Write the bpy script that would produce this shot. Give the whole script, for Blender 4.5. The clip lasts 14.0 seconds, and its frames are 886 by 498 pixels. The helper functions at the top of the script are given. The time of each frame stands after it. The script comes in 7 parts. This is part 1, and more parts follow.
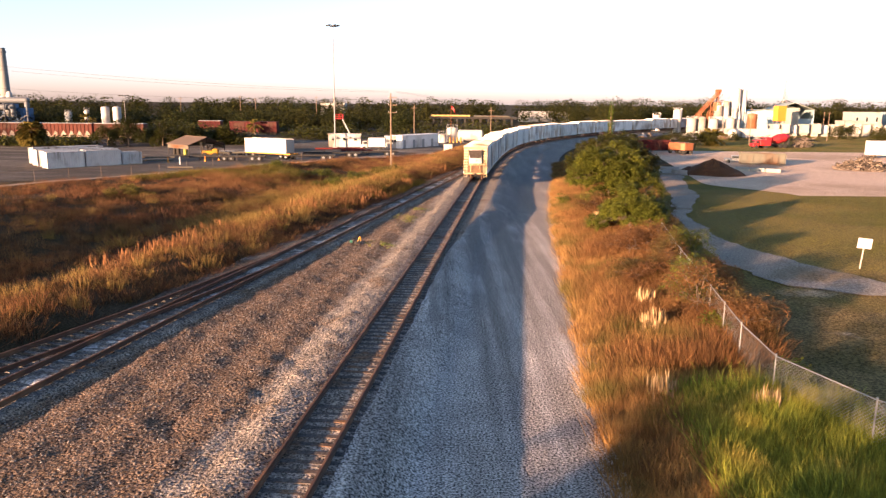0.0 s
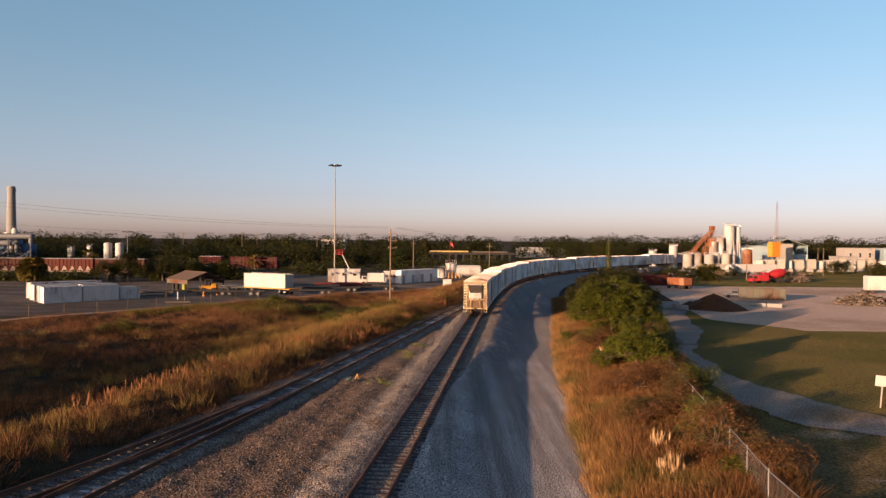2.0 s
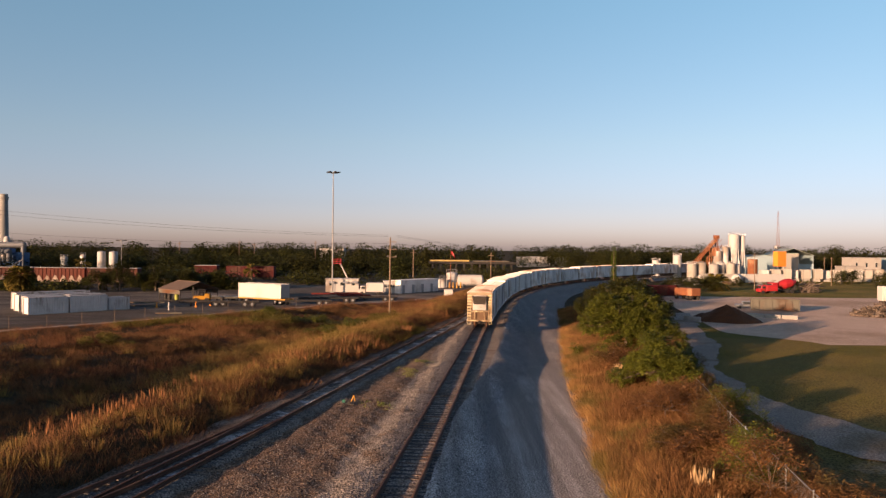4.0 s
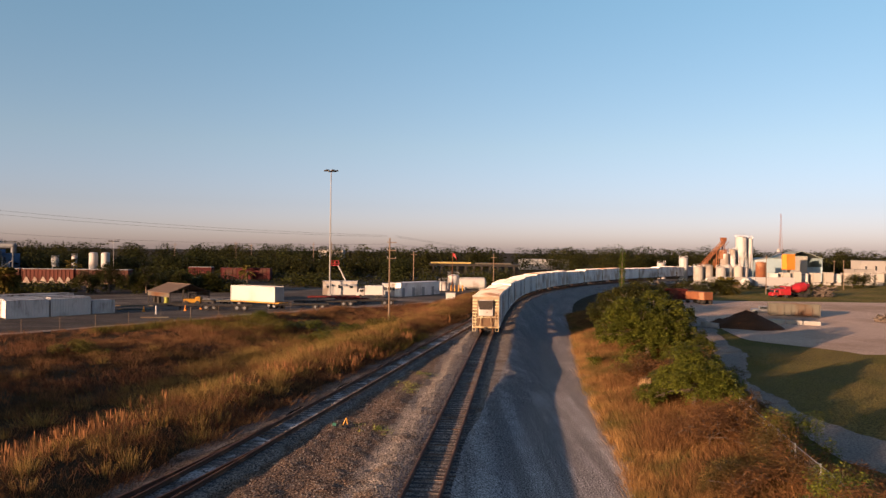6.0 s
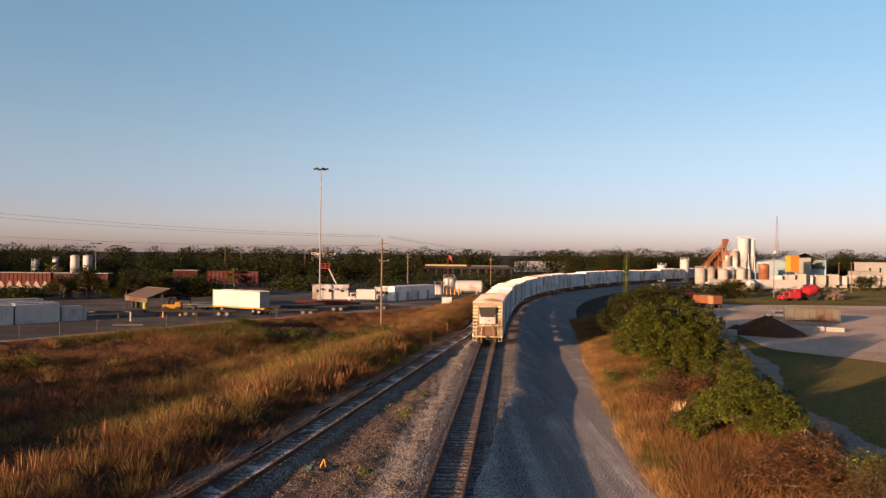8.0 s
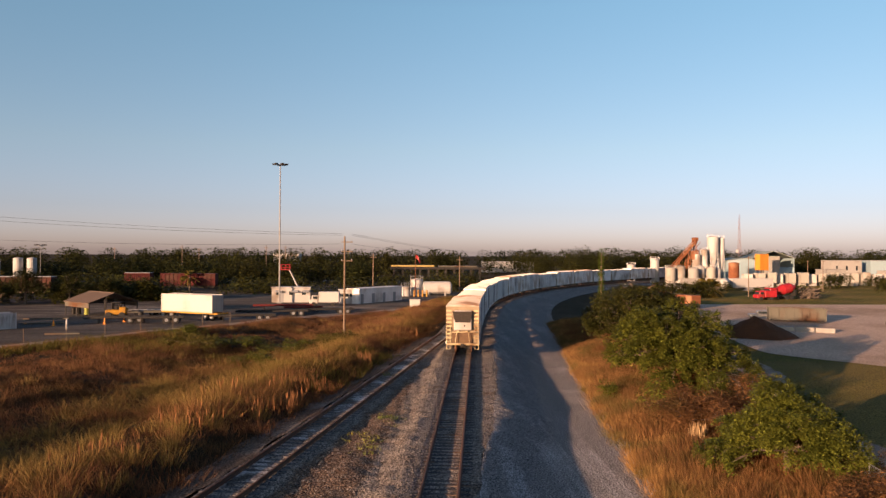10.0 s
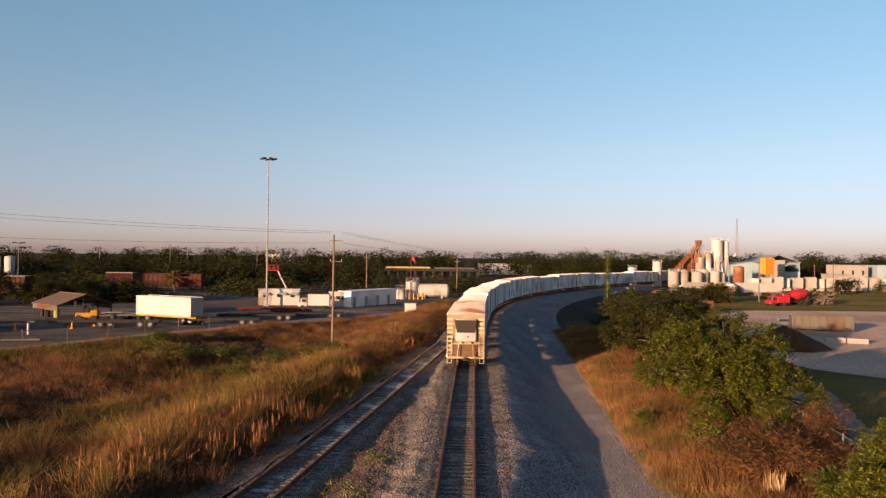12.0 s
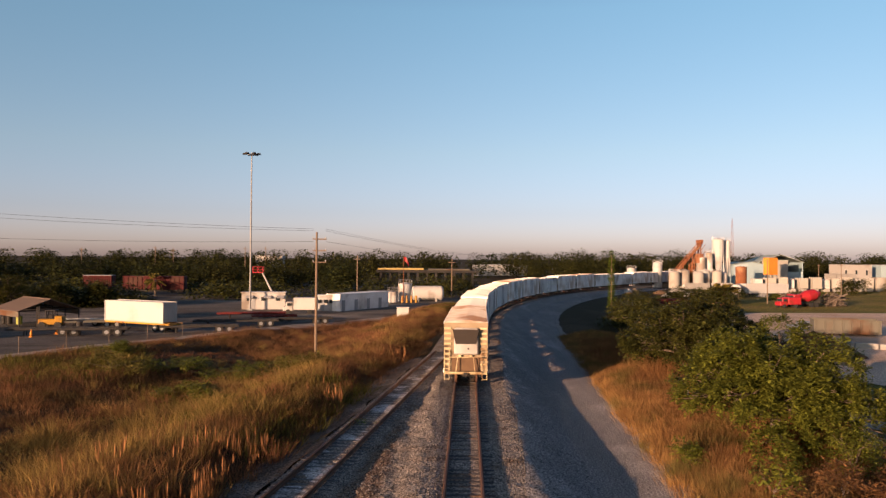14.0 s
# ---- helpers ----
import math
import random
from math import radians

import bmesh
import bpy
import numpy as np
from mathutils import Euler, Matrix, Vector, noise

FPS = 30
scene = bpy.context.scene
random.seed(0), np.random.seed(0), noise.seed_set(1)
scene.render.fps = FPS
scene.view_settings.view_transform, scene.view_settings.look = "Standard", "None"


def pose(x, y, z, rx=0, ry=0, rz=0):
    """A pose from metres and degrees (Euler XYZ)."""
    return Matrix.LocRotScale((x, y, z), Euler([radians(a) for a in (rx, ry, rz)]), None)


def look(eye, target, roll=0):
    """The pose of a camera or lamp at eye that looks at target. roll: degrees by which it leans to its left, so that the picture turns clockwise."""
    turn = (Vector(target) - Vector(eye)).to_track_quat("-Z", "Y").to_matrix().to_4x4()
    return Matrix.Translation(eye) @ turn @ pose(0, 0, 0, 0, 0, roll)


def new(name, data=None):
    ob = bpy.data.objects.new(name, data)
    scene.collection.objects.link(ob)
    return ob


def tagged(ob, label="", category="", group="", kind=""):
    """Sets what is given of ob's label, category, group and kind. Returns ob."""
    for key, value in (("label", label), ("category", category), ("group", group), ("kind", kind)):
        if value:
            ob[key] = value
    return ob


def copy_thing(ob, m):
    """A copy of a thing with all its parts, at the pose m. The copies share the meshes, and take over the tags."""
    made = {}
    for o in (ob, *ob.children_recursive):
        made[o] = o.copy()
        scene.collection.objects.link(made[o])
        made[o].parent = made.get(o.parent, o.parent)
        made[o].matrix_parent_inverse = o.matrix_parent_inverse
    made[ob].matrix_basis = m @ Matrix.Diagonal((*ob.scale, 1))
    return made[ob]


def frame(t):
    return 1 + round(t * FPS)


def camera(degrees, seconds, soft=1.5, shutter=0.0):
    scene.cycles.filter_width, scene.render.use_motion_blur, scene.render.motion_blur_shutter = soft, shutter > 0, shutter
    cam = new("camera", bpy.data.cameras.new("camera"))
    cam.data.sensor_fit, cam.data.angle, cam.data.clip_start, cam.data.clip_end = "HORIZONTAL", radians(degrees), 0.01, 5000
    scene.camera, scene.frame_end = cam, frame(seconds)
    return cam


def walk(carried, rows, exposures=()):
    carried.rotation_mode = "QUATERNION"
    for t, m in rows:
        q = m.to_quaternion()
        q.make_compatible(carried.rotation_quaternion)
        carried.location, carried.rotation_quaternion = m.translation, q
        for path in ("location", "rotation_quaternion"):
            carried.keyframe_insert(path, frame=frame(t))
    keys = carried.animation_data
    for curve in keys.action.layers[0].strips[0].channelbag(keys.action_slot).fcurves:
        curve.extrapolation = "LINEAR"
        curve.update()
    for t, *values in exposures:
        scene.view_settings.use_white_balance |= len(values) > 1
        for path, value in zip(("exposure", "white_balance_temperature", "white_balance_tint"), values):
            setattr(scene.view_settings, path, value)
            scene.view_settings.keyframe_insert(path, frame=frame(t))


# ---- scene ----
cam = camera(62.5, 14.0, soft=1.4)
PATH = [
    (0, (0.934, 3.944, 10.168), (0.804, 23.554, 6.228), 0.5),
    (0.5, (0.899, 3.993, 10.175), (0.759, 23.933, 8.535), 0.4),
    (1, (0.858, 4.07, 10.094), (0.728, 24.07, 9.684), 0.5),
    (1.5, (0.807, 4.467, 10.073), (0.687, 24.457, 9.763), 0.5),
    (2, (0.758, 5.191, 10.049), (0.638, 25.181, 9.769), 0.5),
    (2.5, (0.701, 6.176, 10.047), (0.581, 26.176, 9.827), 0.6),
    (3, (0.653, 7.254, 9.996), (0.533, 27.244, 9.836), 0.6),
    (3.2, (0.583, 7.796, 9.989), (0.483, 27.796, 9.869), 0.5),
    (5.5, (-0.035, 14.746, 9.785), (-0.135, 34.746, 9.805), 0.7),
    (6, (-0.12, 16.582, 9.747), (-0.22, 36.582, 9.787), 0.7),
    (6.5, (-0.192, 18.543, 9.722), (-0.302, 38.543, 9.782), 0.7),
    (7, (-0.277, 20.523, 9.696), (-0.387, 40.523, 9.776), 0.7),
    (7.5, (-0.394, 22.523, 9.652), (-0.494, 42.523, 9.742), 0.7),
    (8, (-0.48, 24.611, 9.624), (-0.42, 44.611, 9.734), 0.6),
    (8.2, (-0.496, 25.46, 9.639), (-0.436, 45.46, 9.729), 0.5),
    (10.3, (-0.86, 33.909, 9.346), (0.24, 53.879, 9.506), 0.4),
    (10.5, (-0.873, 34.799, 9.346), (0.217, 54.769, 9.516), 0.6),
    (11, (-0.88, 36.978, 9.325), (0.22, 56.948, 9.485), 0.7),
    (11.5, (-0.889, 39.129, 9.276), (0.251, 59.099, 9.456), 0.7),
    (12, (-0.872, 41.253, 9.234), (0.268, 61.213, 9.424), 0.7),
    (12.5, (-0.836, 43.387, 9.227), (0.304, 63.357, 9.427), 0.7),
    (13, (-0.811, 45.432, 9.187), (0.329, 65.402, 9.397), 0.7),
    (13.5, (-0.735, 47.49, 9.132), (0.405, 67.45, 9.352), 0.6),
    (14, (-0.577, 49.591, 9.06), (0.743, 69.551, 9.29), 0.5),
]
EXPOSURES = [(0.0, 2.64, 6650, 20), (0.5, 2.36, 6650, 20), (1.0, 1.92, 6650, 20), (1.5, 1.58, 6650, 20), (2.5, 1.46, 6650, 20), (14.0, 1.45, 6650, 20)]
walk(cam, [(t, look(e, g, r)) for t, e, g, r in PATH], EXPOSURES)

# ---- world and sun ----
SUN_ELEV, SUN_AZ = radians(7.2), radians(45)      # low evening sun, behind and to the left of the walk
sun_dir = Vector((-math.sin(SUN_AZ) * math.cos(SUN_ELEV), -math.cos(SUN_AZ) * math.cos(SUN_ELEV), math.sin(SUN_ELEV)))
world = bpy.data.worlds.new("evening_sky")
scene.world = world
world.use_nodes = True
wn = world.node_tree
sky = wn.nodes.new("ShaderNodeTexSky")
sky.sky_type = 'NISHITA'
sky.sun_disc = False
sky.sun_elevation = SUN_ELEV
sky.sun_rotation = math.atan2(sun_dir.x, sun_dir.y)
sky.air_density, sky.dust_density, sky.ozone_density = 0.58, 0.95, 1.0
tc = wn.nodes.new("ShaderNodeTexCoord")                # pinkish evening haze low down, clear blue above
sep = wn.nodes.new("ShaderNodeSeparateXYZ")
wn.links.new(tc.outputs["Generated"], sep.inputs[0])
cr_ = wn.nodes.new("ShaderNodeValToRGB")
cr_.color_ramp.elements[0].position, cr_.color_ramp.elements[0].color = 0.0, (0.82, 0.64, 0.75, 1)
cr_.color_ramp.elements[1].position, cr_.color_ramp.elements[1].color = 0.32, (0.86, 1.05, 0.905, 1)
top_ = cr_.color_ramp.elements.new(0.6)
top_.color = (0.50, 0.60, 0.72, 1)
mid_ = cr_.color_ramp.elements.new(0.14)
mid_.color = (0.83, 0.79, 0.69, 1)
low_ = cr_.color_ramp.elements.new(0.06)
low_.color = (0.745, 0.635, 0.65, 1)
wn.links.new(sep.outputs[2], cr_.inputs[0])
hz = wn.nodes.new("ShaderNodeMix")
hz.data_type, hz.blend_type = 'RGBA', 'MULTIPLY'
hz.inputs[0].default_value = 1.0
wn.links.new(sky.outputs[0], hz.inputs[6])
wn.links.new(cr_.outputs[0], hz.inputs[7])
wn.links.new(hz.outputs[2], wn.nodes["Background"].inputs[0])
wn.nodes["Background"].inputs[1].default_value = 0.096
sun = new("sun", bpy.data.lights.new("sun", 'SUN'))
sun.data.energy, sun.data.angle, sun.data.color = 5.0, radians(0.6), (1.0, 0.63, 0.365)
sun.matrix_world = look(sun_dir * 100, (0, 0, 0))


# ---- materials ----
def mat(name, c1, c2=None, rough=0.8, metal=0.0, scale=3.0, bump=0.0, bscale=40.0, c3=None, dirt=0.0, spread=0.5, island=False, obj=False, spec=0.2, speck=0.0, sscale=24.0, lane=None, lanes=(0.9, 0.03), patch=None, pscale=0.05, plim=(0.5, 0.62), south=None, vary=0.58, trodden=None):
    """Procedural surface: two colours mixed by a coarse and a fine noise, a third in stains, fine relief."""
    m = bpy.data.materials.new(name)
    m.use_nodes = True
    nt = m.node_tree
    N, L = nt.nodes, nt.links
    p = N["Principled BSDF"]
    p.inputs["Roughness"].default_value = rough
    p.inputs["Metallic"].default_value = metal
    p.inputs["Specular IOR Level"].default_value = spec
    geo = N.new("ShaderNodeNewGeometry")
    pos = geo.outputs["Position"]
    if obj:
        pos = N.new("ShaderNodeTexCoord").outputs["Object"]
    c2 = c2 or tuple(v * 0.8 for v in c1)
    def noise_tex(sc, det=6.0):
        n = N.new("ShaderNodeTexNoise")
        n.inputs["Scale"].default_value, n.inputs["Detail"].default_value = sc, det
        L.new(pos, n.inputs["Vector"])
        return n.outputs["Fac"]
    def ramp(src, lo, hi):
        r = N.new("ShaderNodeMapRange")
        r.inputs["From Min"].default_value, r.inputs["From Max"].default_value = lo, hi
        L.new(src, r.inputs["Value"])
        return r.outputs[0]
    def mix(f, a, b):
        x = N.new("ShaderNodeMix")
        x.data_type = 'RGBA'
        L.new(f, x.inputs[0])
        for v, k in ((a, 6), (b, 7)):
            if isinstance(v, tuple):
                x.inputs[k].default_value = (*v, 1)
            else:
                L.new(v, x.inputs[k])
        return x.outputs[2]
    f1 = ramp(noise_tex(scale), 0.5 - spread / 2, 0.5 + spread / 2)
    col = mix(f1, c1, c2)
    fine = ramp(noise_tex(scale * 9), 0.3, 0.75)
    col = mix(fine, col, mix(f1, tuple(v * 0.8 for v in c1), tuple(min(1, v * 1.15) for v in c2)))
    if c3:
        col = mix(ramp(noise_tex(scale * 0.37, 9.0), 0.62 - dirt * 0.25, 0.72 - dirt * 0.2), col, c3)
    if patch:                                              # broad patches of another colour
        col = mix(ramp(noise_tex(pscale, 5.0), *plim), col, patch)
    if south:                                              # worn turf south of an uneven line
        sy = N.new("ShaderNodeSeparateXYZ")
        L.new(pos, sy.inputs[0])
        ad = N.new("ShaderNodeMath")
        ad.operation = 'MULTIPLY_ADD'
        ad.inputs[1].default_value = 34.0
        L.new(noise_tex(0.11, 8.0), ad.inputs[0])
        L.new(sy.outputs[1], ad.inputs[2])
        worn = mix(ramp(noise_tex(0.35), 0.38, 0.62), south[1], south[2])
        worn = mix(ramp(noise_tex(0.16, 9.0), 0.58, 0.66), worn, south[3])
        col = mix(ramp(ad.outputs[0], south[0] + 20.0, south[0] + 14.0), col, worn)
    if trodden:                                            # dirt where the mesh's "dirt" attribute says
        at = N.new("ShaderNodeAttribute")
        at.attribute_name = "dirt"
        ad = N.new("ShaderNodeMath")
        ad.operation = 'MULTIPLY_ADD'
        ad.inputs[1].default_value = 1.3
        L.new(noise_tex(0.8, 9.0), ad.inputs[0])
        L.new(at.outputs["Fac"], ad.inputs[2])
        col = mix(ramp(ad.outputs[0], 1.05, 1.4), col, mix(ramp(noise_tex(2.2), 0.35, 0.65), trodden, tuple(v * 0.62 for v in trodden)))
    if lane:                                               # streaks that run along the railway
        mp = N.new("ShaderNodeMapping")
        mp.inputs["Rotation"].default_value = (0, 0, 0.1)
        mp.inputs["Scale"].default_value = (lanes[0], lanes[1], 0.3)
        L.new(pos, mp.inputs["Vector"])
        ln = N.new("ShaderNodeTexNoise")
        ln.inputs["Scale"].default_value, ln.inputs["Detail"].default_value, ln.inputs["Roughness"].default_value = 1.0, 7.0, 0.62
        L.new(mp.outputs[0], ln.inputs["Vector"])
        col = mix(ramp(ln.outputs["Fac"], 0.43, 0.58), col, lane)
    if speck:
        sp_ = ramp(noise_tex(sscale, 2.0), 0.36, 0.66)
        hs = N.new("ShaderNodeHueSaturation")
        r3 = N.new("ShaderNodeMapRange")
        r3.inputs["To Min"].default_value, r3.inputs["To Max"].default_value = 1 - speck, 1 + speck
        L.new(sp_, r3.inputs["Value"])
        L.new(r3.outputs[0], hs.inputs["Value"])
        L.new(col, hs.inputs["Color"])
        col = hs.outputs[0]
    if island:
        h = N.new("ShaderNodeHueSaturation")
        r2 = N.new("ShaderNodeMapRange")
        r2.inputs["To Min"].default_value, r2.inputs["To Max"].default_value = 1 - vary, 1 + vary
        L.new(geo.outputs["Random Per Island"], r2.inputs["Value"])
        L.new(r2.outputs[0], h.inputs["Value"])
        L.new(col, h.inputs["Color"])
        col = h.outputs[0]
    else:
        oi = N.new("ShaderNodeObjectInfo")
        h = N.new("ShaderNodeHueSaturation")
        r2 = N.new("ShaderNodeMapRange")
        r2.inputs["To Min"].default_value, r2.inputs["To Max"].default_value = 0.9, 1.1
        L.new(oi.outputs["Random"], r2.inputs["Value"])
        L.new(r2.outputs[0], h.inputs["Value"])
        L.new(col, h.inputs["Color"])
        col = h.outputs[0]
    L.new(col, p.inputs["Base Color"])
    if bump:
        b = N.new("ShaderNodeBump")
        b.inputs["Strength"].default_value = 1.0
        b.inputs["Distance"].default_value = bump
        L.new(noise_tex(bscale, 4.0), b.inputs["Height"])
        L.new(b.outputs[0], p.inputs["Normal"])
    return m


def leafy(name, *a, **k):
    """Foliage: as mat(), with some light passing through the blade."""
    m = mat(name, *a, island=True, spec=0.06, **k)
    p = m.node_tree.nodes["Principled BSDF"]
    tr = m.node_tree.nodes.new("ShaderNodeBsdfTranslucent")
    ms = m.node_tree.nodes.new("ShaderNodeMixShader")
    ms.inputs[0].default_value = 0.2
    m.node_tree.links.new(p.inputs["Base Color"].links[0].from_socket, tr.inputs[0])
    m.node_tree.links.new(p.outputs[0], ms.inputs[1])
    m.node_tree.links.new(tr.outputs[0], ms.inputs[2])
    m.node_tree.links.new(ms.outputs[0], m.node_tree.nodes["Material Output"].inputs[0])
    return m


M_earth = mat("earth", (0.044, 0.031, 0.016), (0.026, 0.022, 0.011), 0.95, scale=0.25, bump=0.05, bscale=9, c3=(0.058, 0.042, 0.026), dirt=0.3, spec=0.05, speck=0.4, sscale=10.0)
M_lawn = mat("lawn", (0.150, 0.118, 0.032), (0.082, 0.086, 0.020), 0.95, scale=0.12, bump=0.10, bscale=9, c3=(0.165, 0.105, 0.048), dirt=0.5, spec=0.03, speck=0.5, sscale=8.0, patch=(0.165, 0.128, 0.040), pscale=0.045, plim=(0.42, 0.6), south=(48.0, (0.175, 0.125, 0.055), (0.10, 0.078, 0.030), (0.34, 0.29, 0.24)))
M_ballast = mat("ballast", (0.285, 0.244, 0.206), (0.149, 0.124, 0.104), 0.95, scale=1.1, bump=0.13, bscale=9.0, c3=(0.136, 0.095, 0.066), dirt=0.3, spread=0.35, spec=0.05, speck=0.8, sscale=12.0, trodden=(0.165, 0.112, 0.078))
M_dirt = mat("brown_dirt", (0.190, 0.138, 0.101), (0.118, 0.085, 0.063), 0.95, scale=0.7, bump=0.06, bscale=7.0, c3=(0.24, 0.20, 0.165), dirt=0.4, spread=0.3, spec=0.05, speck=0.7, sscale=10.0)
# dirt coloured darker than brown_dirt, for the shade the grass throws there
M_vergeshade = mat("shaded_verge", (0.112, 0.084, 0.064), (0.070, 0.052, 0.040), 0.95, scale=0.9, bump=0.06, bscale=7.0, c3=(0.15, 0.122, 0.10), dirt=0.4, spread=0.3, spec=0.05, speck=0.7, sscale=10.0)
M_gravel = mat("road_gravel", (0.315, 0.285, 0.262), (0.205, 0.184, 0.169), 0.95, scale=0.8, bump=0.07, bscale=11, c3=(0.34, 0.305, 0.275), dirt=0.4, spread=0.4, spec=0.05, speck=0.85, sscale=13.0, lane=(0.225, 0.203, 0.186), lanes=(0.7, 0.02), south=(72.0, (0.42, 0.387, 0.358), (0.30, 0.275, 0.255), (0.46, 0.42, 0.385)))
M_sand = mat("sandy_lot", (0.560, 0.409, 0.308), (0.426, 0.314, 0.235), 0.95, scale=0.12, bump=0.04, bscale=4, c3=(0.347, 0.246, 0.174), dirt=0.45, spread=0.35, spec=0.05, speck=0.35, sscale=6.0)
M_track = mat("dusty_track", (0.31, 0.265, 0.22), (0.22, 0.185, 0.15), 0.95, scale=0.4, bump=0.03, bscale=8, c3=(0.17, 0.125, 0.075), dirt=0.35, spread=0.35, spec=0.05, speck=0.35, sscale=8)
M_asphalt = mat("old_asphalt", (0.153, 0.135, 0.118), (0.094, 0.083, 0.072), 0.95, scale=0.1, bump=0.03, bscale=6, c3=(0.215, 0.184, 0.153), dirt=0.45, spec=0.03, speck=0.3, sscale=5.0, lane=(0.076, 0.067, 0.059), lanes=(0.06, 0.25))
M_stone = mat("ballast_stone", (0.238, 0.207, 0.177), (0.128, 0.108, 0.092), 0.95, scale=2.0, island=True, spec=0.05)
M_silt = mat("pale_silt", (0.44, 0.412, 0.385), (0.27, 0.248, 0.228), 0.95, scale=1.3, bump=0.04, bscale=9, c3=(0.075, 0.062, 0.052), dirt=0.5, spread=0.3, spec=0.05, speck=0.6, sscale=9.0)
M_rail = mat("rusty_rail", (0.11, 0.055, 0.035), (0.07, 0.04, 0.03), 0.75, 0.3, scale=2, c3=(0.16, 0.08, 0.045), dirt=0.4)
M_sleeper = mat("weathered_sleeper", (0.11, 0.096, 0.09), (0.058, 0.05, 0.047), 0.9, scale=2.5, bump=0.01, bscale=25, c3=(0.16, 0.095, 0.058), dirt=0.4, spec=0.05, speck=0.4, sscale=14.0)
M_sleeper_pale = mat("pale_sleeper", (0.146, 0.134, 0.127), (0.081, 0.073, 0.068), 0.9, scale=1.2, bump=0.01, bscale=25, spec=0.05, speck=0.5, sscale=9.0)
# the dark patch colour stands in for the deep shade over the field
M_dry = leafy("dry_grass", (0.172, 0.079, 0.039), (0.050, 0.025, 0.015), 0.95, scale=0.9, c3=(0.058, 0.045, 0.019), dirt=0.2, spread=0.16, patch=(0.038, 0.024, 0.012), pscale=0.075, plim=(0.5, 0.58), vary=0.26)
M_dryr = leafy("golden_grass", (0.295, 0.168, 0.062), (0.145, 0.078, 0.031), 0.95, scale=0.9, c3=(0.10, 0.08, 0.026), dirt=0.5, spread=0.2, vary=0.28)
M_lawntuft = leafy("lawn_blade", (0.128, 0.108, 0.019), (0.084, 0.084, 0.015), 0.9, scale=0.15, c3=(0.128, 0.079, 0.025), dirt=0.4)
M_reed = leafy("reed_blade", (0.235, 0.152, 0.048), (0.125, 0.092, 0.030), 0.9, scale=0.6, c3=(0.16, 0.072, 0.034), dirt=0.4, vary=0.3)
M_greeng = leafy("green_grass", (0.092, 0.082, 0.018), (0.052, 0.050, 0.012), 0.9, scale=0.5, c3=(0.12, 0.085, 0.024), dirt=0.35)
M_plume = leafy("seed_plume", (0.225, 0.108, 0.046), (0.145, 0.068, 0.031), 0.95, scale=0.5, vary=0.35)
M_plumec = leafy("pale_plume", (0.36, 0.25, 0.13), (0.25, 0.165, 0.09), 0.95, scale=0.5)
M_palm = leafy("palm_frond", (0.13, 0.095, 0.022), (0.075, 0.066, 0.016), 0.7, scale=0.8)
M_olive = leafy("olive_leaf", (0.130, 0.111, 0.026), (0.072, 0.068, 0.017), 0.8, scale=0.8, spread=0.3)
M_wornblade = leafy("worn_blade", (0.17, 0.115, 0.042), (0.11, 0.085, 0.028), 0.95, scale=0.7, c3=(0.085, 0.085, 0.02), dirt=0.4)
M_tussock = leafy("tussock_blade", (0.195, 0.102, 0.045), (0.097, 0.049, 0.024), 0.95, scale=0.6, c3=(0.088, 0.060, 0.023), dirt=0.3, spread=0.2, vary=0.26)
M_lush = leafy("lush_blade", (0.205, 0.215, 0.032), (0.095, 0.12, 0.02), 0.8, scale=0.7, c3=(0.32, 0.255, 0.05), dirt=0.35, spread=0.25)
M_leaf = leafy("leaf", (0.098, 0.108, 0.016), (0.052, 0.060, 0.010), 0.55, scale=0.8, spread=0.25, vary=0.45)
M_leafd = leafy("dark_leaf", (0.052, 0.052, 0.012), (0.029, 0.033, 0.008), 0.6, scale=0.5, spread=0.25)
M_leafy = leafy("yellow_leaf", (0.112, 0.122, 0.018), (0.062, 0.073, 0.012), 0.55, scale=0.8, spread=0.25, vary=0.45)
M_brush = leafy("brown_brush", (0.190, 0.094, 0.037), (0.085, 0.044, 0.020), 0.9, scale=0.7, c3=(0.075, 0.058, 0.02), dirt=0.4, vary=0.3)
M_wood = leafy("far_wood", (0.023, 0.031, 0.009), (0.037, 0.035, 0.010), 0.8, scale=0.03, c3=(0.016, 0.022, 0.009), dirt=0.4)
M_bark = mat("bark", (0.13, 0.1, 0.075), (0.08, 0.06, 0.05), 0.9, scale=5, bump=0.01, bscale=20)
M_white = mat("weathered_white", (0.391, 0.384, 0.370), (0.332, 0.323, 0.310), 0.6, scale=0.5, c3=(0.187, 0.157, 0.132), dirt=0.45)
M_boxgrey = mat("stained_grey_white", (0.739, 0.728, 0.717), (0.560, 0.543, 0.526), 0.7, scale=0.5, c3=(0.302, 0.269, 0.241), dirt=0.5, spread=0.3)
M_contgrey = mat("streaked_container_grey", (0.52, 0.51, 0.505), (0.34, 0.33, 0.325), 0.75, scale=0.55, c3=(0.17, 0.14, 0.12), dirt=0.5, spread=0.3, lane=(0.44, 0.42, 0.405), lanes=(2.2, 2.2))
M_carside = mat("dirty_white_steel", (0.80, 0.79, 0.775), (0.68, 0.665, 0.65), 0.6, scale=0.6, c3=(0.42, 0.34, 0.28), dirt=0.32, obj=True)
M_carend = mat("cream_steel", (0.46, 0.395, 0.245), (0.37, 0.30, 0.17), 0.6, scale=1.2, c3=(0.17, 0.105, 0.056), dirt=0.3, obj=True)
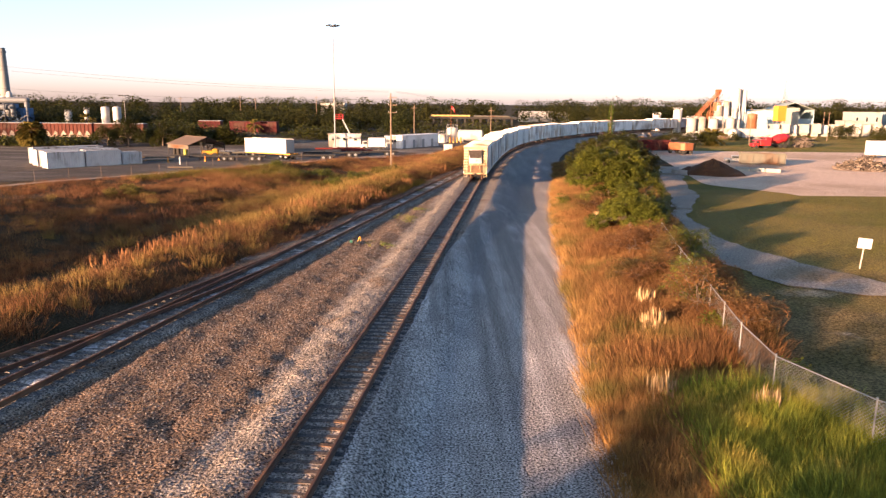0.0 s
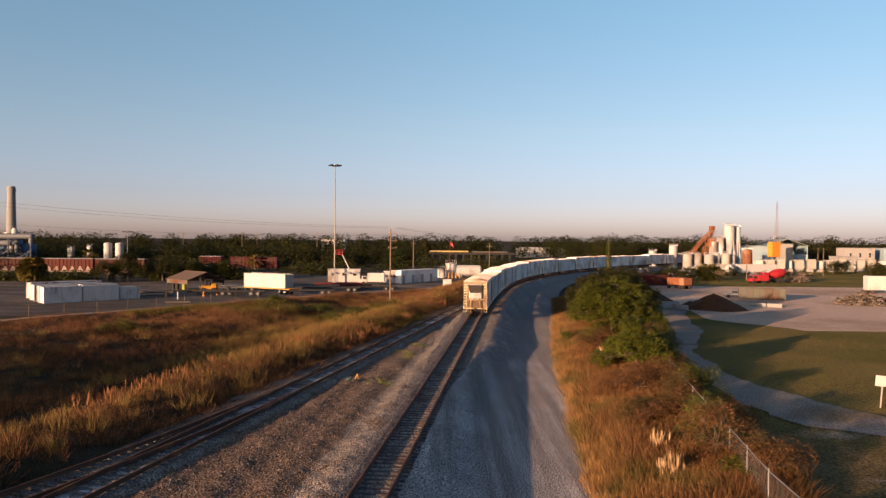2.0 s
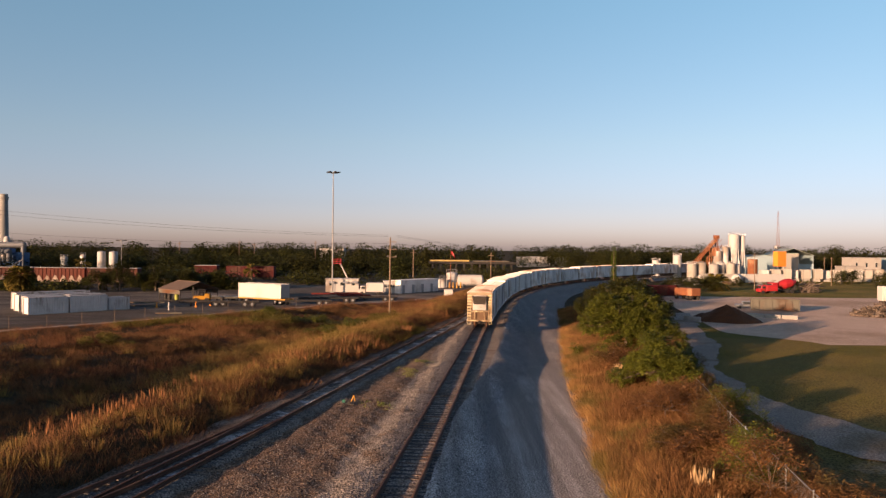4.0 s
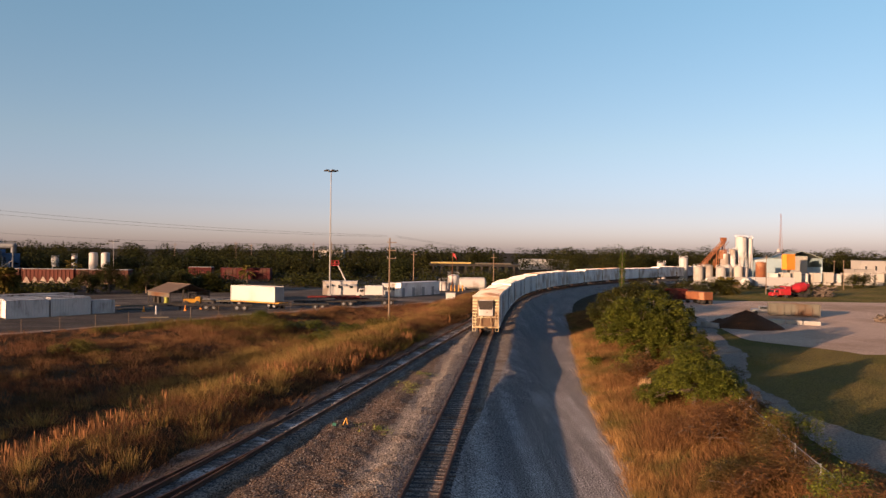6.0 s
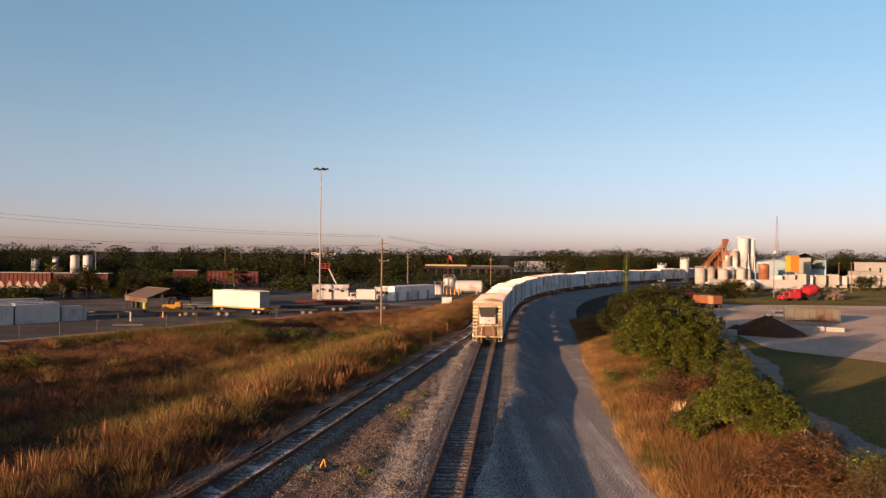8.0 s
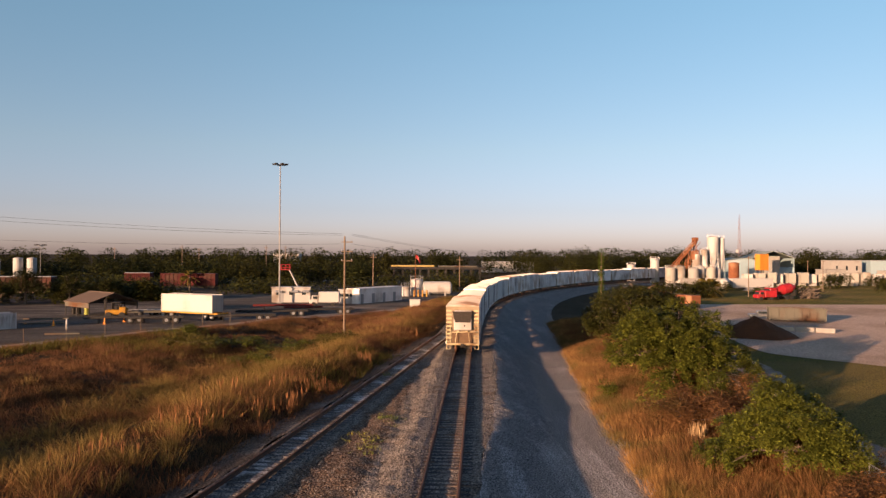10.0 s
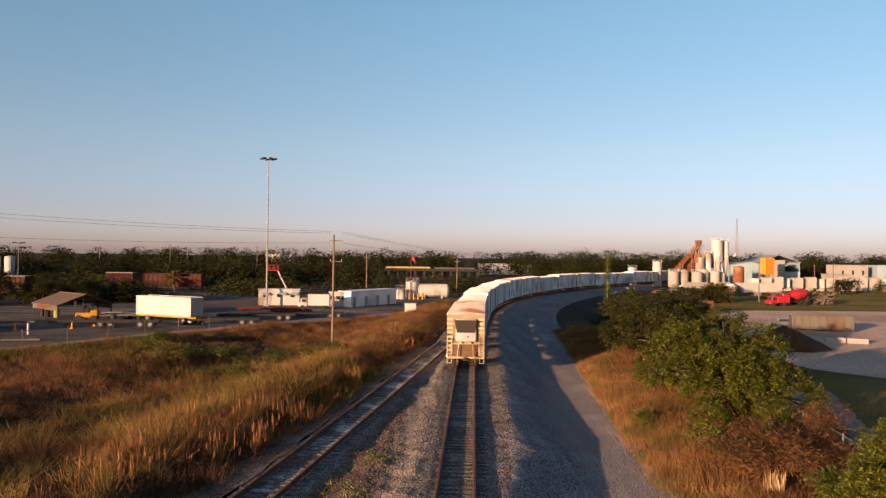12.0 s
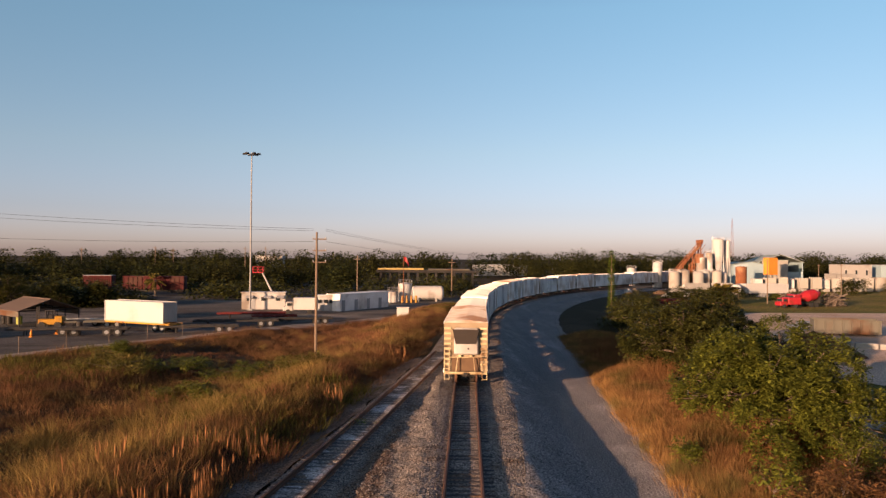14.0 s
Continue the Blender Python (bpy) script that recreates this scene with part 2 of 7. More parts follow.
M_carroof = mat("rusty_white_roof", (0.448, 0.408, 0.360), (0.320, 0.256, 0.208), 0.7, scale=0.9, c3=(0.208, 0.120, 0.072), dirt=0.5, obj=True)
M_carroof_pale = mat("pale_roof", (0.510, 0.497, 0.476), (0.425, 0.404, 0.378), 0.7, scale=0.6, c3=(0.281, 0.212, 0.162), dirt=0.25, obj=True)
# stained, and darkened as a whole for the shade between the end ribs
M_endstain_shade = mat("stained_shaded_end_steel", (0.274, 0.220, 0.148), (0.178, 0.134, 0.083), 0.7, scale=1.5, c3=(0.071, 0.046, 0.030), dirt=0.45, obj=True)
M_clean = mat("clean_white", (0.350, 0.347, 0.341), (0.310, 0.306, 0.300), 0.55, scale=0.4, c3=(0.242, 0.226, 0.206), dirt=0.2)
M_bright = mat("smooth_white", (0.334, 0.331, 0.323), (0.303, 0.301, 0.293), 0.5, scale=0.4, c3=(0.242, 0.230, 0.212), dirt=0.15)
M_vine = leafy("vine_leaf", (0.085, 0.115, 0.015), (0.050, 0.075, 0.010), 0.7, scale=0.8)
M_skip = mat("skip_steel", (0.094, 0.090, 0.074), (0.072, 0.066, 0.052), 0.8, scale=0.5, c3=(0.072, 0.032, 0.015), dirt=0.45)
M_dark = mat("dark_steel", (0.03, 0.028, 0.026), (0.02, 0.018, 0.017), 0.7, 0.2, scale=3)
M_grille = mat("dark_grille", (0.035, 0.025, 0.02), (0.02, 0.015, 0.012), 0.6, scale=6)
M_deck = mat("rusty_brown_panel", (0.125, 0.078, 0.044), (0.088, 0.052, 0.031), 0.8, scale=2, c3=(0.052, 0.031, 0.021), dirt=0.3)
M_deckdark = mat("dull_red_brown_steel", (0.082, 0.022, 0.015), (0.052, 0.016, 0.011), 0.85, scale=0.5, c3=(0.04, 0.02, 0.014), dirt=0.4)
M_palesheet = mat("pale_hopper_sheet", (0.27, 0.215, 0.18), (0.19, 0.145, 0.118), 0.8, scale=1.5, c3=(0.12, 0.07, 0.05), dirt=0.4)
M_ductgrey = mat("duct_grey", (0.105, 0.115, 0.13), (0.08, 0.088, 0.10), 0.6, 0.2, scale=0.4)
M_mast = mat("mast_grey", (0.20, 0.20, 0.20), (0.16, 0.16, 0.16), 0.6, 0.1, scale=1.0)
M_lime = mat("lime_plastic", (0.22, 0.24, 0.05), (0.17, 0.19, 0.04), 0.6, scale=1.0)
M_galv = mat("galvanised", (0.270, 0.276, 0.282), (0.216, 0.222, 0.228), 0.45, 0.6, scale=3)
M_pole = mat("pole_wood", (0.168, 0.119, 0.084), (0.112, 0.084, 0.059), 0.9, scale=3)
M_red = mat("red_paint", (0.306, 0.017, 0.024), (0.221, 0.014, 0.017), 0.45, scale=1.5, c3=(0.170, 0.025, 0.017), dirt=0.2)
M_maroon = mat("maroon_steel", (0.059, 0.008, 0.007), (0.038, 0.006, 0.006), 0.8, scale=0.6, c3=(0.049, 0.021, 0.015), dirt=0.2)
M_dullred = mat("faded_red", (0.091, 0.009, 0.007), (0.061, 0.008, 0.006), 0.7, scale=1.0)
M_yellow = mat("yellow_paint", (0.335, 0.173, 0.014), (0.277, 0.134, 0.014), 0.5, scale=1.5, c3=(0.143, 0.071, 0.024), dirt=0.2)
M_orange = mat("orange_paint", (0.576, 0.208, 0.024), (0.496, 0.176, 0.024), 0.6, scale=0.6)
M_rust = mat("rust", (0.185, 0.068, 0.028), (0.124, 0.045, 0.022), 0.85, scale=0.8, c3=(0.236, 0.124, 0.068), dirt=0.3)
M_blue = mat("blue_steel", (0.06, 0.12, 0.24), (0.04, 0.09, 0.18), 0.6, scale=0.4)
M_teal = mat("pale_blue_cladding", (0.240, 0.320, 0.352), (0.200, 0.272, 0.304), 0.6, scale=0.3)
M_green = mat("sage_roof", (0.272, 0.304, 0.256), (0.224, 0.256, 0.216), 0.6, scale=0.3)
M_cream = mat("cream_wall", (0.287, 0.271, 0.242), (0.235, 0.220, 0.195), 0.8, scale=0.3, c3=(0.166, 0.140, 0.115), dirt=0.3)
M_grey = mat("grey_panel", (0.256, 0.262, 0.269), (0.205, 0.211, 0.218), 0.65, scale=0.5)
M_stack = mat("concrete_stack", (0.20, 0.20, 0.19), (0.15, 0.15, 0.145), 0.85, scale=0.2)
M_conc = mat("concrete", (0.264, 0.256, 0.240), (0.208, 0.200, 0.188), 0.85, scale=0.5, c3=(0.160, 0.144, 0.124), dirt=0.3)
M_soil = mat("dark_soil", (0.085, 0.036, 0.016), (0.055, 0.025, 0.011), 0.95, scale=0.6, bump=0.08, bscale=6)
M_glass = mat("dark_window", (0.02, 0.025, 0.03), (0.015, 0.02, 0.022), 0.12, scale=2)
M_tyre = mat("tyre_rubber", (0.025, 0.024, 0.023), (0.018, 0.018, 0.017), 0.85, scale=4)
M_scrap = mat("scrap_grey", (0.11, 0.085, 0.065), (0.07, 0.055, 0.045), 0.85, scale=1, island=True)
M_brownroof = mat("brown_metal_roof", (0.096, 0.068, 0.053), (0.073, 0.053, 0.041), 0.85, scale=0.5)


# ---- mesh helpers ----
def bx(bm, x0, x1, y0, y1, z0, z1, m=None, bevel=0.0):
    """A box between the given bounds."""
    r = bmesh.ops.create_cube(bm, size=1.0, matrix=(m or Matrix()) @ Matrix.LocRotScale(((x0 + x1) / 2, (y0 + y1) / 2, (z0 + z1) / 2), None, (x1 - x0, y1 - y0, z1 - z0)))
    if bevel:
        es = {e for v in r["verts"] for e in v.link_edges}
        bmesh.ops.bevel(bm, geom=list(es), offset=bevel, segments=1, affect='EDGES', profile=0.5)


def rod(bm, a, b, r0, r1=None, n=8, cap=True):
    """A round bar or cone from a to b."""
    a, b = Vector(a), Vector(b)
    d = b - a
    m = Matrix.Translation((a + b) / 2) @ d.to_track_quat('Z', 'Y').to_matrix().to_4x4()
    bmesh.ops.create_cone(bm, cap_ends=cap, segments=n, radius1=r0, radius2=r0 if r1 is None else r1, depth=d.length, matrix=m)


def ball(bm, c, r, sx=1, sy=1, sz=1, n=8):
    bmesh.ops.create_uvsphere(bm, u_segments=n * 2, v_segments=n, radius=r, matrix=Matrix.LocRotScale(c, None, (sx, sy, sz)))


def poly(bm, pts):
    bm.faces.new([bm.verts.new(p) for p in pts])


def link(name, bm, material):
    me = bpy.data.meshes.new(name)
    bmesh.ops.recalc_face_normals(bm, faces=bm.faces[:])
    bm.to_mesh(me)
    bm.free()
    me.materials.append(material)
    return new(name, me)


def part(name, bm, material, parent, label=""):
    ob = link(name, bm, material)
    ob.parent = parent
    if label:
        tagged(ob, label)
    return ob


def piece(name, me, m, parent):
    """One of many alike pieces on a shared mesh."""
    ob = new(name, me)
    ob.parent = parent
    ob.matrix_basis = m
    return ob


def thing(name, m, label, category, group="", kind=""):
    ob = new(name)
    ob.empty_display_size = 0.3
    ob.matrix_basis = m
    return tagged(ob, label, category, group, kind)


def soup(name, verts, n_per_face, material, label, category, kind="stuff"):
    """One object from an array of loose faces with n_per_face corners each."""
    v = np.asarray(verts, dtype=np.float32).reshape(-1, 3)
    nf = len(v) // n_per_face
    me = bpy.data.meshes.new(name)
    me.vertices.add(len(v))
    me.vertices.foreach_set("co", v.ravel())
    me.loops.add(len(v))
    me.loops.foreach_set("vertex_index", np.arange(len(v), dtype=np.int32))
    me.polygons.add(nf)
    me.polygons.foreach_set("loop_start", np.arange(0, len(v), n_per_face, dtype=np.int32))
    me.update(calc_edges=True)
    me.validate()
    me.materials.append(material)
    ob = new(name, me)
    if category:
        tagged(ob, label, category, "", kind)
    return ob


# ---- the lie of the land ----
def main_x(y):
    """The main track's centre line."""
    y = np.asarray(y, dtype=float)
    q = np.minimum(y, 300.0)
    x = -5.65 + 0.1005 * q + 0.00057 * np.maximum(0, q - 95) ** 2 + 0.0018 * np.maximum(0, q - 155) ** 2
    return x + np.where(y > 300, (y - 300) * 0.86, 0)


def side_x(y):
    """The siding, which closes up on the main track."""
    y = np.asarray(y, dtype=float)
    return np.minimum(-14.9 + 0.2075 * (y - 28.3), main_x(y) - 2.6)


def spur_x(y):
    """The spur that leaves the siding by a turnout."""
    return side_x(y) - 0.0034 * np.maximum(0, 58 - np.asarray(y, dtype=float)) ** 2


def yard_x(y):
    """The edge of the paved yard."""
    return -55 + (np.asarray(y, dtype=float) - 100) * 0.72


def smooth(a, b, v):
    t = np.clip((v - a) / (b - a), 0, 1)
    return t * t * (3 - 2 * t)


def wave(x, y, k, seed=0.0):
    """A cheap rolling noise from sines, about -1 to 1."""
    return (np.sin(x * k + 1.3 * np.sin(y * k * 0.7 + seed) + seed) + np.sin(y * k * 1.1 + 1.7 * np.sin(x * k * 0.6 + 2 * seed)) + np.sin((x + y) * k * 0.53 + seed * 3)) / 3


def land_z(x, y):
    """Height of the ground."""
    x, y = np.asarray(x, dtype=float), np.asarray(y, dtype=float)
    s = x - main_x(y)
    d2 = x - side_x(y)
    far = smooth(60, 80, y)                       # the shoulder is wider and higher further on
    edge = 1.35 + 1.15 * far + (0.1 + 0.15 * far) * wave(x * 0, y, 0.45, 1.0)
    right = -0.22 - 0.98 * smooth(edge, edge + 1.9 + 1.9 * far, s) + (0.035 * wave(x * 2.2, y * 0.35, 1.1, 5.0) + 0.022 * wave(x, y, 2.4, 1.0) + 0.02 * wave(x, y, 5.3, 2.0)) * smooth(1.5, 2.0, s) * (1 - 0.8 * smooth(4.0, 5.6, s)) * (0.4 + 0.6 * far)
    left = -0.22 + 0.05 * smooth(0.9, 1.3, -s) - 0.165 * smooth(1.6, 2.8, -s)   # ballast heaped over the sleeper ends
    left = left + 0.07 * np.exp(-((-s - 2.3) / 0.65) ** 2) * (1 + 0.6 * wave(x, y, 1.7, 4.0) + 0.4 * wave(x, y, 4.9, 1.0))   # windrow of fresh stone
    left = left + 0.028 * wave(x, y * 0.8, 8.0, 2.0) * smooth(1.4, 1.8, -s) * smooth(4.6, 3.4, -s)
    z = np.where(s > 0, right, left)
    z = z + np.where((s < -1.8) & (d2 > 1.4), 0.02 * wave(x, y, 1.1) + 0.025 * wave(x, y, 2.7, 1.0) + 0.02 * wave(x * 1.6, y, 5.7, 3.0) + 0.03 * np.sin(2.6 * s + 1.5 * wave(x * 0, y, 0.21, 3.0)) * smooth(1.8, 2.6, -s) * smooth(1.4, 2.6, d2), 0)
    z = z + np.where((s < -1.8) & (d2 > 1.4), 0.06 * smooth(46, 62, y) * wave(x * 1.4, y * 0.6, 1.5, 2.0), 0)   # heaped stone further on
    z = np.where(np.abs(d2) < 1.5, -0.24, z)      # siding bed
    dl = -(d2 + 1.5)
    # field hollow cut deeper so that the low sun is blocked there
    field = -0.3 - 0.12 * smooth(0, 1.6, dl) + 0.5 * smooth(1.6, 4.2, dl) - 0.45 * smooth(6, 9, dl) - 1.1 * smooth(8, 13, dl) + 0.6 * smooth(17, 26, dl)
    z = np.where(dl > 0, field + 0.12 * wave(x, y, 0.28, 2.0) * smooth(2, 6, dl), z)
    bank = s - 9.4 - 1.8 * smooth(70, 120, y)
    dip = smooth(50, 105, y)
    z = np.where(bank > 0, -1.12 + 0.35 * smooth(0, 3, bank) - (0.1 + 0.4 * dip) * smooth(4, 9, bank), z)
    flat = np.maximum(np.maximum(smooth(0, 6, yard_x(y) - x), smooth(11, 16, bank)), smooth(230, 330, y))
    return z * (1 - flat) - (1.3 - 0.5 * (1 - dip) * (bank > 0)) * flat


def steps(*spans):
    """Grid stations: spans of (start, end, step)."""
    out = []
    for a, b, st in spans:
        out += list(np.arange(a, b, st))
    return np.array(out)


def sheet(name, S, Y, xy, dz, material, label, category, kind="structure"):
    """A sheet over the land; xy(s, y) gives x."""
    sg, yg = np.meshgrid(S, Y)
    X = xy(sg, yg)
    Z = land_z(X, yg) + (dz(X, yg) if callable(dz) else dz)
    n, m = len(Y), len(S)
    v = np.stack([X, yg, Z], -1).reshape(-1, 3).astype(np.float32)
    i = np.arange(n * m).reshape(n, m)
    f = np.stack([i[:-1, :-1], i[:-1, 1:], i[1:, 1:], i[1:, :-1]], -1).reshape(-1, 4)
    me = bpy.data.meshes.new(name)
    me.vertices.add(len(v))
    me.vertices.foreach_set("co", v.ravel())
    me.loops.add(f.size)
    me.loops.foreach_set("vertex_index", f.ravel().astype(np.int32))
    me.polygons.add(len(f))
    me.polygons.foreach_set("loop_start", np.arange(0, f.size, 4, dtype=np.int32))
    me.polygons.foreach_set("use_smooth", np.ones(len(f), dtype=bool))
    me.update(calc_edges=True)
    me.materials.append(material)
    return tagged(new(name, me), label, category, "", kind)


def under(x, y):
    """The earth lies lower below the ballast and the road."""
    m = (x > spur_x(y) - 1.9) & (x < main_x(y) + 8.3 + 0.9 * smooth(70, 120, y)) & (y > -20) & (y < 298)
    return np.where(m, -0.2, 0.0)


def road_x0(y):
    """The road's edge towards the main line: the coarse shoulder takes more room further on."""
    return 1.12 + 1.8 * smooth(50, 90, y) + 0.25 * smooth(46, 60, y) * wave(y * 0, y, 0.5, 3.0)


far_r = np.geomspace(60, 3500, 26)
S_all = np.concatenate([-far_r[::-1], steps((-58, -6, 0.8), (-6, 13, 0.3), (13, 58, 1.0)), far_r])
Y_all = np.concatenate([-np.geomspace(40, 1500, 10)[::-1], steps((-30, 140, 0.7), (140, 420, 3.5)), np.geomspace(430, 4000, 22)])
sheet("ground", S_all, Y_all, lambda s, y: main_x(np.minimum(y, 330)) + s, under, M_earth, "uneven brown earth under dry grass", "ground")
bed = sheet("ballast_bed", np.arange(0, 1.0001, 0.008), steps((-20, 14, 1.0), (14, 95, 0.25), (95, 140, 0.5), (140, 300, 1.5)),
      lambda k, y: (spur_x(y) - 1.25) + k * (main_x(y) + 4.0 + 2.0 * smooth(60, 80, y) - (spur_x(y) - 1.25)), 0.012, M_ballast, "grey crushed-stone ballast with brown dirt patches", "ballast")
co = np.empty(len(bed.data.vertices) * 3, dtype=np.float32)
bed.data.vertices.foreach_get("co", co)
bx_, by_ = co[0::3].astype(float), co[1::3].astype(float)
bed.data.attributes.new("dirt", 'FLOAT', 'POINT').data.foreach_set("value", (smooth(1.0, 2.2, bx_ - side_x(by_)) * smooth(2.6, 4.0, main_x(by_) - bx_) * smooth(-5, 10, by_)).astype(np.float32))
sheet("gravel_road", np.arange(0, 1.0001, 0.0125), steps((-20, 14, 1.0), (14, 130, 0.25), (130, 300, 1.5)),
      lambda k, y: main_x(y) + road_x0(y) + (1 - k) * 0.05 * (wave(y * 0, y, 1.3, 2.0) + wave(y * 0, y, 4.1, 1.0)) + k * (9.82 - road_x0(y) + 2.0 * smooth(70, 120, y) + 0.12 * np.sin(y * 0.7)), 0.05, M_gravel, "pale grey gravel service road with wheel tracks", "road")
sheet("siding_verge", np.arange(0, 1.0001, 0.1), steps((40, 118, 0.5)), lambda k, y: side_x(y) - 3.1 + 0.3 * wave(y * 0, y, 1.3, 2.0) + k * 1.75, 0.04, M_vergeshade, "bare grey-brown verge beside the siding, darkened as if in shade", "dirt")
sheet("yard_pavement", np.concatenate([-np.geomspace(1, 300, 14)[::-1] + 1, ]), steps((70, 330, 5)), lambda k, y: yard_x(y) - 3 + k + 0.4 * np.sin(y * 0.9), 0.03, M_asphalt, "worn grey asphalt of a truck yard", "pavement")
sheet("yard_track", np.arange(0, 1.0001, 0.125), steps((80, 225, 2.5)), lambda k, y: yard_x(y) - 2.6 + 0.3 * np.sin(y * 0.5) + k * 4.6, 0.05, M_track, "pale dusty track between field and yard", "track")
sheet("lawn", np.arange(0, 1.0001, 0.025), steps((-20, 134, 1.5)), lambda k, y: main_x(y) + 15.6 + k * 123, 0.03, M_lawn, "mown yellow-green lawn, worn brown towards the fence", "lawn")
sheet("sandy_lot", np.arange(0, 1.0001, 0.05), steps((97.5, 190, 2.5)), lambda k, y: 46 - 10 * smooth(97, 112, y) + 0.16 * (y - 97) + k * 150, 0.09, M_sand, "pale sandy gravel of an open lot", "lot")


sheet("far_verge", np.arange(0, 1.0001, 0.05), steps((176, 300, 6)), lambda k, y: 58 + 0.35 * (y - 176) + k * 150, 0.06, M_lawn, "rough mown grass between lot and plant", "lawn")


PATH_Y = (45.5, 48, 50.5, 54.7, 59.3, 63.5, 67, 78, 97, 107, 134, 142)
PATH_L = (25.5, 21.8, 20.9, 20.4, 20.8, 21.4, 22.0, 23.8, 29.3, 31.0, 38.3, 40.5)
PATH_R = (27.5, 29.0, 27.6, 25.9, 24.4, 23.9, 24.1, 25.4, 33.0, 34.7, 42.0, 44.0)


def path_x(k, y):
    """Across the sandy track, from its fence side to its lawn side, with frayed edges."""
    lo = np.interp(y, PATH_Y, PATH_L) + 0.35 * wave(y * 0, y, 1.1, 1.0) + 0.2 * wave(y * 0, y, 3.7, 2.0)
    hi = np.interp(y, PATH_Y, PATH_R) + 0.35 * wave(y * 0, y, 0.9, 4.0) + 0.2 * wave(y * 0, y, 4.3, 2.0)
    return lo + k * (hi - lo)


sheet("sandy_path", np.arange(0, 1.0001, 0.1), steps((45.5, 141, 0.4)), path_x, 0.1, M_track, "pale rutted sandy track through the grass", "path")

# ---- tracks ----
def rail_mesh(xf, off, y0, y1, step=1.5):
    """A flat-bottomed rail swept along a centre line."""
    prof = [(-0.085, -0.19), (0.085, -0.19), (0.085, -0.17), (0.012, -0.13), (0.012, -0.045), (0.042, -0.04), (0.042, -0.004), (0.032, 0.0), (-0.032, 0.0), (-0.042, -0.004), (-0.042, -0.04), (-0.012, -0.045), (-0.012, -0.13), (-0.085, -0.17)]
    bm = bmesh.new()
    rows = []
    for y in np.arange(y0, y1 + step / 2, step):
        sl = float(xf(y + 0.5) - xf(y - 0.5))
        c = 1 / math.hypot(1, sl)
        rows.append([bm.verts.new((float(xf(y)) + (off + px) * c, y - (off + px) * sl * c, pz)) for px, pz in prof])
    for a, b in zip(rows, rows[1:]):
        for i in range(len(prof)):
            j = (i + 1) % len(prof)
            bm.faces.new((a[i], a[j], b[j], b[i]))
    return bm


def sleeper_mesh(w, l, h, material, seed):
    bm = bmesh.new()
    bx(bm, -l / 2, l / 2, -w / 2, w / 2, -h, 0, bevel=0.012)
    rnd = random.Random(seed)
    for v in bm.verts:
        v.co.x += rnd.uniform(-0.03, 0.03)
        v.co.z += rnd.uniform(-0.008, 0.004)
    me = bpy.data.meshes.new("sleeper")
    bm.to_mesh(me)
    bm.free()
    me.materials.append(material)
    return me


def track(label, xf, y0, y1, y_pieces, step, sleeper_mat, top, seed):
    root = thing("railway_track", Matrix(), label, "track")
    for off in (-0.755, 0.755):
        part("rail", rail_mesh(xf, off, y0, y1), M_rail, root, "rusty steel rail with a worn head")
    rnd = random.Random(seed)
    shapes = [sleeper_mesh(0.23, 2.55, 0.16, sleeper_mat, seed + i) for i in range(5)]
    rest = bmesh.new()
    y = y0
    while y < y1:
        sl = float(xf(y + 0.5) - xf(y - 0.5))
        m = Matrix.Translation((float(xf(y)) + rnd.uniform(-0.05, 0.05), y, top + rnd.uniform(-0.02, 0.005))) @ Matrix.Rotation(-math.atan(sl) + rnd.uniform(-0.02, 0.02), 4, 'Z')
        if y < y_pieces:
            piece("sleeper", rnd.choice(shapes), m, root)
        else:
            bx(rest, -1.27, 1.27, -0.115, 0.115, -0.16, 0, m)
        y += step
    tagged(part("sleeper_rest", rest, sleeper_mat, root), kind="stuff")
    return root


track("main line of rusty rails on dark wooden sleepers", main_x, -20, 290, 150, 0.56, M_sleeper, -0.188, 3)
track("siding of rusty rails on pale half-buried sleepers", side_x, -20, 121, 110, 0.58, M_sleeper_pale, -0.207, 11)
track("spur of rusty rails leaving the siding at a turnout", spur_x, -20, 57, 57, 0.58, M_sleeper_pale, -0.221, 19)


sheet("siding_silt", np.arange(-0.69, 0.6901, 0.115), steps((12, 118, 0.25)), lambda k, y: side_x(y) + k, lambda x, y: 0.008 + 0.03 * wave(x, y, 1.7, 2.0) + 0.02 * wave(x, y, 6.0, 1.0), M_silt, "pale silt and dust between the siding's rails", "silt")


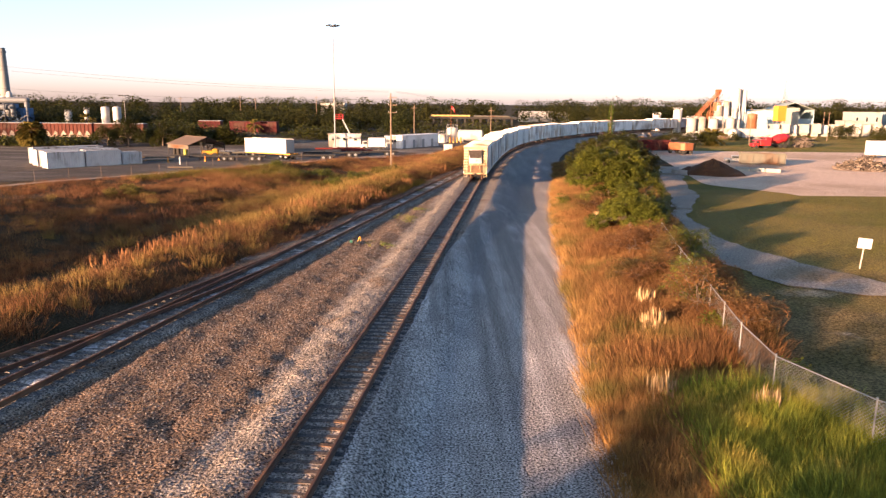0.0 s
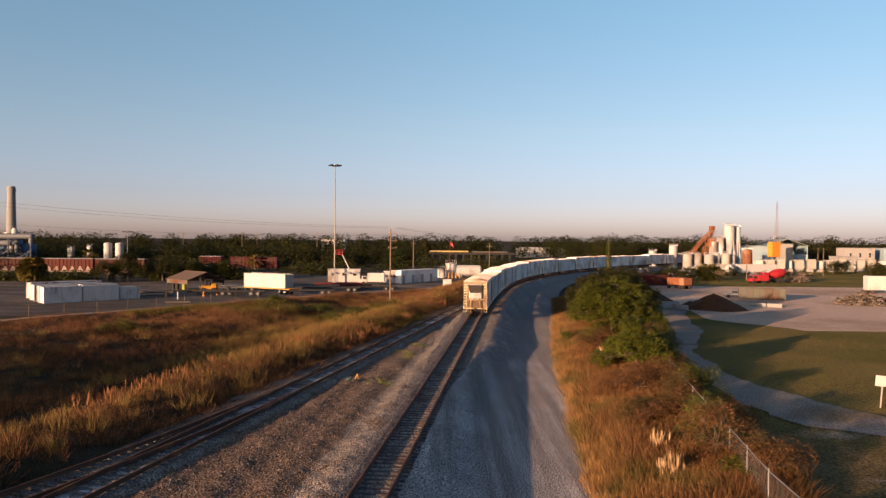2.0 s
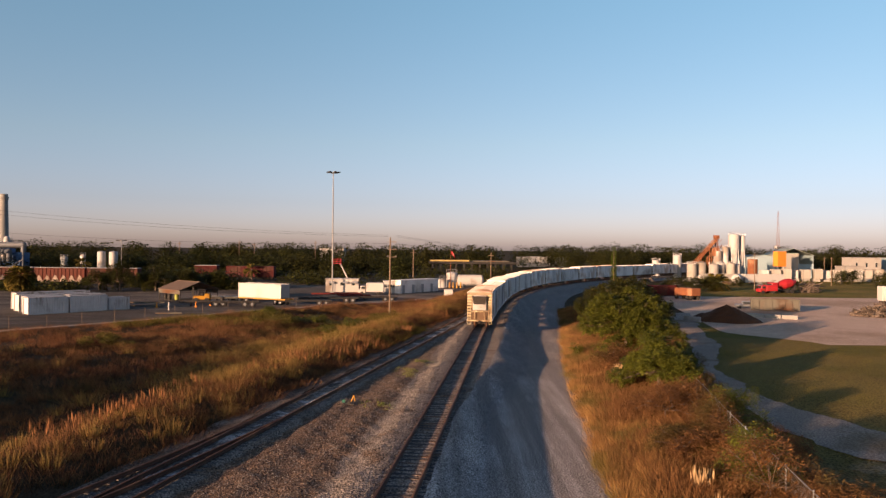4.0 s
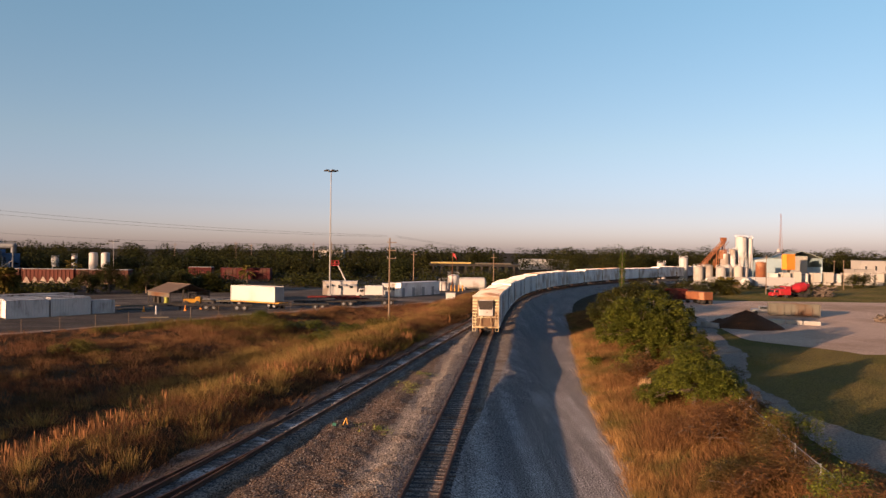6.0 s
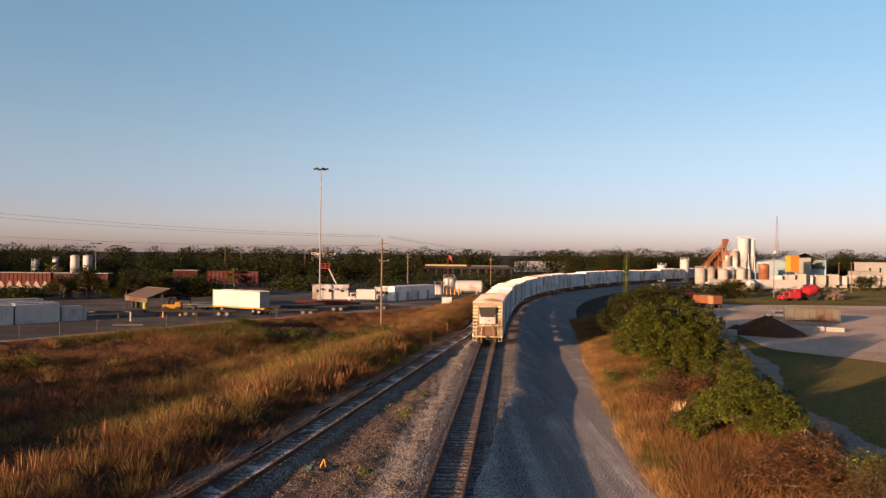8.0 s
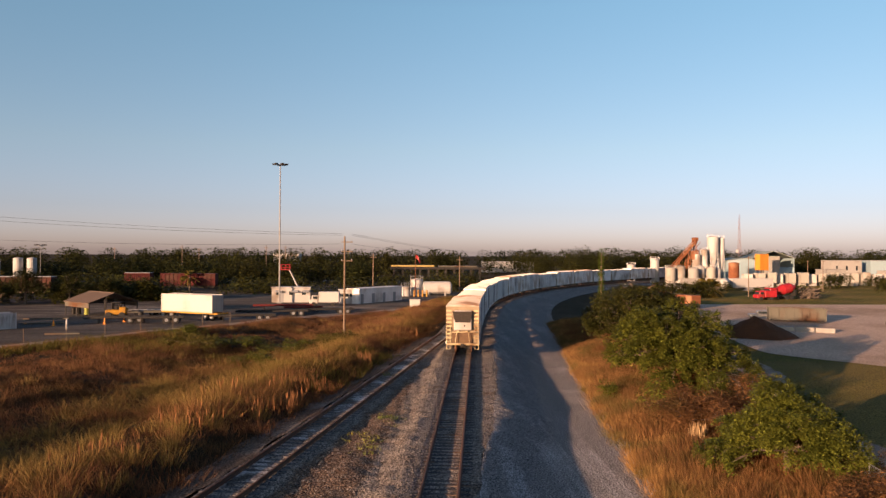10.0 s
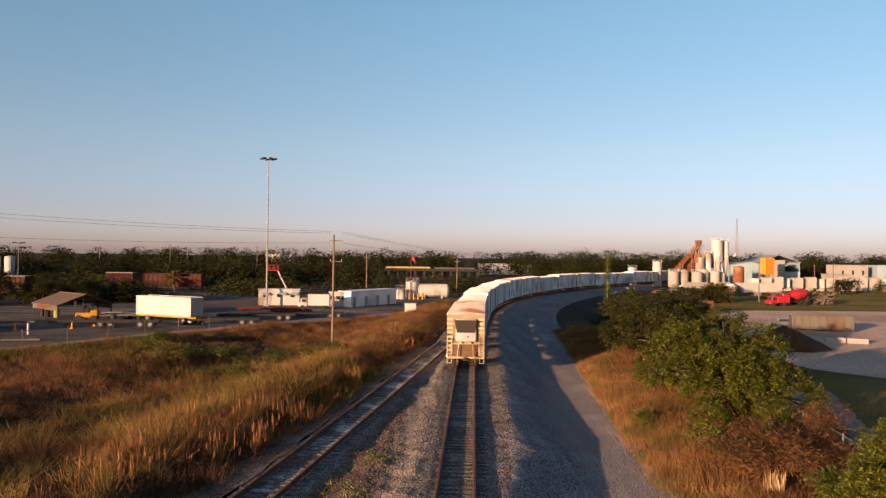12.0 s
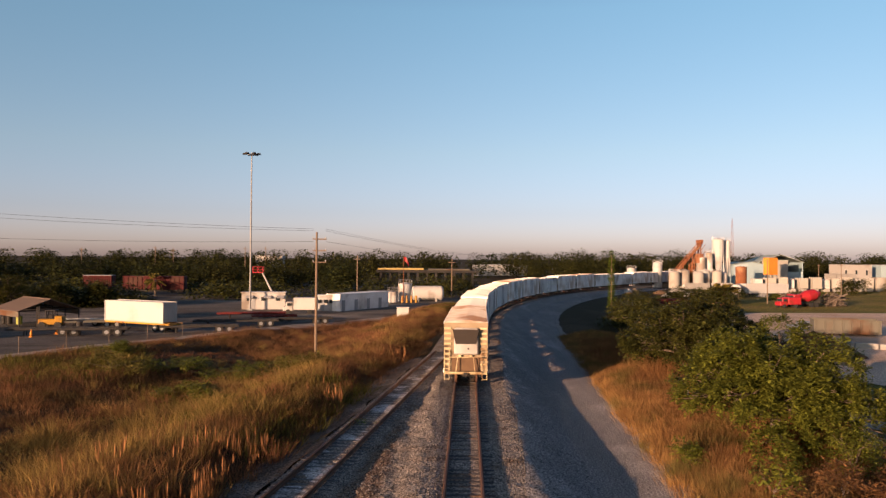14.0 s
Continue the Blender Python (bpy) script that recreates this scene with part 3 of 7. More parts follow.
def stones(name, n, sampler, size, material, label, seed):
    """Loose angular stones, each a squashed octahedron."""
    rng = np.random.default_rng(seed)
    x, y = sampler(rng, n)
    n = len(x)
    z = land_z(x, y) + 0.02
    r = size * rng.uniform(0.5, 1.5, n)
    base = np.array([(1, 0, -0.2), (0, 1, -0.2), (-1, 0, -0.2), (0, -1, -0.2), (0, 0, 0.75)])
    v = base[None] * r[:, None, None] * rng.uniform(0.6, 1.3, (n, 5, 1))
    a = rng.uniform(0, 6.28, n)
    c, sn = np.cos(a)[:, None], np.sin(a)[:, None]
    v = np.stack([v[..., 0] * c - v[..., 1] * sn + x[:, None], v[..., 0] * sn + v[..., 1] * c + y[:, None], v[..., 2] + z[:, None]], -1)
    f = np.array([(0, 1, 4), (1, 2, 4), (2, 3, 4), (3, 0, 4)])           # the underside lies in the bed
    faces = (f[None] + 5 * np.arange(n)[:, None, None]).reshape(-1)
    me = bpy.data.meshes.new(name)
    me.vertices.add(5 * n)
    me.vertices.foreach_set("co", v.reshape(-1).astype(np.float32))
    me.loops.add(12 * n)
    me.loops.foreach_set("vertex_index", faces.astype(np.int32))
    me.polygons.add(4 * n)
    me.polygons.foreach_set("loop_start", np.arange(0, 12 * n, 3, dtype=np.int32))
    me.update(calc_edges=True)
    me.materials.append(material)
    return tagged(new(name, me), label, "stones", "", "stuff")


def ballast_spots(rng, n):
    y = 16 + 110 * rng.uniform(0, 1, n) ** 1.5
    x0, x1 = spur_x(y) - 1.15, main_x(y) + 3.6
    x = x0 + (x1 - x0) * rng.uniform(0, 1, n)
    sh = (x - main_x(y) > 1.3) & (y < 66)
    k = ~sh & (np.abs(x - main_x(y)) > 0.85) & (np.abs(x - side_x(y)) > 0.85) & ((x > main_x(y) - 3.4) | (x < side_x(y) + 1.4) | (rng.uniform(0, 1, n) < 0.65))
    return x[k], y[k]


def road_spots(rng, n):
    y = 16 + 100 * rng.uniform(0, 1, n) ** 1.5
    s = rng.uniform(1.5, 9.6, n)
    return main_x(y) + s, y


stones("ballast_stones", 62000, ballast_spots, 0.036, M_stone, "loose grey and brown ballast stones between the tracks", 71)
stones("road_stones", 30000, road_spots, 0.03, M_stone, "small loose stones on the gravel road", 72)


# ---- the train of refrigerator cars ----
CAR_L, CAR_GAP = 15.6, 1.5


def wheelset_parts(root, yc):
    tr = thing_part("bogie", root, (0, yc, 0))
    for sx in (-1, 1):
        bm = bmesh.new()
        bx(bm, sx * 1.0 - 0.06, sx * 1.0 + 0.06, -1.35, 1.35, 0.42, 0.62, bevel=0.03)
        bx(bm, sx * 1.0 - 0.08, sx * 1.0 + 0.08, -0.45, 0.45, 0.3, 0.8, bevel=0.03)
        part("side_frame", bm, M_dark, tr)
        for wy in (-0.9, 0.9):
            bm = bmesh.new()
            rod(bm, (sx * 0.69, wy, 0.45), (sx * 0.82, wy, 0.45), 0.45, n=18)
            rod(bm, (sx * 0.66, wy, 0.45), (sx * 0.69, wy, 0.45), 0.48, n=18)
            part("wheel", bm, M_rail, tr)
    bm = bmesh.new()
    bx(bm, -1.0, 1.0, -0.25, 0.25, 0.5, 0.85, bevel=0.03)
    for wy in (-0.9, 0.9):
        rod(bm, (-0.7, wy, 0.45), (0.7, wy, 0.45), 0.07)
    part("bolster", bm, M_dark, tr)


def thing_part(name, parent, loc):
    ob = new(name)
    ob.parent = parent
    ob.empty_display_size = 0.2
    ob.location = loc
    return ob


def reefer(roof_m=M_carroof, end_m=M_endstain_shade, side_m=M_carside):
    """A refrigerator car; its machinery end faces -y. Origin on the rail at the middle."""
    h = CAR_L / 2
    root = thing("refrigerator_car", Matrix(), "weathered white railway refrigerator car coupled in a train", "railway car", "cars of the train")
    bm = bmesh.new()
    bx(bm, -1.52, 1.52, -h, h, 1.05, 4.45, bevel=0.04)
    for i in range(22):                                    # side posts
        y = -h + 0.35 + i * (CAR_L - 0.7) / 21
        for sx in (-1, 1):
            bx(bm, sx * 1.52 - 0.045, sx * 1.52 + 0.045, y - 0.05, y + 0.05, 1.1, 4.4)
    for sx in (-1, 1):
        bx(bm, sx * 1.53 - 0.07, sx * 1.53 + 0.07, -h, h, 0.92, 1.14)
        bx(bm, sx * 1.53 - 0.05, sx * 1.53 + 0.05, -h, h, 4.36, 4.5)
    part("body", bm, side_m, root)
    bm = bmesh.new()
    prof = [(-1.58, 4.42), (-1.5, 4.52), (0, 4.68), (1.5, 4.52), (1.58, 4.42)]
    ends = [[bm.verts.new((x, y, z)) for x, z in prof] for y in (-h - 0.04, h + 0.04)]
    for a in range(4):
        bm.faces.new((ends[0][a], ends[0][a + 1], ends[1][a + 1], ends[1][a]))
    bm.faces.new(ends[0][::-1])
    bm.faces.new(ends[1])
    for i in range(15):                                    # roof seams
        y = -h + 0.5 + i * (CAR_L - 1) / 14
        for sx in (-1, 1):
            bx(bm, -0.77, 0.77, y - 0.04, y + 0.04, -0.02, 0.035, Matrix.Translation((sx * 0.77, 0, 4.6)) @ Matrix.Rotation(sx * 0.105, 4, 'Y'))
    part("roof", bm, roof_m, root, "streaked ribbed roof")
    for sx in (-1, 1):
        bm = bmesh.new()
        bx(bm, sx * 1.56 - 0.05, sx * 1.56 + 0.05, -1.5, 1.5, 1.2, 4.3, bevel=0.02)
        dr = part("side_door", bm, M_boxgrey, root, "sliding plug door")
        bm = bmesh.new()
        for y in (-1.1, -0.4, 0.4, 1.1):
            rod(bm, (sx * 1.64, y, 1.2), (sx * 1.64, y, 4.3), 0.025, n=6)
        bx(bm, sx * 1.62 - 0.03, sx * 1.62 + 0.03, -1.9, 1.9, 1.12, 1.2)
        part("locking_bar", bm, M_galv, dr)
    for ey in (-1, 1):
        bm = bmesh.new()
        y = ey * h
        bx(bm, -1.55, 1.55, min(y, y + ey * 0.06), max(y, y + ey * 0.06), 1.0, 4.45, bevel=0.01)
        part("end_wall", bm, end_m, root, "stained end wall")
        for sx in (-1, 1):                                 # corrugated end ribs
            bm = bmesh.new()
            for z in np.arange(1.45, 4.3, 0.36):
                bx(bm, sx * 1.28 - 0.26, sx * 1.28 + 0.26, min(y, y + ey * 0.15), max(y, y + ey * 0.15), z, z + 0.17, bevel=0.03)
            part("end_ribs", bm, M_carend, root, "cream pressed ribs of the end wall")
        bm = bmesh.new()
        rod(bm, (0, y, 0.86), (0, y + ey * 0.45, 0.86), 0.09)
        bx(bm, -0.16, 0.16, min(y + ey * 0.36, y + ey * 0.6), max(y + ey * 0.36, y + ey * 0.6), 0.72, 1.02, bevel=0.04)
        rod(bm, (0.3, y, 0.8), (0.34, y + ey * 0.2, 0.35), 0.03)
        part("coupler", bm, M_dark, root)
        for sx in (-1, 1):                                 # corner ladders and steps
            bm = bmesh.new()
            for x in (sx * 1.16, sx * 1.5):
                rod(bm, (x, y + ey * 0.22, 0.45), (x, y + ey * 0.22, 2.6), 0.028, n=6)
            for z in np.arange(0.5, 2.6, 0.36):
                rod(bm, (sx * 1.16, y + ey * 0.22, z), (sx * 1.5, y + ey * 0.22, z), 0.02, n=6)
            part("ladder", bm, M_carend, root, "cream corner ladder")
    y = -h
    bm = bmesh.new()                                       # machinery unit
    bx(bm, -0.82, 0.88, y - 0.42, y - 0.04, 2.25, 4.1, bevel=0.08)
    unit = part("cooling_unit", bm, M_white, root, "white refrigeration unit housing")
    bm = bmesh.new()
    g = [(-0.95, 4.02), (0.95, 4.02), (0.72, 3.0), (-0.72, 3.0)]
    f0 = [bm.verts.new((a, y - 0.43, b)) for a, b in g]
    f1 = [bm.verts.new((a * 0.97, y - 0.46, b)) for a, b in g]
    bm.faces.new(f1)
    for k in range(4):
        bm.faces.new((f0[k], f0[(k + 1) % 4], f1[(k + 1) % 4], f1[k]))
    part("grille", bm, M_grille, unit, "dark radiator grille")
    bm = bmesh.new()
    for z in np.arange(3.03, 3.9, 0.085):
        w = 0.7 + (z - 3.0) * 0.22
        bx(bm, -w, w, y - 0.5, y - 0.455, z, z + 0.03)
    part("louvre", bm, M_dark, unit)
    bm = bmesh.new()
    bx(bm, 0.12, 0.24, y - 0.45, y - 0.41, 2.62, 2.74, bevel=0.01)
    part("control_panel", bm, M_dark, unit)
    bm = bmesh.new()                                       # lower platform with brown panel
    bx(bm, -1.15, 1.15, y - 0.55, y, 0.98, 1.06, bevel=0.01)
    bx(bm, -1.52, 1.52, y - 0.35, y - 0.22, 0.86, 1.06, bevel=0.02)
    part("end_platform", bm, M_carend, root)
    bm = bmesh.new()
    bx(bm, -0.98, 0.98, y - 0.16, y - 0.05, 1.06, 2.02, bevel=0.02)
    part("lower_panel", bm, M_deck, root, "rusty brown lower panel")
    bm = bmesh.new()
    for x in (-0.6, 0.6):
        rod(bm, (x * 1.12, y - 0.52, 1.04), (x * 0.92, y - 0.4, 2.1), 0.04, n=6)
    rod(bm, (-1.15, y - 0.5, 2.08), (1.15, y - 0.5, 2.08), 0.03, n=6)
    for x in (-0.42, 0.38):
        bx(bm, x - 0.1, x + 0.1, y - 0.3, y - 0.06, 2.06, 2.22, bevel=0.02)
    part("hand_rail", bm, M_carend, root, "cream platform railing")
    bm = bmesh.new()
    bx(bm, -0.25, 0.25, -h + 0.2, h - 0.2, 0.75, 1.05)
    bx(bm, -1.2, 1.2, -1.6, 1.6, 0.72, 1.05, bevel=0.05)
    part("underframe", bm, M_dark, root)
    for yc in (-h + 2.6, h - 2.6):
        wheelset_parts(root, yc)
    return root


def along_main(y0, dist):
    y = y0
    while dist > 0:
        sl = float(main_x(y + 0.05) - main_x(y - 0.05)) / 0.1
        y += 0.1 / math.hypot(1, sl)
        dist -= 0.1
    return y


def car_pose(y_tail):
    ya = along_main(y_tail, 2.6)
    yb = along_main(y_tail, CAR_L - 2.6)
    a, b = Vector((float(main_x(ya)), ya, 0)), Vector((float(main_x(yb)), yb, 0))
    return Matrix.Translation((a + b) / 2) @ Matrix.Rotation(-math.atan2(b.x - a.x, b.y - a.y), 4, 'Z')


TRAIN_Y = 101.0
first_car = reefer()
y_tail = TRAIN_Y
first_car.matrix_basis = car_pose(y_tail)
tagged(first_car, "tail refrigerator car with cream rust-stained end and ladders")
kinds = [reefer(M_carroof_pale, M_carside), reefer(M_carroof_pale, M_boxgrey, M_boxgrey), reefer(M_carroof, M_carside, M_carside)]
order, heights = (1, 0, 1, 1, 2, 0, 1, 0, 2, 1, 1, 0, 1, 0), (0.95, 1.0, 0.93, 0.96, 1.0, 1.0, 0.94, 1.0, 1.0, 0.95, 0.93, 1.0, 0.96, 1.0)
placed = set()
for k in range(14):
    y_tail = along_main(y_tail, CAR_L + CAR_GAP)
    m = car_pose(y_tail) @ Matrix.Diagonal((1, 1, heights[k], 1))
    if order[k] in placed:
        c = copy_thing(kinds[order[k]], m)
        c.matrix_basis = m
    else:
        placed.add(order[k])
        c = kinds[order[k]]
        c.matrix_basis = m
    tagged(c, "weathered white railway refrigerator car coupled in a train")


# ---- vegetation ----
def blades(x, y, z, h, w, lean, rng, ox=0.0, oy=0.0):
    """Bent triangular grass blades, two faces each as one quad and a tip: here slim triangles."""
    n = len(x)
    a = rng.uniform(0, 2 * np.pi, n)
    l = rng.normal(0, lean, (2, n)) * h
    base = np.stack([x, y, z - 0.05], -1)
    side = np.stack([np.cos(a) * w, np.sin(a) * w, np.zeros(n)], -1)
    tip = base + np.stack([l[0] + ox * h * 1.1, l[1] + oy * h * 1.1, h], -1)
    return np.stack([base - side, base + side, tip], 1)


def turf(name, n_clumps, per, sampler, hfun, w, lean, spread, material, label, category, seed):
    rng = np.random.default_rng(seed)
    cx, cy = sampler(rng, n_clumps)
    hh = hfun(cx, cy, rng)
    cx, cy, hh = (np.repeat(v, per) for v in (cx, cy, hh))
    ox, oy = rng.normal(0, spread, (2, len(cx)))
    x, y = cx + ox, cy + oy
    h = hh * rng.uniform(0.55, 1.1, len(x))
    return soup(name, blades(x, y, land_z(x, y), h, w * rng.uniform(0.6, 1.5, len(x)), lean, rng, ox, oy), 3, material, label, category)


def field_pts(rng, n):
    """Left field between the siding and the yard, denser where the camera passes."""
    y = 14 + 170 * rng.uniform(0, 1, n) ** 1.35
    lo = np.maximum(yard_x(y) + 1.6, side_x(y) - 75)
    hi = np.minimum(side_x(y) - 2.15 - 0.9 * rng.uniform(0, 1, n) ** 2 + 0.5 * wave(y * 0, y, 0.6), spur_x(y) - 2.4)
    return np.where(hi > lo, lo + (hi - lo) * rng.uniform(0, 1, n) ** 0.75, hi), y


def hollow(x, y):
    """The hollow along the field, sunk to hold shade, where the growth is lower."""
    dl = side_x(y) - x + 2.2 * wave(x, y, 0.16, 3.0)
    return smooth(8.5, 11.0, dl) * smooth(21, 16, dl) * smooth(112, 92, y)


def field_h(x, y, rng):
    p = wave(x, y, 0.33, 4.0) + 0.8 * wave(x, y, 0.9, 1.0) + 0.5 * wave(x, y, 2.3, 6.0)
    return np.clip(0.5 + 0.42 * p, 0.12, 1.3) * rng.uniform(0.6, 1.25, len(x)) * (1 - 0.3 * hollow(x, y))


turf("dry_grass", 32000, 12, field_pts, field_h, 0.017, 0.36, 0.24, M_dry, "tall dry orange-brown grass with greenish patches", "grass", 5)


def tussock_pts(rng, n):
    x, y = field_pts(rng, n * 4)
    k = (wave(x, y, 0.21, 2.0) + 0.6 * wave(x, y, 0.8, 5.0) + 0.5 * smooth(12, 4, side_x(y) - x) + 0.35 * rng.uniform(-1, 1, len(x)) - 0.5 * hollow(x, y)) > -0.15
    return x[k][:n], y[k][:n]


turf("tussocks", 6200, 54, tussock_pts, lambda x, y, r: r.uniform(0.45, 1.1, len(x)) * (0.8 + 0.3 * wave(x, y, 0.37, 8.0)), 0.012, 0.42, 0.34, M_tussock, "fluffy golden tussocks standing out of the dry grass", "grass", 19)


def field_green(rng, n):
    x, y = field_pts(rng, n * 5)
    k = (wave(x, y, 0.12, 7.0) + 0.5 * wave(x, y, 0.5, 3.0)) > 0.52
    return x[k][:n], y[k][:n]


turf("green_weeds", 8000, 8, field_green, lambda x, y, r: 0.75 + 0.3 * wave(x, y, 0.5, 2.0), 0.035, 0.35, 0.3, M_greeng, "low green weeds among dry grass", "weeds", 6)


def reed_pts(rng, n):
    x, y = field_pts(rng, n)
    ridge = np.minimum(side_x(y), spur_x(y)) - 3.4 - 7.0 * rng.uniform(0, 1, n) ** 1.3
    return np.where(rng.uniform(0, 1, n) < 0.62, ridge, x), y


def green_gold_pts(rng, n):
    """Bright tufts standing in a loose group in the far half of the field."""
    y = np.clip(rng.normal(90, 15, n), 62, 125)
    x = side_x(y) - 5.0 - 14.0 * rng.uniform(0, 1, n)
    k = x > yard_x(y) + 2.0
    return x[k], y[k]


turf("yellow_green_tufts", 170, 130, green_gold_pts, lambda x, y, r: r.uniform(0.7, 1.5, len(x)), 0.014, 0.45, 0.5, M_reed, "yellow-green feathery tufts in the dry field", "grass", 23)
turf("reed_clumps", 420, 90, reed_pts, lambda x, y, r: r.uniform(0.55, 1.15, len(x)), 0.013, 0.14, 0.24, M_reed, "taller golden-green reed clumps in the field", "reeds", 14)


def ballast_weeds(rng, n):
    c = np.array([(-1.81, 75.7), (-2.7, 70.8), (-3.8, 70.8), (-1.7, 75.1), (-2.5, 69.3), (-3.5, 57.6), (-2.4, 90.9), (-5.2, 57.9)])
    i = rng.integers(0, len(c), n)
    return c[i, 0] + rng.normal(0, 0.35, n), c[i, 1] + rng.normal(0, 0.6, n)


turf("ballast_weeds", 90, 9, ballast_weeds, lambda x, y, r: r.uniform(0.12, 0.32, len(x)), 0.02, 0.4, 0.12, M_lush, "small yellow-green weeds growing in the ballast", "weeds", 17)


def bank_pts(rng, n):
    y = 14 + 130 * rng.uniform(0, 1, n) ** 1.25
    s0 = 9.2 + 1.7 * smooth(70, 120, y) + 0.14 * wave(y * 0, y, 0.8, 1.0) + 0.12 * wave(y * 0, y, 3.1, 1.0)
    x = main_x(y) + s0 + (7.0 + 1.5 * smooth(60, 75, y)) * rng.uniform(0, 1, n) ** 1.1
    k = ~((y < 30) & (x - main_x(y) > 12.6)) & ((wave(x, y, 0.9, 7.0) > -0.6) | (x - main_x(y) < 10.6))
    return x[k], y[k]


turf("golden_grass", 30000, 11, bank_pts, lambda x, y, r: 0.6 + 0.25 * wave(x, y, 0.6, 5.0) + 0.14 * wave(x, y, 2.1, 3.0) + r.uniform(-0.15, 0.25, len(x)), 0.014, 0.36, 0.22, M_dryr, "golden dry grass on the bank beside the road", "grass", 7)


def brush_pts(rng, n):
    y = 33 + 100 * rng.uniform(0, 1, n) ** 1.2
    s0 = 10.6 + 1.8 * smooth(70, 120, y) + 0.6 * wave(y * 0, y, 0.5, 3.0)
    x = main_x(y) + s0 + (7.2 + 1.0 * smooth(60, 75, y)) * rng.uniform(0, 1, n) ** 0.8
    k = wave(x, y, 0.7, 2.0) > -0.5
    return x[k], y[k]


turf("brown_brush", 15000, 13, brush_pts, lambda x, y, r: 0.75 + 0.45 * smooth(14.5, 16.2, x - main_x(y)) * (y > 38) + 0.3 * wave(x, y, 0.7, 5.0) + r.uniform(-0.15, 0.2, len(x)), 0.03, 0.3, 0.25, M_brush, "reddish-brown dry brush along the fence", "brush", 15)


def lush_pts(rng, n):
    y = rng.uniform(14, 33, n)
    x = main_x(y) + 12.0 + 0.05 * (33 - y) + 6 * rng.uniform(0, 1, n)
    k = y < 30.5 + 0.9 * wave(x, y, 0.9, 3.0)
    return x[k], y[k]


turf("lush_grass", 5200, 16, lush_pts, lambda x, y, r: 0.95 + 0.25 * wave(x, y, 0.9, 2.0), 0.022, 0.3, 0.25, M_lush, "long bright green grass beside the fence", "grass", 8)


def lawn_pts(rng, n):
    y = rng.uniform(47, 100, n)
    return main_x(y) + 16.8 + 62 * rng.uniform(0, 1, n) ** 1.3, y


turf("lawn_tufts", 24000, 4, lawn_pts, lambda x, y, r: 0.13 + 0.05 * wave(x, y, 0.4, 2.0), 0.03, 0.5, 0.3, M_lawntuft, "short tufts over the worn lawn", "grass", 9)


def worn_pts(rng, n):
    y = rng.uniform(18, 48, n)
    return main_x(y) + 16.5 + 34 * rng.uniform(0, 1, n) ** 1.2, y


turf("worn_tufts", 16000, 5, worn_pts, lambda x, y, r: 0.11 + 0.05 * wave(x, y, 0.5, 2.0), 0.016, 0.5, 0.25, M_wornblade, "short dry tufts over the worn turf", "grass", 18)


def plumes(name, n, sampler, seed, label, material=M_plume, fat=1.0):
    """Feathery seed heads on stalks: slim crossed spindles."""
    rng = np.random.default_rng(seed)
    x, y = sampler(rng, n)
    z = land_z(x, y)
    h = rng.uniform(0.55, 1.4, len(x))
    out = []
    for k in range(3):
        a = k * np.pi / 3 + rng.uniform(0, 1, len(x))
        c, s = np.cos(a), np.sin(a)
        r = rng.uniform(0.03, 0.075, len(x)) * fat
        lx, ly = rng.normal(0, 0.08, (2, len(x)))
        for lo, mid, hi in ((0.0, 0.02, 0.55), (0.5, 0.72, 1.0)):
            rr = r if lo else r * 0.2
            p = lambda f, o: np.stack([x + lx * f + o * c * rr, y + ly * f + o * s * rr, z + h * f], -1)
            out.append(np.stack([p(lo, 0), p(mid, 1), p(hi, 0), p(mid, -1)], 1))
    return soup(name, np.concatenate(out), 4, material, label, "grass")


def edge_pts(rng, n):
    spots = np.array([(-18.9, 49.9), (-19.6, 47.6), (-17.8, 54.8), (-18.2, 62.0), (-18.6, 52.4), (-13.1, 81.5), (-9.4, 75.7), (-6.9, 83.3), (-7.5, 78.9), (-9.4, 83.3), (0.0, 116.6), (-2.5, 126.7), (-5.5, 77.7), (-14.6, 66.0), (-12.2, 72.0), (-4.2, 96.0)])
    i = rng.integers(0, len(spots), n)
    return np.minimum(spots[i, 0] + rng.normal(0, 0.7, n), side_x(spots[i, 1]) - 3.0), spots[i, 1] + rng.normal(0, 1.1, n)


plumes("plume_grass", 460, edge_pts, 12, "pinkish feathery seed plumes beside the siding", M_plume, 0.5)


def bank_plume_pts(rng, n):
    c = np.array([(9.0, 29.5), (12.4, 28.4), (11.4, 42.0), (11.0, 38.0), (14.6, 70.5)])
    i = rng.integers(0, len(c), n)
    return c[i, 0] + rng.normal(0, 0.22, n), c[i, 1] + rng.normal(0, 0.22, n)


plumes("bank_plume_grass", 240, bank_plume_pts, 13, "pale seed plumes in clusters on the bank", M_plumec, 0.55)


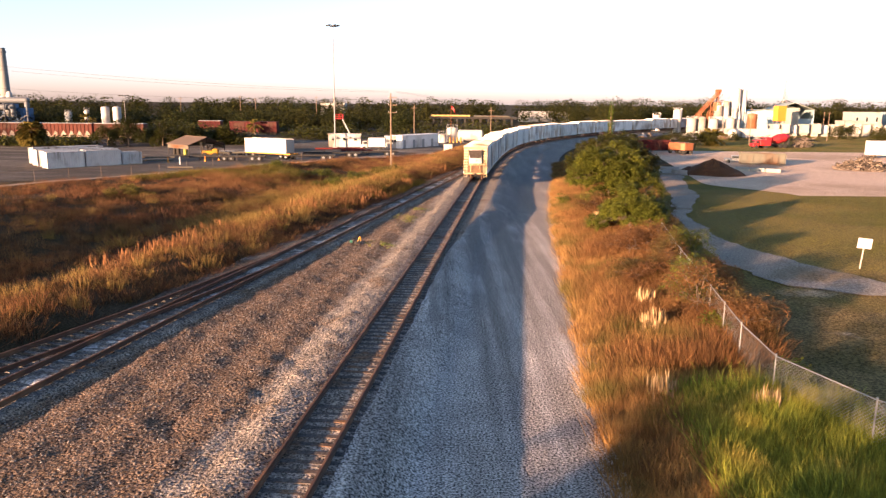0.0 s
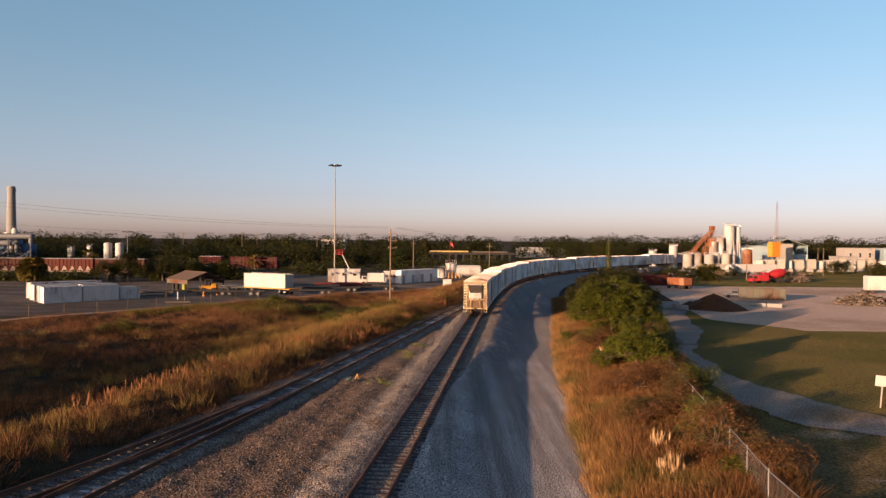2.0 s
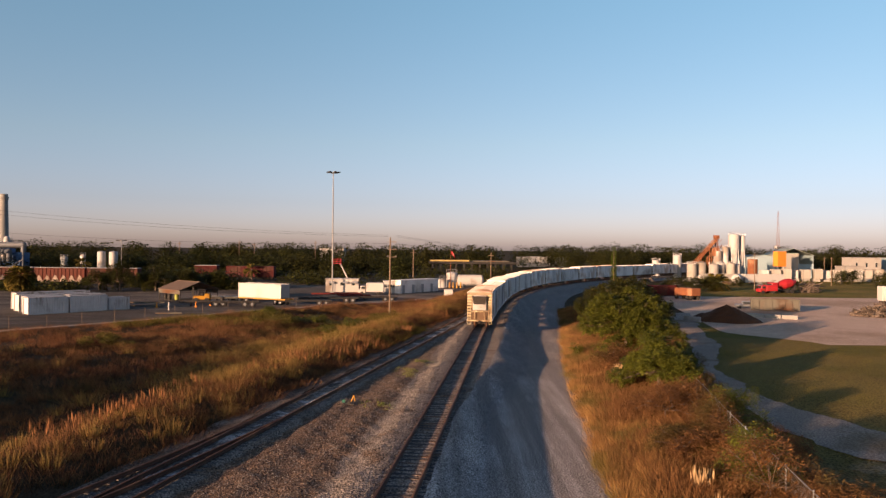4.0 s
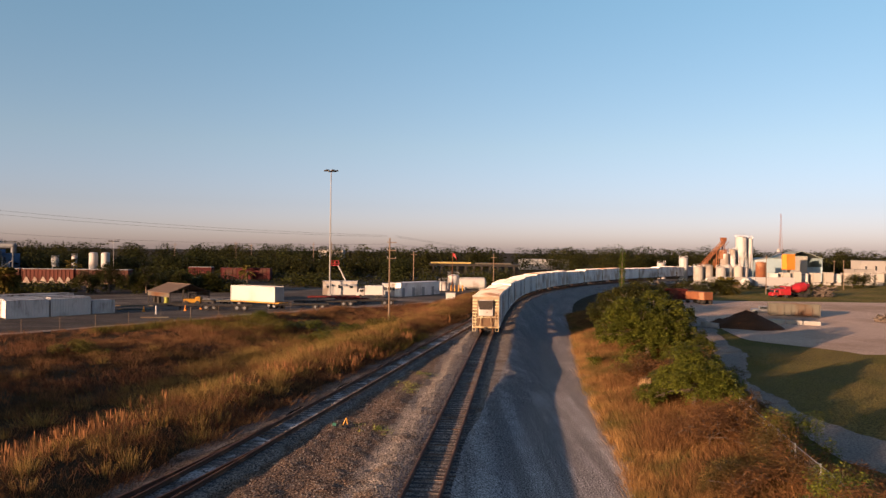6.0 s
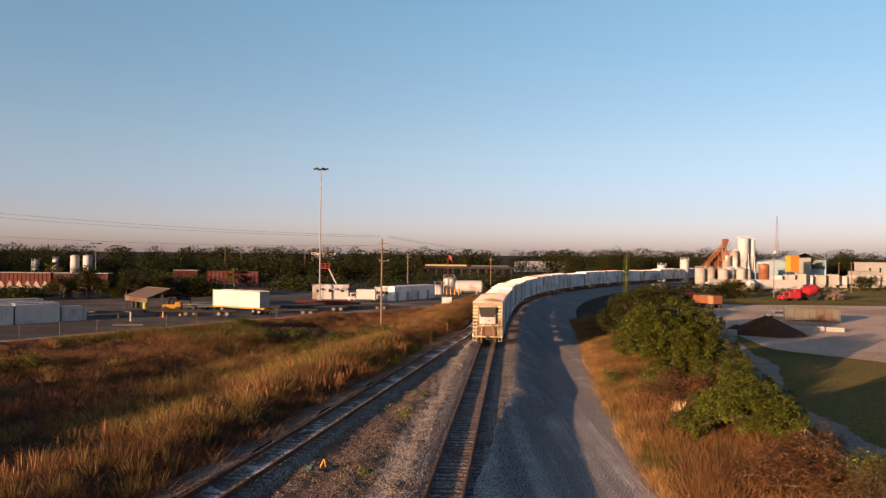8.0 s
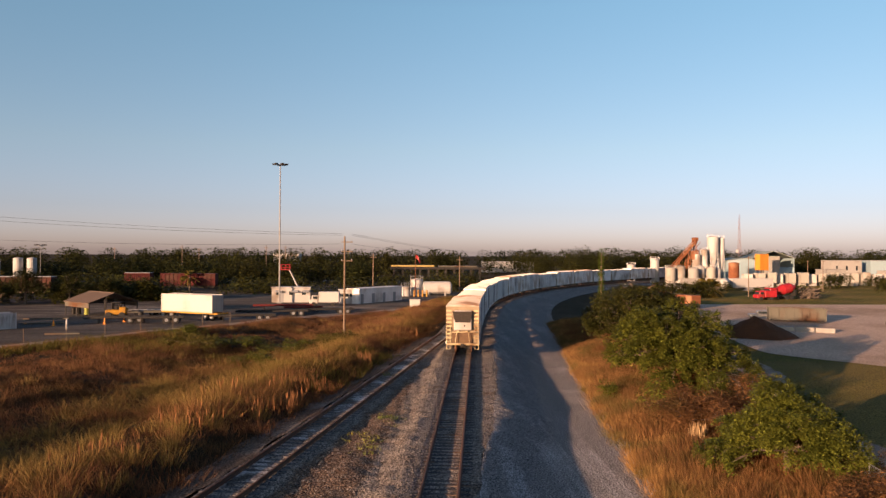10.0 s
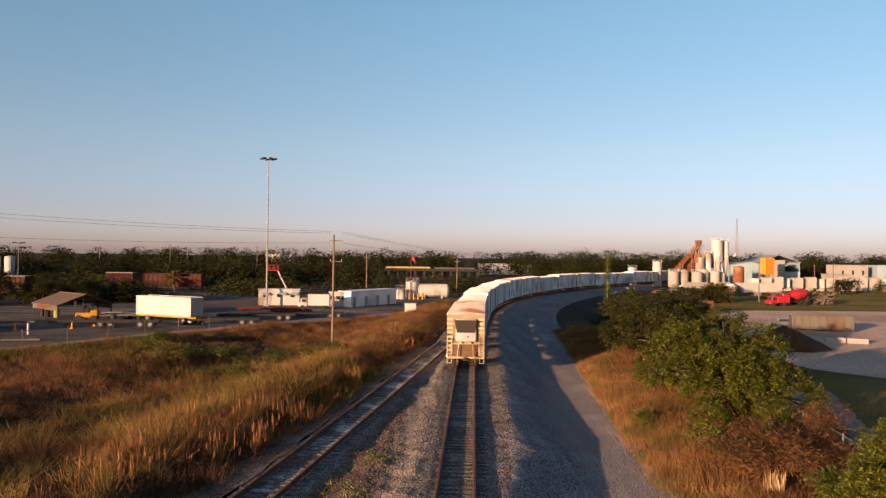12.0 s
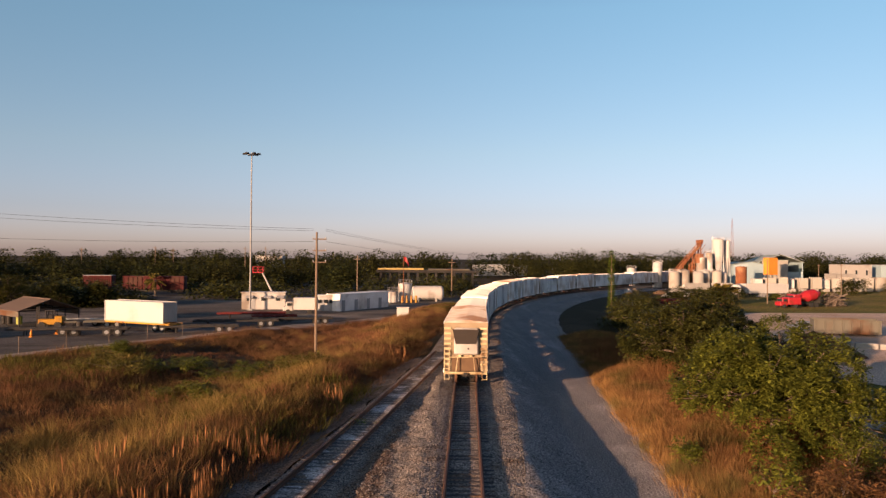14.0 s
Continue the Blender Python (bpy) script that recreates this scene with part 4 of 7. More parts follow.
def sprig_leaves(centres, dirs, size, rng, per=7, wide=0.2):
    """Drooping compound leaves: leaflets in two rows along a bent stem."""
    out = []
    n = len(centres)
    up = np.array([0, 0, 1.0])
    side = np.cross(dirs, up)
    side /= np.linalg.norm(side, axis=1, keepdims=True) + 1e-6
    for k in range(per):
        t = (k + 0.5) / per
        sg = 1 if k % 2 else -1
        L = size * rng.uniform(0.8, 1.2, n)[:, None]
        p = centres + dirs * L * (t * 1.6) - up * (L * 0.55 * t * t)
        o = side * sg + dirs * 0.5 + rng.normal(0, 0.25, (n, 3)) - up * 0.25
        o /= np.linalg.norm(o, axis=1, keepdims=True)
        wv = np.cross(o, up + rng.normal(0, 0.3, (n, 3)))
        wv /= np.linalg.norm(wv, axis=1, keepdims=True) + 1e-6
        l, w = L * 0.85 * (1.1 - 0.5 * abs(t - 0.5)), L * wide
        out.append(np.stack([p, p + o * l * 0.5 + wv * w, p + o * l, p + o * l * 0.5 - wv * w], 1))
    return np.concatenate(out)


def crown_pts(lobes, n, rng, shell=0.55):
    """Points in and on uneven lobes (x, y, z, rx, ry, rz) with outward directions."""
    vol = np.array([l[3] * l[4] * l[5] for l in lobes]) ** 0.67
    idx = rng.choice(len(lobes), n, p=vol / vol.sum())
    l = np.array(lobes)[idx]
    d = rng.normal(0, 1, (n, 3))
    d[:, 2] = d[:, 2] * 0.9 + 0.15
    d /= np.linalg.norm(d, axis=1, keepdims=True)
    bumpy = 1 + 0.16 * np.sin(d[:, 0] * 7 + idx) * np.sin(d[:, 1] * 6 + idx * 2) + 0.12 * np.sin(d[:, 2] * 9 + idx)
    r = (shell + (1 - shell) * rng.uniform(0, 1, n) ** 0.5) * bumpy
    c = l[:, :3] + d * l[:, 3:6] * r[:, None]
    dd = d + rng.normal(0, 0.35, (n, 3))
    return c, dd / np.linalg.norm(dd, axis=1, keepdims=True)


def tree(name, x, y, lobes, n, size, material, label, seed, trunk_r=0.13, category="tree", per=7, near=False):
    rng = np.random.default_rng(seed)
    z0 = float(land_z(x, y))
    root = thing(name, pose(x, y, z0), label, category)
    bm = bmesh.new()
    top = Vector((0.0, 0.0, max(l[2] for l in lobes) * 0.45))
    rod(bm, (0, 0, -0.3), top, trunk_r * 1.3, trunk_r * 0.8, 9)
    part("trunk", bm, M_bark, root)
    bm = bmesh.new()
    for l in lobes:
        mid = top.lerp(Vector(l[:3]), 0.5) + Vector(rng.normal(0, 0.15, 3))
        rod(bm, top * 0.85, mid, trunk_r * 0.6, trunk_r * 0.4, 6)
        rod(bm, mid, l[:3], trunk_r * 0.4, trunk_r * 0.12, 6)
        for k in range(4):
            e = Vector(l[:3]) + Vector([float(rng.uniform(-0.7, 0.7)) * l[3 + i] for i in range(3)])
            rod(bm, mid.lerp(Vector(l[:3]), 0.4), e, trunk_r * 0.22, trunk_r * 0.06, 5)
    part("limb", bm, M_bark, root)
    if near:                                               # leaf rosettes at the twig ends, with gaps between
        k = 15
        c0, d0 = crown_pts(lobes, n // k, rng, 0.75)
        c0, d0 = np.repeat(c0, k, 0), np.repeat(d0, k, 0)
        d = d0 * 0.7 + rng.normal(0, 0.6, c0.shape) + np.array([0, 0, 0.25])
        d /= np.linalg.norm(d, axis=1, keepdims=True)
        c = c0 + d * size * 0.3
        if material is M_brush:
            c, d = crown_pts(lobes, n, rng, 0.35)
    else:
        c, d = crown_pts(lobes, n, rng, 0.35)
        per, size = 4, size * 1.15
    cr = soup("crown", sprig_leaves(c, d, size * (1.5 if material is M_brush else 1.0), rng, per, 0.075 if material is M_brush else 0.16), 4, material, "", "")
    cr.parent = root
    return root


def auto_lobes(rx, ry, h, k, seed, low=0.3):
    """Lobes strewn through an uneven dome that comes down to the ground."""
    r = random.Random(seed)
    out = []
    for i in range(k):
        a = i * 2.4 + r.uniform(-0.5, 0.5)
        q = min(0.99, math.sqrt((i + 0.3) / k) * r.uniform(0.75, 1.15))
        f = r.uniform(0.12, 0.25)
        z = h * (0.1 + low * 0.2 + 0.8 * math.sqrt(1 - q * q) * r.uniform(0.55, 1.05))
        out.append((rx * q * 0.9 * math.cos(a), ry * q * 0.9 * math.sin(a), z, rx * f, ry * f, h * f * 0.62))
    return out


tree("pepper_tree", 16.2, 64.5, auto_lobes(3.2, 3.4, 4.5, 34, 1, 0.2), 9000, 0.2, M_leafy, "bushy yellow-green tree beside the fence", 21, near=True)
tree("pepper_tree", 19.2, 86.5, auto_lobes(5.4, 5.7, 6.4, 46, 2, 0.22), 12000, 0.29, M_leaf, "broad spreading green tree on the bank", 22, 0.18, near=True)
tree("pepper_tree", 23.5, 106.0, auto_lobes(6.2, 8.4, 7.2, 44, 3, 0.25), 9000, 0.33, M_leafd, "broad dark green tree behind the bank", 23, 0.2, near=True)
tree("pepper_tree", 29.0, 122.0, auto_lobes(5.2, 7.4, 5.4, 28, 4, 0.25), 2600, 0.5, M_leafd, "dark green shrubby tree beside the curve", 24, 0.16)
tree("shrub", 33.0, 146.0, auto_lobes(5.2, 9.4, 4.4, 28, 5, 0.25), 2200, 0.5, M_leafd, "dark green shrub near the railway curve", 25, 0.1, "shrub")
tree("pepper_tree", 26.5, 114.0, auto_lobes(5.0, 6.0, 5.6, 24, 14, 0.2), 2600, 0.42, M_leafd, "dark green tree in the thicket by the lot", 94, 0.14)
tree("shrub", 36.5, 160.0, auto_lobes(4.0, 7.0, 4.0, 18, 15, 0.2), 1500, 0.45, M_leafd, "dark thicket near the railway curve", 95, 0.08, "shrub")
tree("shrub", 41.0, 172.0, auto_lobes(4.5, 6.0, 4.6, 18, 16, 0.2), 1500, 0.45, M_leafd, "dark thicket near the railway curve", 96, 0.08, "shrub")
tree("shrub", 14.0, 55.5, auto_lobes(2.2, 2.6, 2.2, 12, 6, 0.3), 1900, 0.17, M_brush, "dry brown brush tangled by the fence", 26, 0.05, "shrub")
tree("shrub", 15.5, 73.5, auto_lobes(2.6, 3.2, 2.6, 12, 7, 0.3), 2200, 0.18, M_brush, "dry brown brush below the tree", 27, 0.05, "shrub")
tree("shrub", 12.6, 48.0, auto_lobes(1.8, 2.4, 1.5, 11, 8, 0.3), 1300, 0.16, M_brush, "brown weeds on the bank", 28, 0.04, "shrub")
tree("shrub", 14.6, 43.0, auto_lobes(1.7, 2.4, 1.4, 11, 9, 0.3), 900, 0.24, M_leaf, "low green creeper by the fence", 29, 0.04, "shrub")

for k in range(19):
    fy = 37.5 + 2.7 * k
    fx = 13.7 + (fy - 33.7) * 0.148 + (0.9 if k % 3 == 0 else -0.9)
    tree("shrub", fx, fy, auto_lobes(1.7 + 0.3 * math.sin(k * 2.3), 2.0, 2.5 + 0.6 * math.sin(k * 1.3), 16, 150 + k, 0.2), 1300, 0.15, M_leafy if k in (2, 6, 11, 16) else M_brush, "dry brown brush grown through the fence" if k not in (2, 6, 11, 16) else "green bush grown through the fence", 150 + k, 0.03, "shrub")

for k, (sx_, sy_, rx_, ry_, h_, mt_) in enumerate(((-24, 112, 3.6, 3.0, 1.5, M_olive), (-18.5, 114, 4.0, 3.2, 1.6, M_leaf), (-12.5, 113, 3.4, 2.6, 1.5, M_leaf), (-7.5, 110, 2.4, 2.2, 1.4, M_olive), (-27, 122, 2.6, 2.4, 1.4, M_leaf), (-15, 104, 2.6, 2.0, 1.1, M_leaf), (-36, 88, 2.8, 2.4, 1.2, M_olive))):
    tree("shrub", sx_, sy_, auto_lobes(rx_, ry_, h_, 6, 60 + k, 0.25), 700, 0.26, mt_, "low dark green shrub in the dry field", 60 + k, 0.03, "shrub")
for k, (sx_, sy_, h_) in enumerate(((14.4, 77.5, 1.9), (13.6, 84.0, 1.3), (15.8, 51.0, 1.4), (17.5, 58.5, 1.6), (13.8, 37.6, 1.2), (14.6, 31.2, 1.0), (16.8, 26.2, 1.0))):
    tree("sapling", sx_, sy_, auto_lobes(0.6 + 0.2 * h_, 0.7 + 0.2 * h_, h_, 4, 80 + k, 0.3), 190, 0.24, M_leafy, "small bright green sapling in the brush", 80 + k, 0.02, "sapling")


def woods(name, spots, material, label, seed, leaves=110, size=0.9):
    """A far stand of trees: crowns of many clumps with gaps."""
    rng = np.random.default_rng(seed)
    C, D, SZ = [], [], []
    for (x, y, h, r) in spots:
        k = int(rng.integers(5, 9))
        lob = []
        for i in range(k):
            a, q = rng.uniform(0, 6.28), rng.uniform(0, 0.75) * r
            lob.append((x + q * math.cos(a), y + q * math.sin(a), h * rng.uniform(0.2, 0.8) - 1.3, r * 0.6, r * 0.6, h * 0.24))
        c, d = crown_pts(lob, leaves, rng, 0.78)
        C.append(c)
        D.append(d)
    return soup(name, sprig_leaves(np.concatenate(C), np.concatenate(D), size, rng, 1, 0.5), 4, material, label, "woods")


def stand(n, x0, x1, y0, y1, h0, h1, seed, wide=1.0):
    r = random.Random(seed)
    return [(r.uniform(x0, x1), r.uniform(y0, y1), r.uniform(h0, h1), wide * r.uniform(3.5, 6.5)) for _ in range(n)]


woods("far_woods", stand(340, -420, 480, 400, 520, 11.6, 13.8, 31, 1.25), M_wood, "dark green belt of far trees along the horizon", 31, 560, 1.05)
woods("yard_woods", stand(130, -165, -14, 262, 330, 6.4, 9.4, 32), M_wood, "dense dark trees behind the truck yard", 32, 900, 0.62)
woods("yard_scrub", [q for q in stand(85, -140, 24, 218, 255, 2.5, 5.2, 33) if not (-72 < q[0] < -50 and q[1] < 244) and not (q[0] > -8 and q[1] < 238)] + stand(34, -155, -90, 184, 193, 1.2, 2.4, 35) + stand(30, -84, -52, 197, 208, 2.6, 4.4, 38) + stand(12, -8, 24, 268, 280, 3.0, 5.6, 37), M_leafd, "low green scrub along the yard's far side", 33, 330, 0.6)
woods("plant_woods", stand(80, 60, 320, 350, 410, 10.5, 15.0, 34), M_wood, "trees behind the concrete plant", 34, 800, 0.7)
# out-of-view trees, added for the shadows they throw on field and lawn
woods("hedge_trees", [(-84, 37, 11.5, 5), (-78, 33, 11, 5), (-72, 28, 10.5, 5), (-66, 24, 10, 4.5), (-60, 20, 8.5, 4), (-24, -14, 11.0, 2.0), (-16, -22, 11.0, 1.6), (-30, -12, 10.0, 2.2)], M_wood, "unseen dark trees added to shade the field and lawn", 36, 1500, 0.8)

# ---- small builders used in both yards ----
Z0 = -1.27


def wheel(bm, x, y, z, r, w, axis='X'):
    d = Vector((w / 2, 0, 0)) if axis == 'X' else Vector((0, w / 2, 0))
    rod(bm, Vector((x, y, z)) - d, Vector((x, y, z)) + d, r, n=14)


def container(name, m, l, label, material=M_white, h=2.6, w=2.44, group="", deep=0.04):
    """A corrugated shipping container along local x."""
    root = thing(name, m, label, "container", group)
    bm = bmesh.new()
    k = int(l / 0.4)
    st = (l - 0.24) / k
    line_ = []
    for i in range(k):
        for u, o in ((0.0, 0.07), (0.3, 0.07), (0.5, 0.07 - deep), (0.8, 0.07 - deep)):
            line_.append((-l / 2 + 0.12 + (i + u) * st, -w / 2 + o))
    line_.append((l / 2 - 0.12, -w / 2 + 0.07))
    ring = line_ + [(x, -y) for x, y in reversed(line_)]
    lo, hi = ([bm.verts.new((x, y, z)) for x, y in ring] for z in (0.1, h - 0.06))
    for i in range(len(ring)):
        i2 = (i + 1) % len(ring)
        bm.faces.new((lo[i], lo[i2], hi[i2], hi[i]))
    bm.faces.new(hi)
    bm.faces.new(lo[::-1])
    part("wall_panel", bm, material, root)
    for x in (-l / 2, l / 2 - 0.16):
        for y in (-w / 2, w / 2 - 0.16):
            bm = bmesh.new()
            bx(bm, x, x + 0.16, y, y + 0.16, 0, h)
            part("corner_post", bm, material, root)
    for s in (-1, 1):
        for z0, z1 in ((0.0, 0.14), (h - 0.1, h + 0.004)):
            bm = bmesh.new()
            bx(bm, -l / 2 + 0.16, l / 2 - 0.16, s * (w / 2 - 0.06) - 0.06, s * (w / 2 - 0.06) + 0.06, z0, z1)
            part("side_rail", bm, material, root)
    for s in (-1, 1):
        bm = bmesh.new()
        bx(bm, l / 2 - 0.06, l / 2 - 0.02, min(0.02 * s, s * (w / 2 - 0.18)), max(0.02 * s, s * (w / 2 - 0.18)), 0.12, h - 0.12)
        d = part("door", bm, material, root)
        bm = bmesh.new()
        for y in (0.3, 0.8):
            rod(bm, (l / 2, s * y, 0.15), (l / 2, s * y, h - 0.15), 0.025, n=6)
        part("lock_rod", bm, M_galv, d)
    return root


def chassis(name, m, l, label, material, deck=1.1, axles=2, group=""):
    """A low skeletal or flatbed trailer along local x, wheels at +x."""
    root = thing(name, m, label, "trailer", group)
    bm = bmesh.new()
    for s in (-0.5, 0.5):
        bx(bm, -l / 2, l / 2, s - 0.09, s + 0.09, deck - 0.3, deck)
    for i in range(7):
        x = -l / 2 + 0.1 + i * (l - 0.4) / 6
        bx(bm, x, x + 0.2, -1.2, 1.2, deck - 0.2, deck - 0.02)
    for s in (-1.2, 1.2):
        bx(bm, -l / 2, l / 2, s - 0.05, s + 0.05, deck - 0.2, deck)
    part("frame", bm, material, root)
    for a in range(axles):
        for s in (-1, 1):
            bm = bmesh.new()
            wheel(bm, l / 2 - 1.2 - a * 1.3, s * 0.95, 0.5, 0.5, 0.5, 'Y')
            w_ = part("tyre", bm, M_tyre, root)
            bm = bmesh.new()
            wheel(bm, l / 2 - 1.2 - a * 1.3, s * 1.22, 0.5, 0.26, 0.06, 'Y')
            part("rim", bm, M_galv, w_)
    for s in (-0.6, 0.6):
        bm = bmesh.new()
        rod(bm, (-l / 2 + 2, s, 0), (-l / 2 + 2, s, deck - 0.3), 0.08)
        part("landing_leg", bm, M_dark, root)
    return root


def tank(name, x, y, z0, r, h, material, label, dome=0.25, legs=0.0, category="tank", group="", ladder=False, n=20, rail=True):
    """An upright cylindrical tank with a domed or coned top; on legs with a hopper below when legs > 0."""
    root = thing(name, pose(x, y, z0), label, category, group)
    bm = bmesh.new()
    rod(bm, (0, 0, legs), (0, 0, h - dome), r, n=n)
    rod(bm, (0, 0, h - dome), (0, 0, h), r, r * 0.25, n=n)
    for k in range(1, 5):
        z = legs + (h - dome - legs) * k / 5
        rod(bm, (0, 0, z - 0.04), (0, 0, z + 0.04), r * 1.015, n=n)
    part("shell", bm, material, root)
    if legs:
        bm = bmesh.new()
        rod(bm, (0, 0, legs * 0.45), (0, 0, legs), r * 0.2, r * 0.98, n=n)
        part("hopper", bm, material, root)
        for a in range(4):
            bm = bmesh.new()
            c, s = math.cos(a * 1.571 + 0.785) * r * 0.92, math.sin(a * 1.571 + 0.785) * r * 0.92
            rod(bm, (c, s, 0), (c, s, legs + 0.5), 0.13, n=6)
            part("leg", bm, M_galv, root)
    if rail:
        bm = bmesh.new()
        for a in range(14):
            c, s, c2, s2 = math.cos(a * 0.449) * r, math.sin(a * 0.449) * r, math.cos((a + 1) * 0.449) * r, math.sin((a + 1) * 0.449) * r
            rod(bm, (c, s, h - dome), (c, s, h - dome + 1.0), 0.03, n=5)
            rod(bm, (c, s, h - dome + 1.0), (c2, s2, h - dome + 1.0), 0.03, n=5)
        part("top_railing", bm, M_galv, root)
    if ladder:
        bm = bmesh.new()
        for dx in (-0.25, 0.25):
            rod(bm, (dx, -r - 0.15, 0), (dx, -r - 0.15, h), 0.035, n=5)
        for z in np.arange(0.3, h, 0.5):
            rod(bm, (-0.25, -r - 0.15, z), (0.25, -r - 0.15, z), 0.025, n=5)
        part("ladder", bm, M_galv, root)
    return root


def shed_house(name, m, w, d, h, rise, wall_m, roof_m, label, windows=0, doors=0, category="building", open_gable=False, flat=False):
    """A simple building: w along x, d along y; ridge along y when gabled (gable faces -y)."""
    root = thing(name, m, label, category)
    bm = bmesh.new()
    t = 0.2
    if open_gable:
        bx(bm, -w / 2, w / 2, -d / 2, -d / 2 + t, 0, h * 0.62)
    else:
        bx(bm, -w / 2, w / 2, -d / 2, -d / 2 + t, 0, h)
    bx(bm, -w / 2, w / 2, d / 2 - t, d / 2, 0, h)
    bx(bm, -w / 2, -w / 2 + t, -d / 2 + t, d / 2 - t, 0, h)
    bx(bm, w / 2 - t, w / 2, -d / 2 + t, d / 2 - t, 0, h)
    if not flat and not open_gable:
        for y in (-d / 2, d / 2 - t):
            v = [bm.verts.new(p) for p in ((-w / 2, y, h), (w / 2, y, h), (0, y, h + rise), (-w / 2, y + t, h), (w / 2, y + t, h), (0, y + t, h + rise))]
            for f in ((0, 1, 2), (5, 4, 3), (0, 3, 4, 1), (1, 4, 5, 2), (2, 5, 3, 0)):
                bm.faces.new([v[i] for i in f])
    part("wall", bm, wall_m, root)
    bm = bmesh.new()
    if flat:
        bx(bm, -w / 2 - 0.15, w / 2 + 0.15, -d / 2 - 0.15, d / 2 + 0.15, h, h + 0.25, bevel=0.04)
    else:
        for s in (-1, 1):
            L = math.hypot(w / 2 + 0.4, rise * (1 + 0.8 / w))
            bx(bm, -L / 2, L / 2, -d / 2 - 0.4, d / 2 + 0.4, 0, 0.12, Matrix.Translation((s * (w / 4 + 0.2), 0, h + rise / 2 - 0.05)) @ Matrix.Rotation(s * math.atan2(rise, w / 2), 4, 'Y'))
    part("roof", bm, roof_m, root)
    for i in range(windows):
        x = -w / 2 + (i + 0.5) * w / windows
        bm = bmesh.new()
        bx(bm, x - 0.5, x + 0.5, -d / 2 - 0.03, -d / 2 + 0.02, h * 0.5, h * 0.8)
        wd = part("window", bm, M_white, root)
        bm = bmesh.new()
        bx(bm, x - 0.42, x + 0.42, -d / 2 - 0.05, -d / 2 - 0.032, h * 0.53, h * 0.77)
        part("pane", bm, M_glass, wd)
    for i in range(doors):
        x = -w / 2 + (i + 0.25) * w / doors
        bm = bmesh.new()
        bx(bm, x - 0.5, x + 0.5, -d / 2 - 0.05, -d / 2 + 0.02, 0, 2.05)
        part("door", bm, M_grey, root)
    return root


# ---- left yard ----
row_d, row_n = Vector((math.cos(radians(48)), math.sin(radians(48)), 0)), Vector((-math.sin(radians(48)), math.cos(radians(48)), 0))
row_0 = Vector((-66.5, 125.5, Z0))
for along, off, l, h in ((3.1, 0, 6.06, 2.75), (9.4, 0, 6.06, 2.75), (14.6, 0.4, 3.6, 2.2), (4.0, 3.5, 6.06, 2.75), (10.6, 3.6, 6.06, 2.75), (7.0, 6.8, 12.2, 2.8), (8.0, 11.4, 12.2, 2.9)):
    at = row_0 + row_d * along + row_n * off
    container("shipping_container", Matrix.Translation(at) @ Matrix.Rotation(radians(48), 4, 'Z'), l, "stained grey-white shipping container standing on yard asphalt", M_contgrey, h, group="containers in the yard")
# open pole shed
shed = thing("pole_shed", pose(-52.9, 160.5, Z0, 0, 0, 47) @ Matrix.Diagonal((0.78, 0.85, 1.0, 1.0)), "open-sided pole shed with brown metal gable roof", "shed")
for sx in (-1, 1):
    bm = bmesh.new()
    bx(bm, -3.0, 3.0, -5.5, 5.5, 0, 0.1, Matrix.Translation((sx * 2.7, 0, 3.05)) @ Matrix.Rotation(sx * 0.27, 4, 'Y'))
    part("roof", bm, M_brownroof, shed)
    bm = bmesh.new()
    bx(bm, sx * 5.3 - 0.06, sx * 5.3 + 0.06, -5.3, 5.3, 1.5, 2.35)
    part("side_panel", bm, M_skip, shed, "pale grey cladding strip")
    for y in (-5.2, 0, 5.2):
        bm = bmesh.new()
        rod(bm, (sx * 5.2, y, 0), (sx * 5.2, y, 2.4), 0.11)
        part("post", bm, M_dark, shed)
for y in (-5.2, 0, 5.2):
    bm = bmesh.new()
    rod(bm, (-5.2, y, 2.35), (5.2, y, 2.35), 0.08)
    rod(bm, (0, y, 2.35), (0, y, 3.75), 0.06)
    part("truss", bm, M_dark, shed)
# forklift under the shed's edge
fork = thing("forklift", pose(-48.0, 154.5, Z0, 0, 0, 8) @ Matrix.Scale(1.0, 4), "yellow yard forklift truck with dark mast", "forklift")
bm = bmesh.new()
bx(bm, -1.6, 1.2, -0.75, 0.75, 0.55, 1.35, bevel=0.12)
bx(bm, 0.5, 1.6, -0.8, 0.8, 0.5, 1.75, bevel=0.15)
part("body", bm, M_yellow, fork)
bm = bmesh.new()
for x in (-0.6, 0.5):
    for y in (-0.6, 0.6):
        rod(bm, (x, y, 1.3), (x, y, 2.5), 0.09)
bx(bm, -0.75, 0.65, -0.72, 0.72, 2.42, 2.58, bevel=0.03)
bx(bm, -0.5, 0.3, -0.5, 0.5, 1.3, 2.0, bevel=0.1)
part("cab_guard", bm, M_dark, fork)
bm = bmesh.new()
for y in (-0.4, 0.4):
    bx(bm, -1.85, -1.7, y - 0.06, y + 0.06, 0.1, 3.0)
    bx(bm, -2.9, -1.75, y - 0.07, y + 0.07, 0.1, 0.18)
part("mast", bm, M_dark, fork)
for x in (-1.1, 0.95):
    for y in (-0.75, 0.75):
        bm = bmesh.new()
        wheel(bm, x, y, 0.48, 0.48, 0.35, 'Y')
        part("tyre", bm, M_tyre, fork)
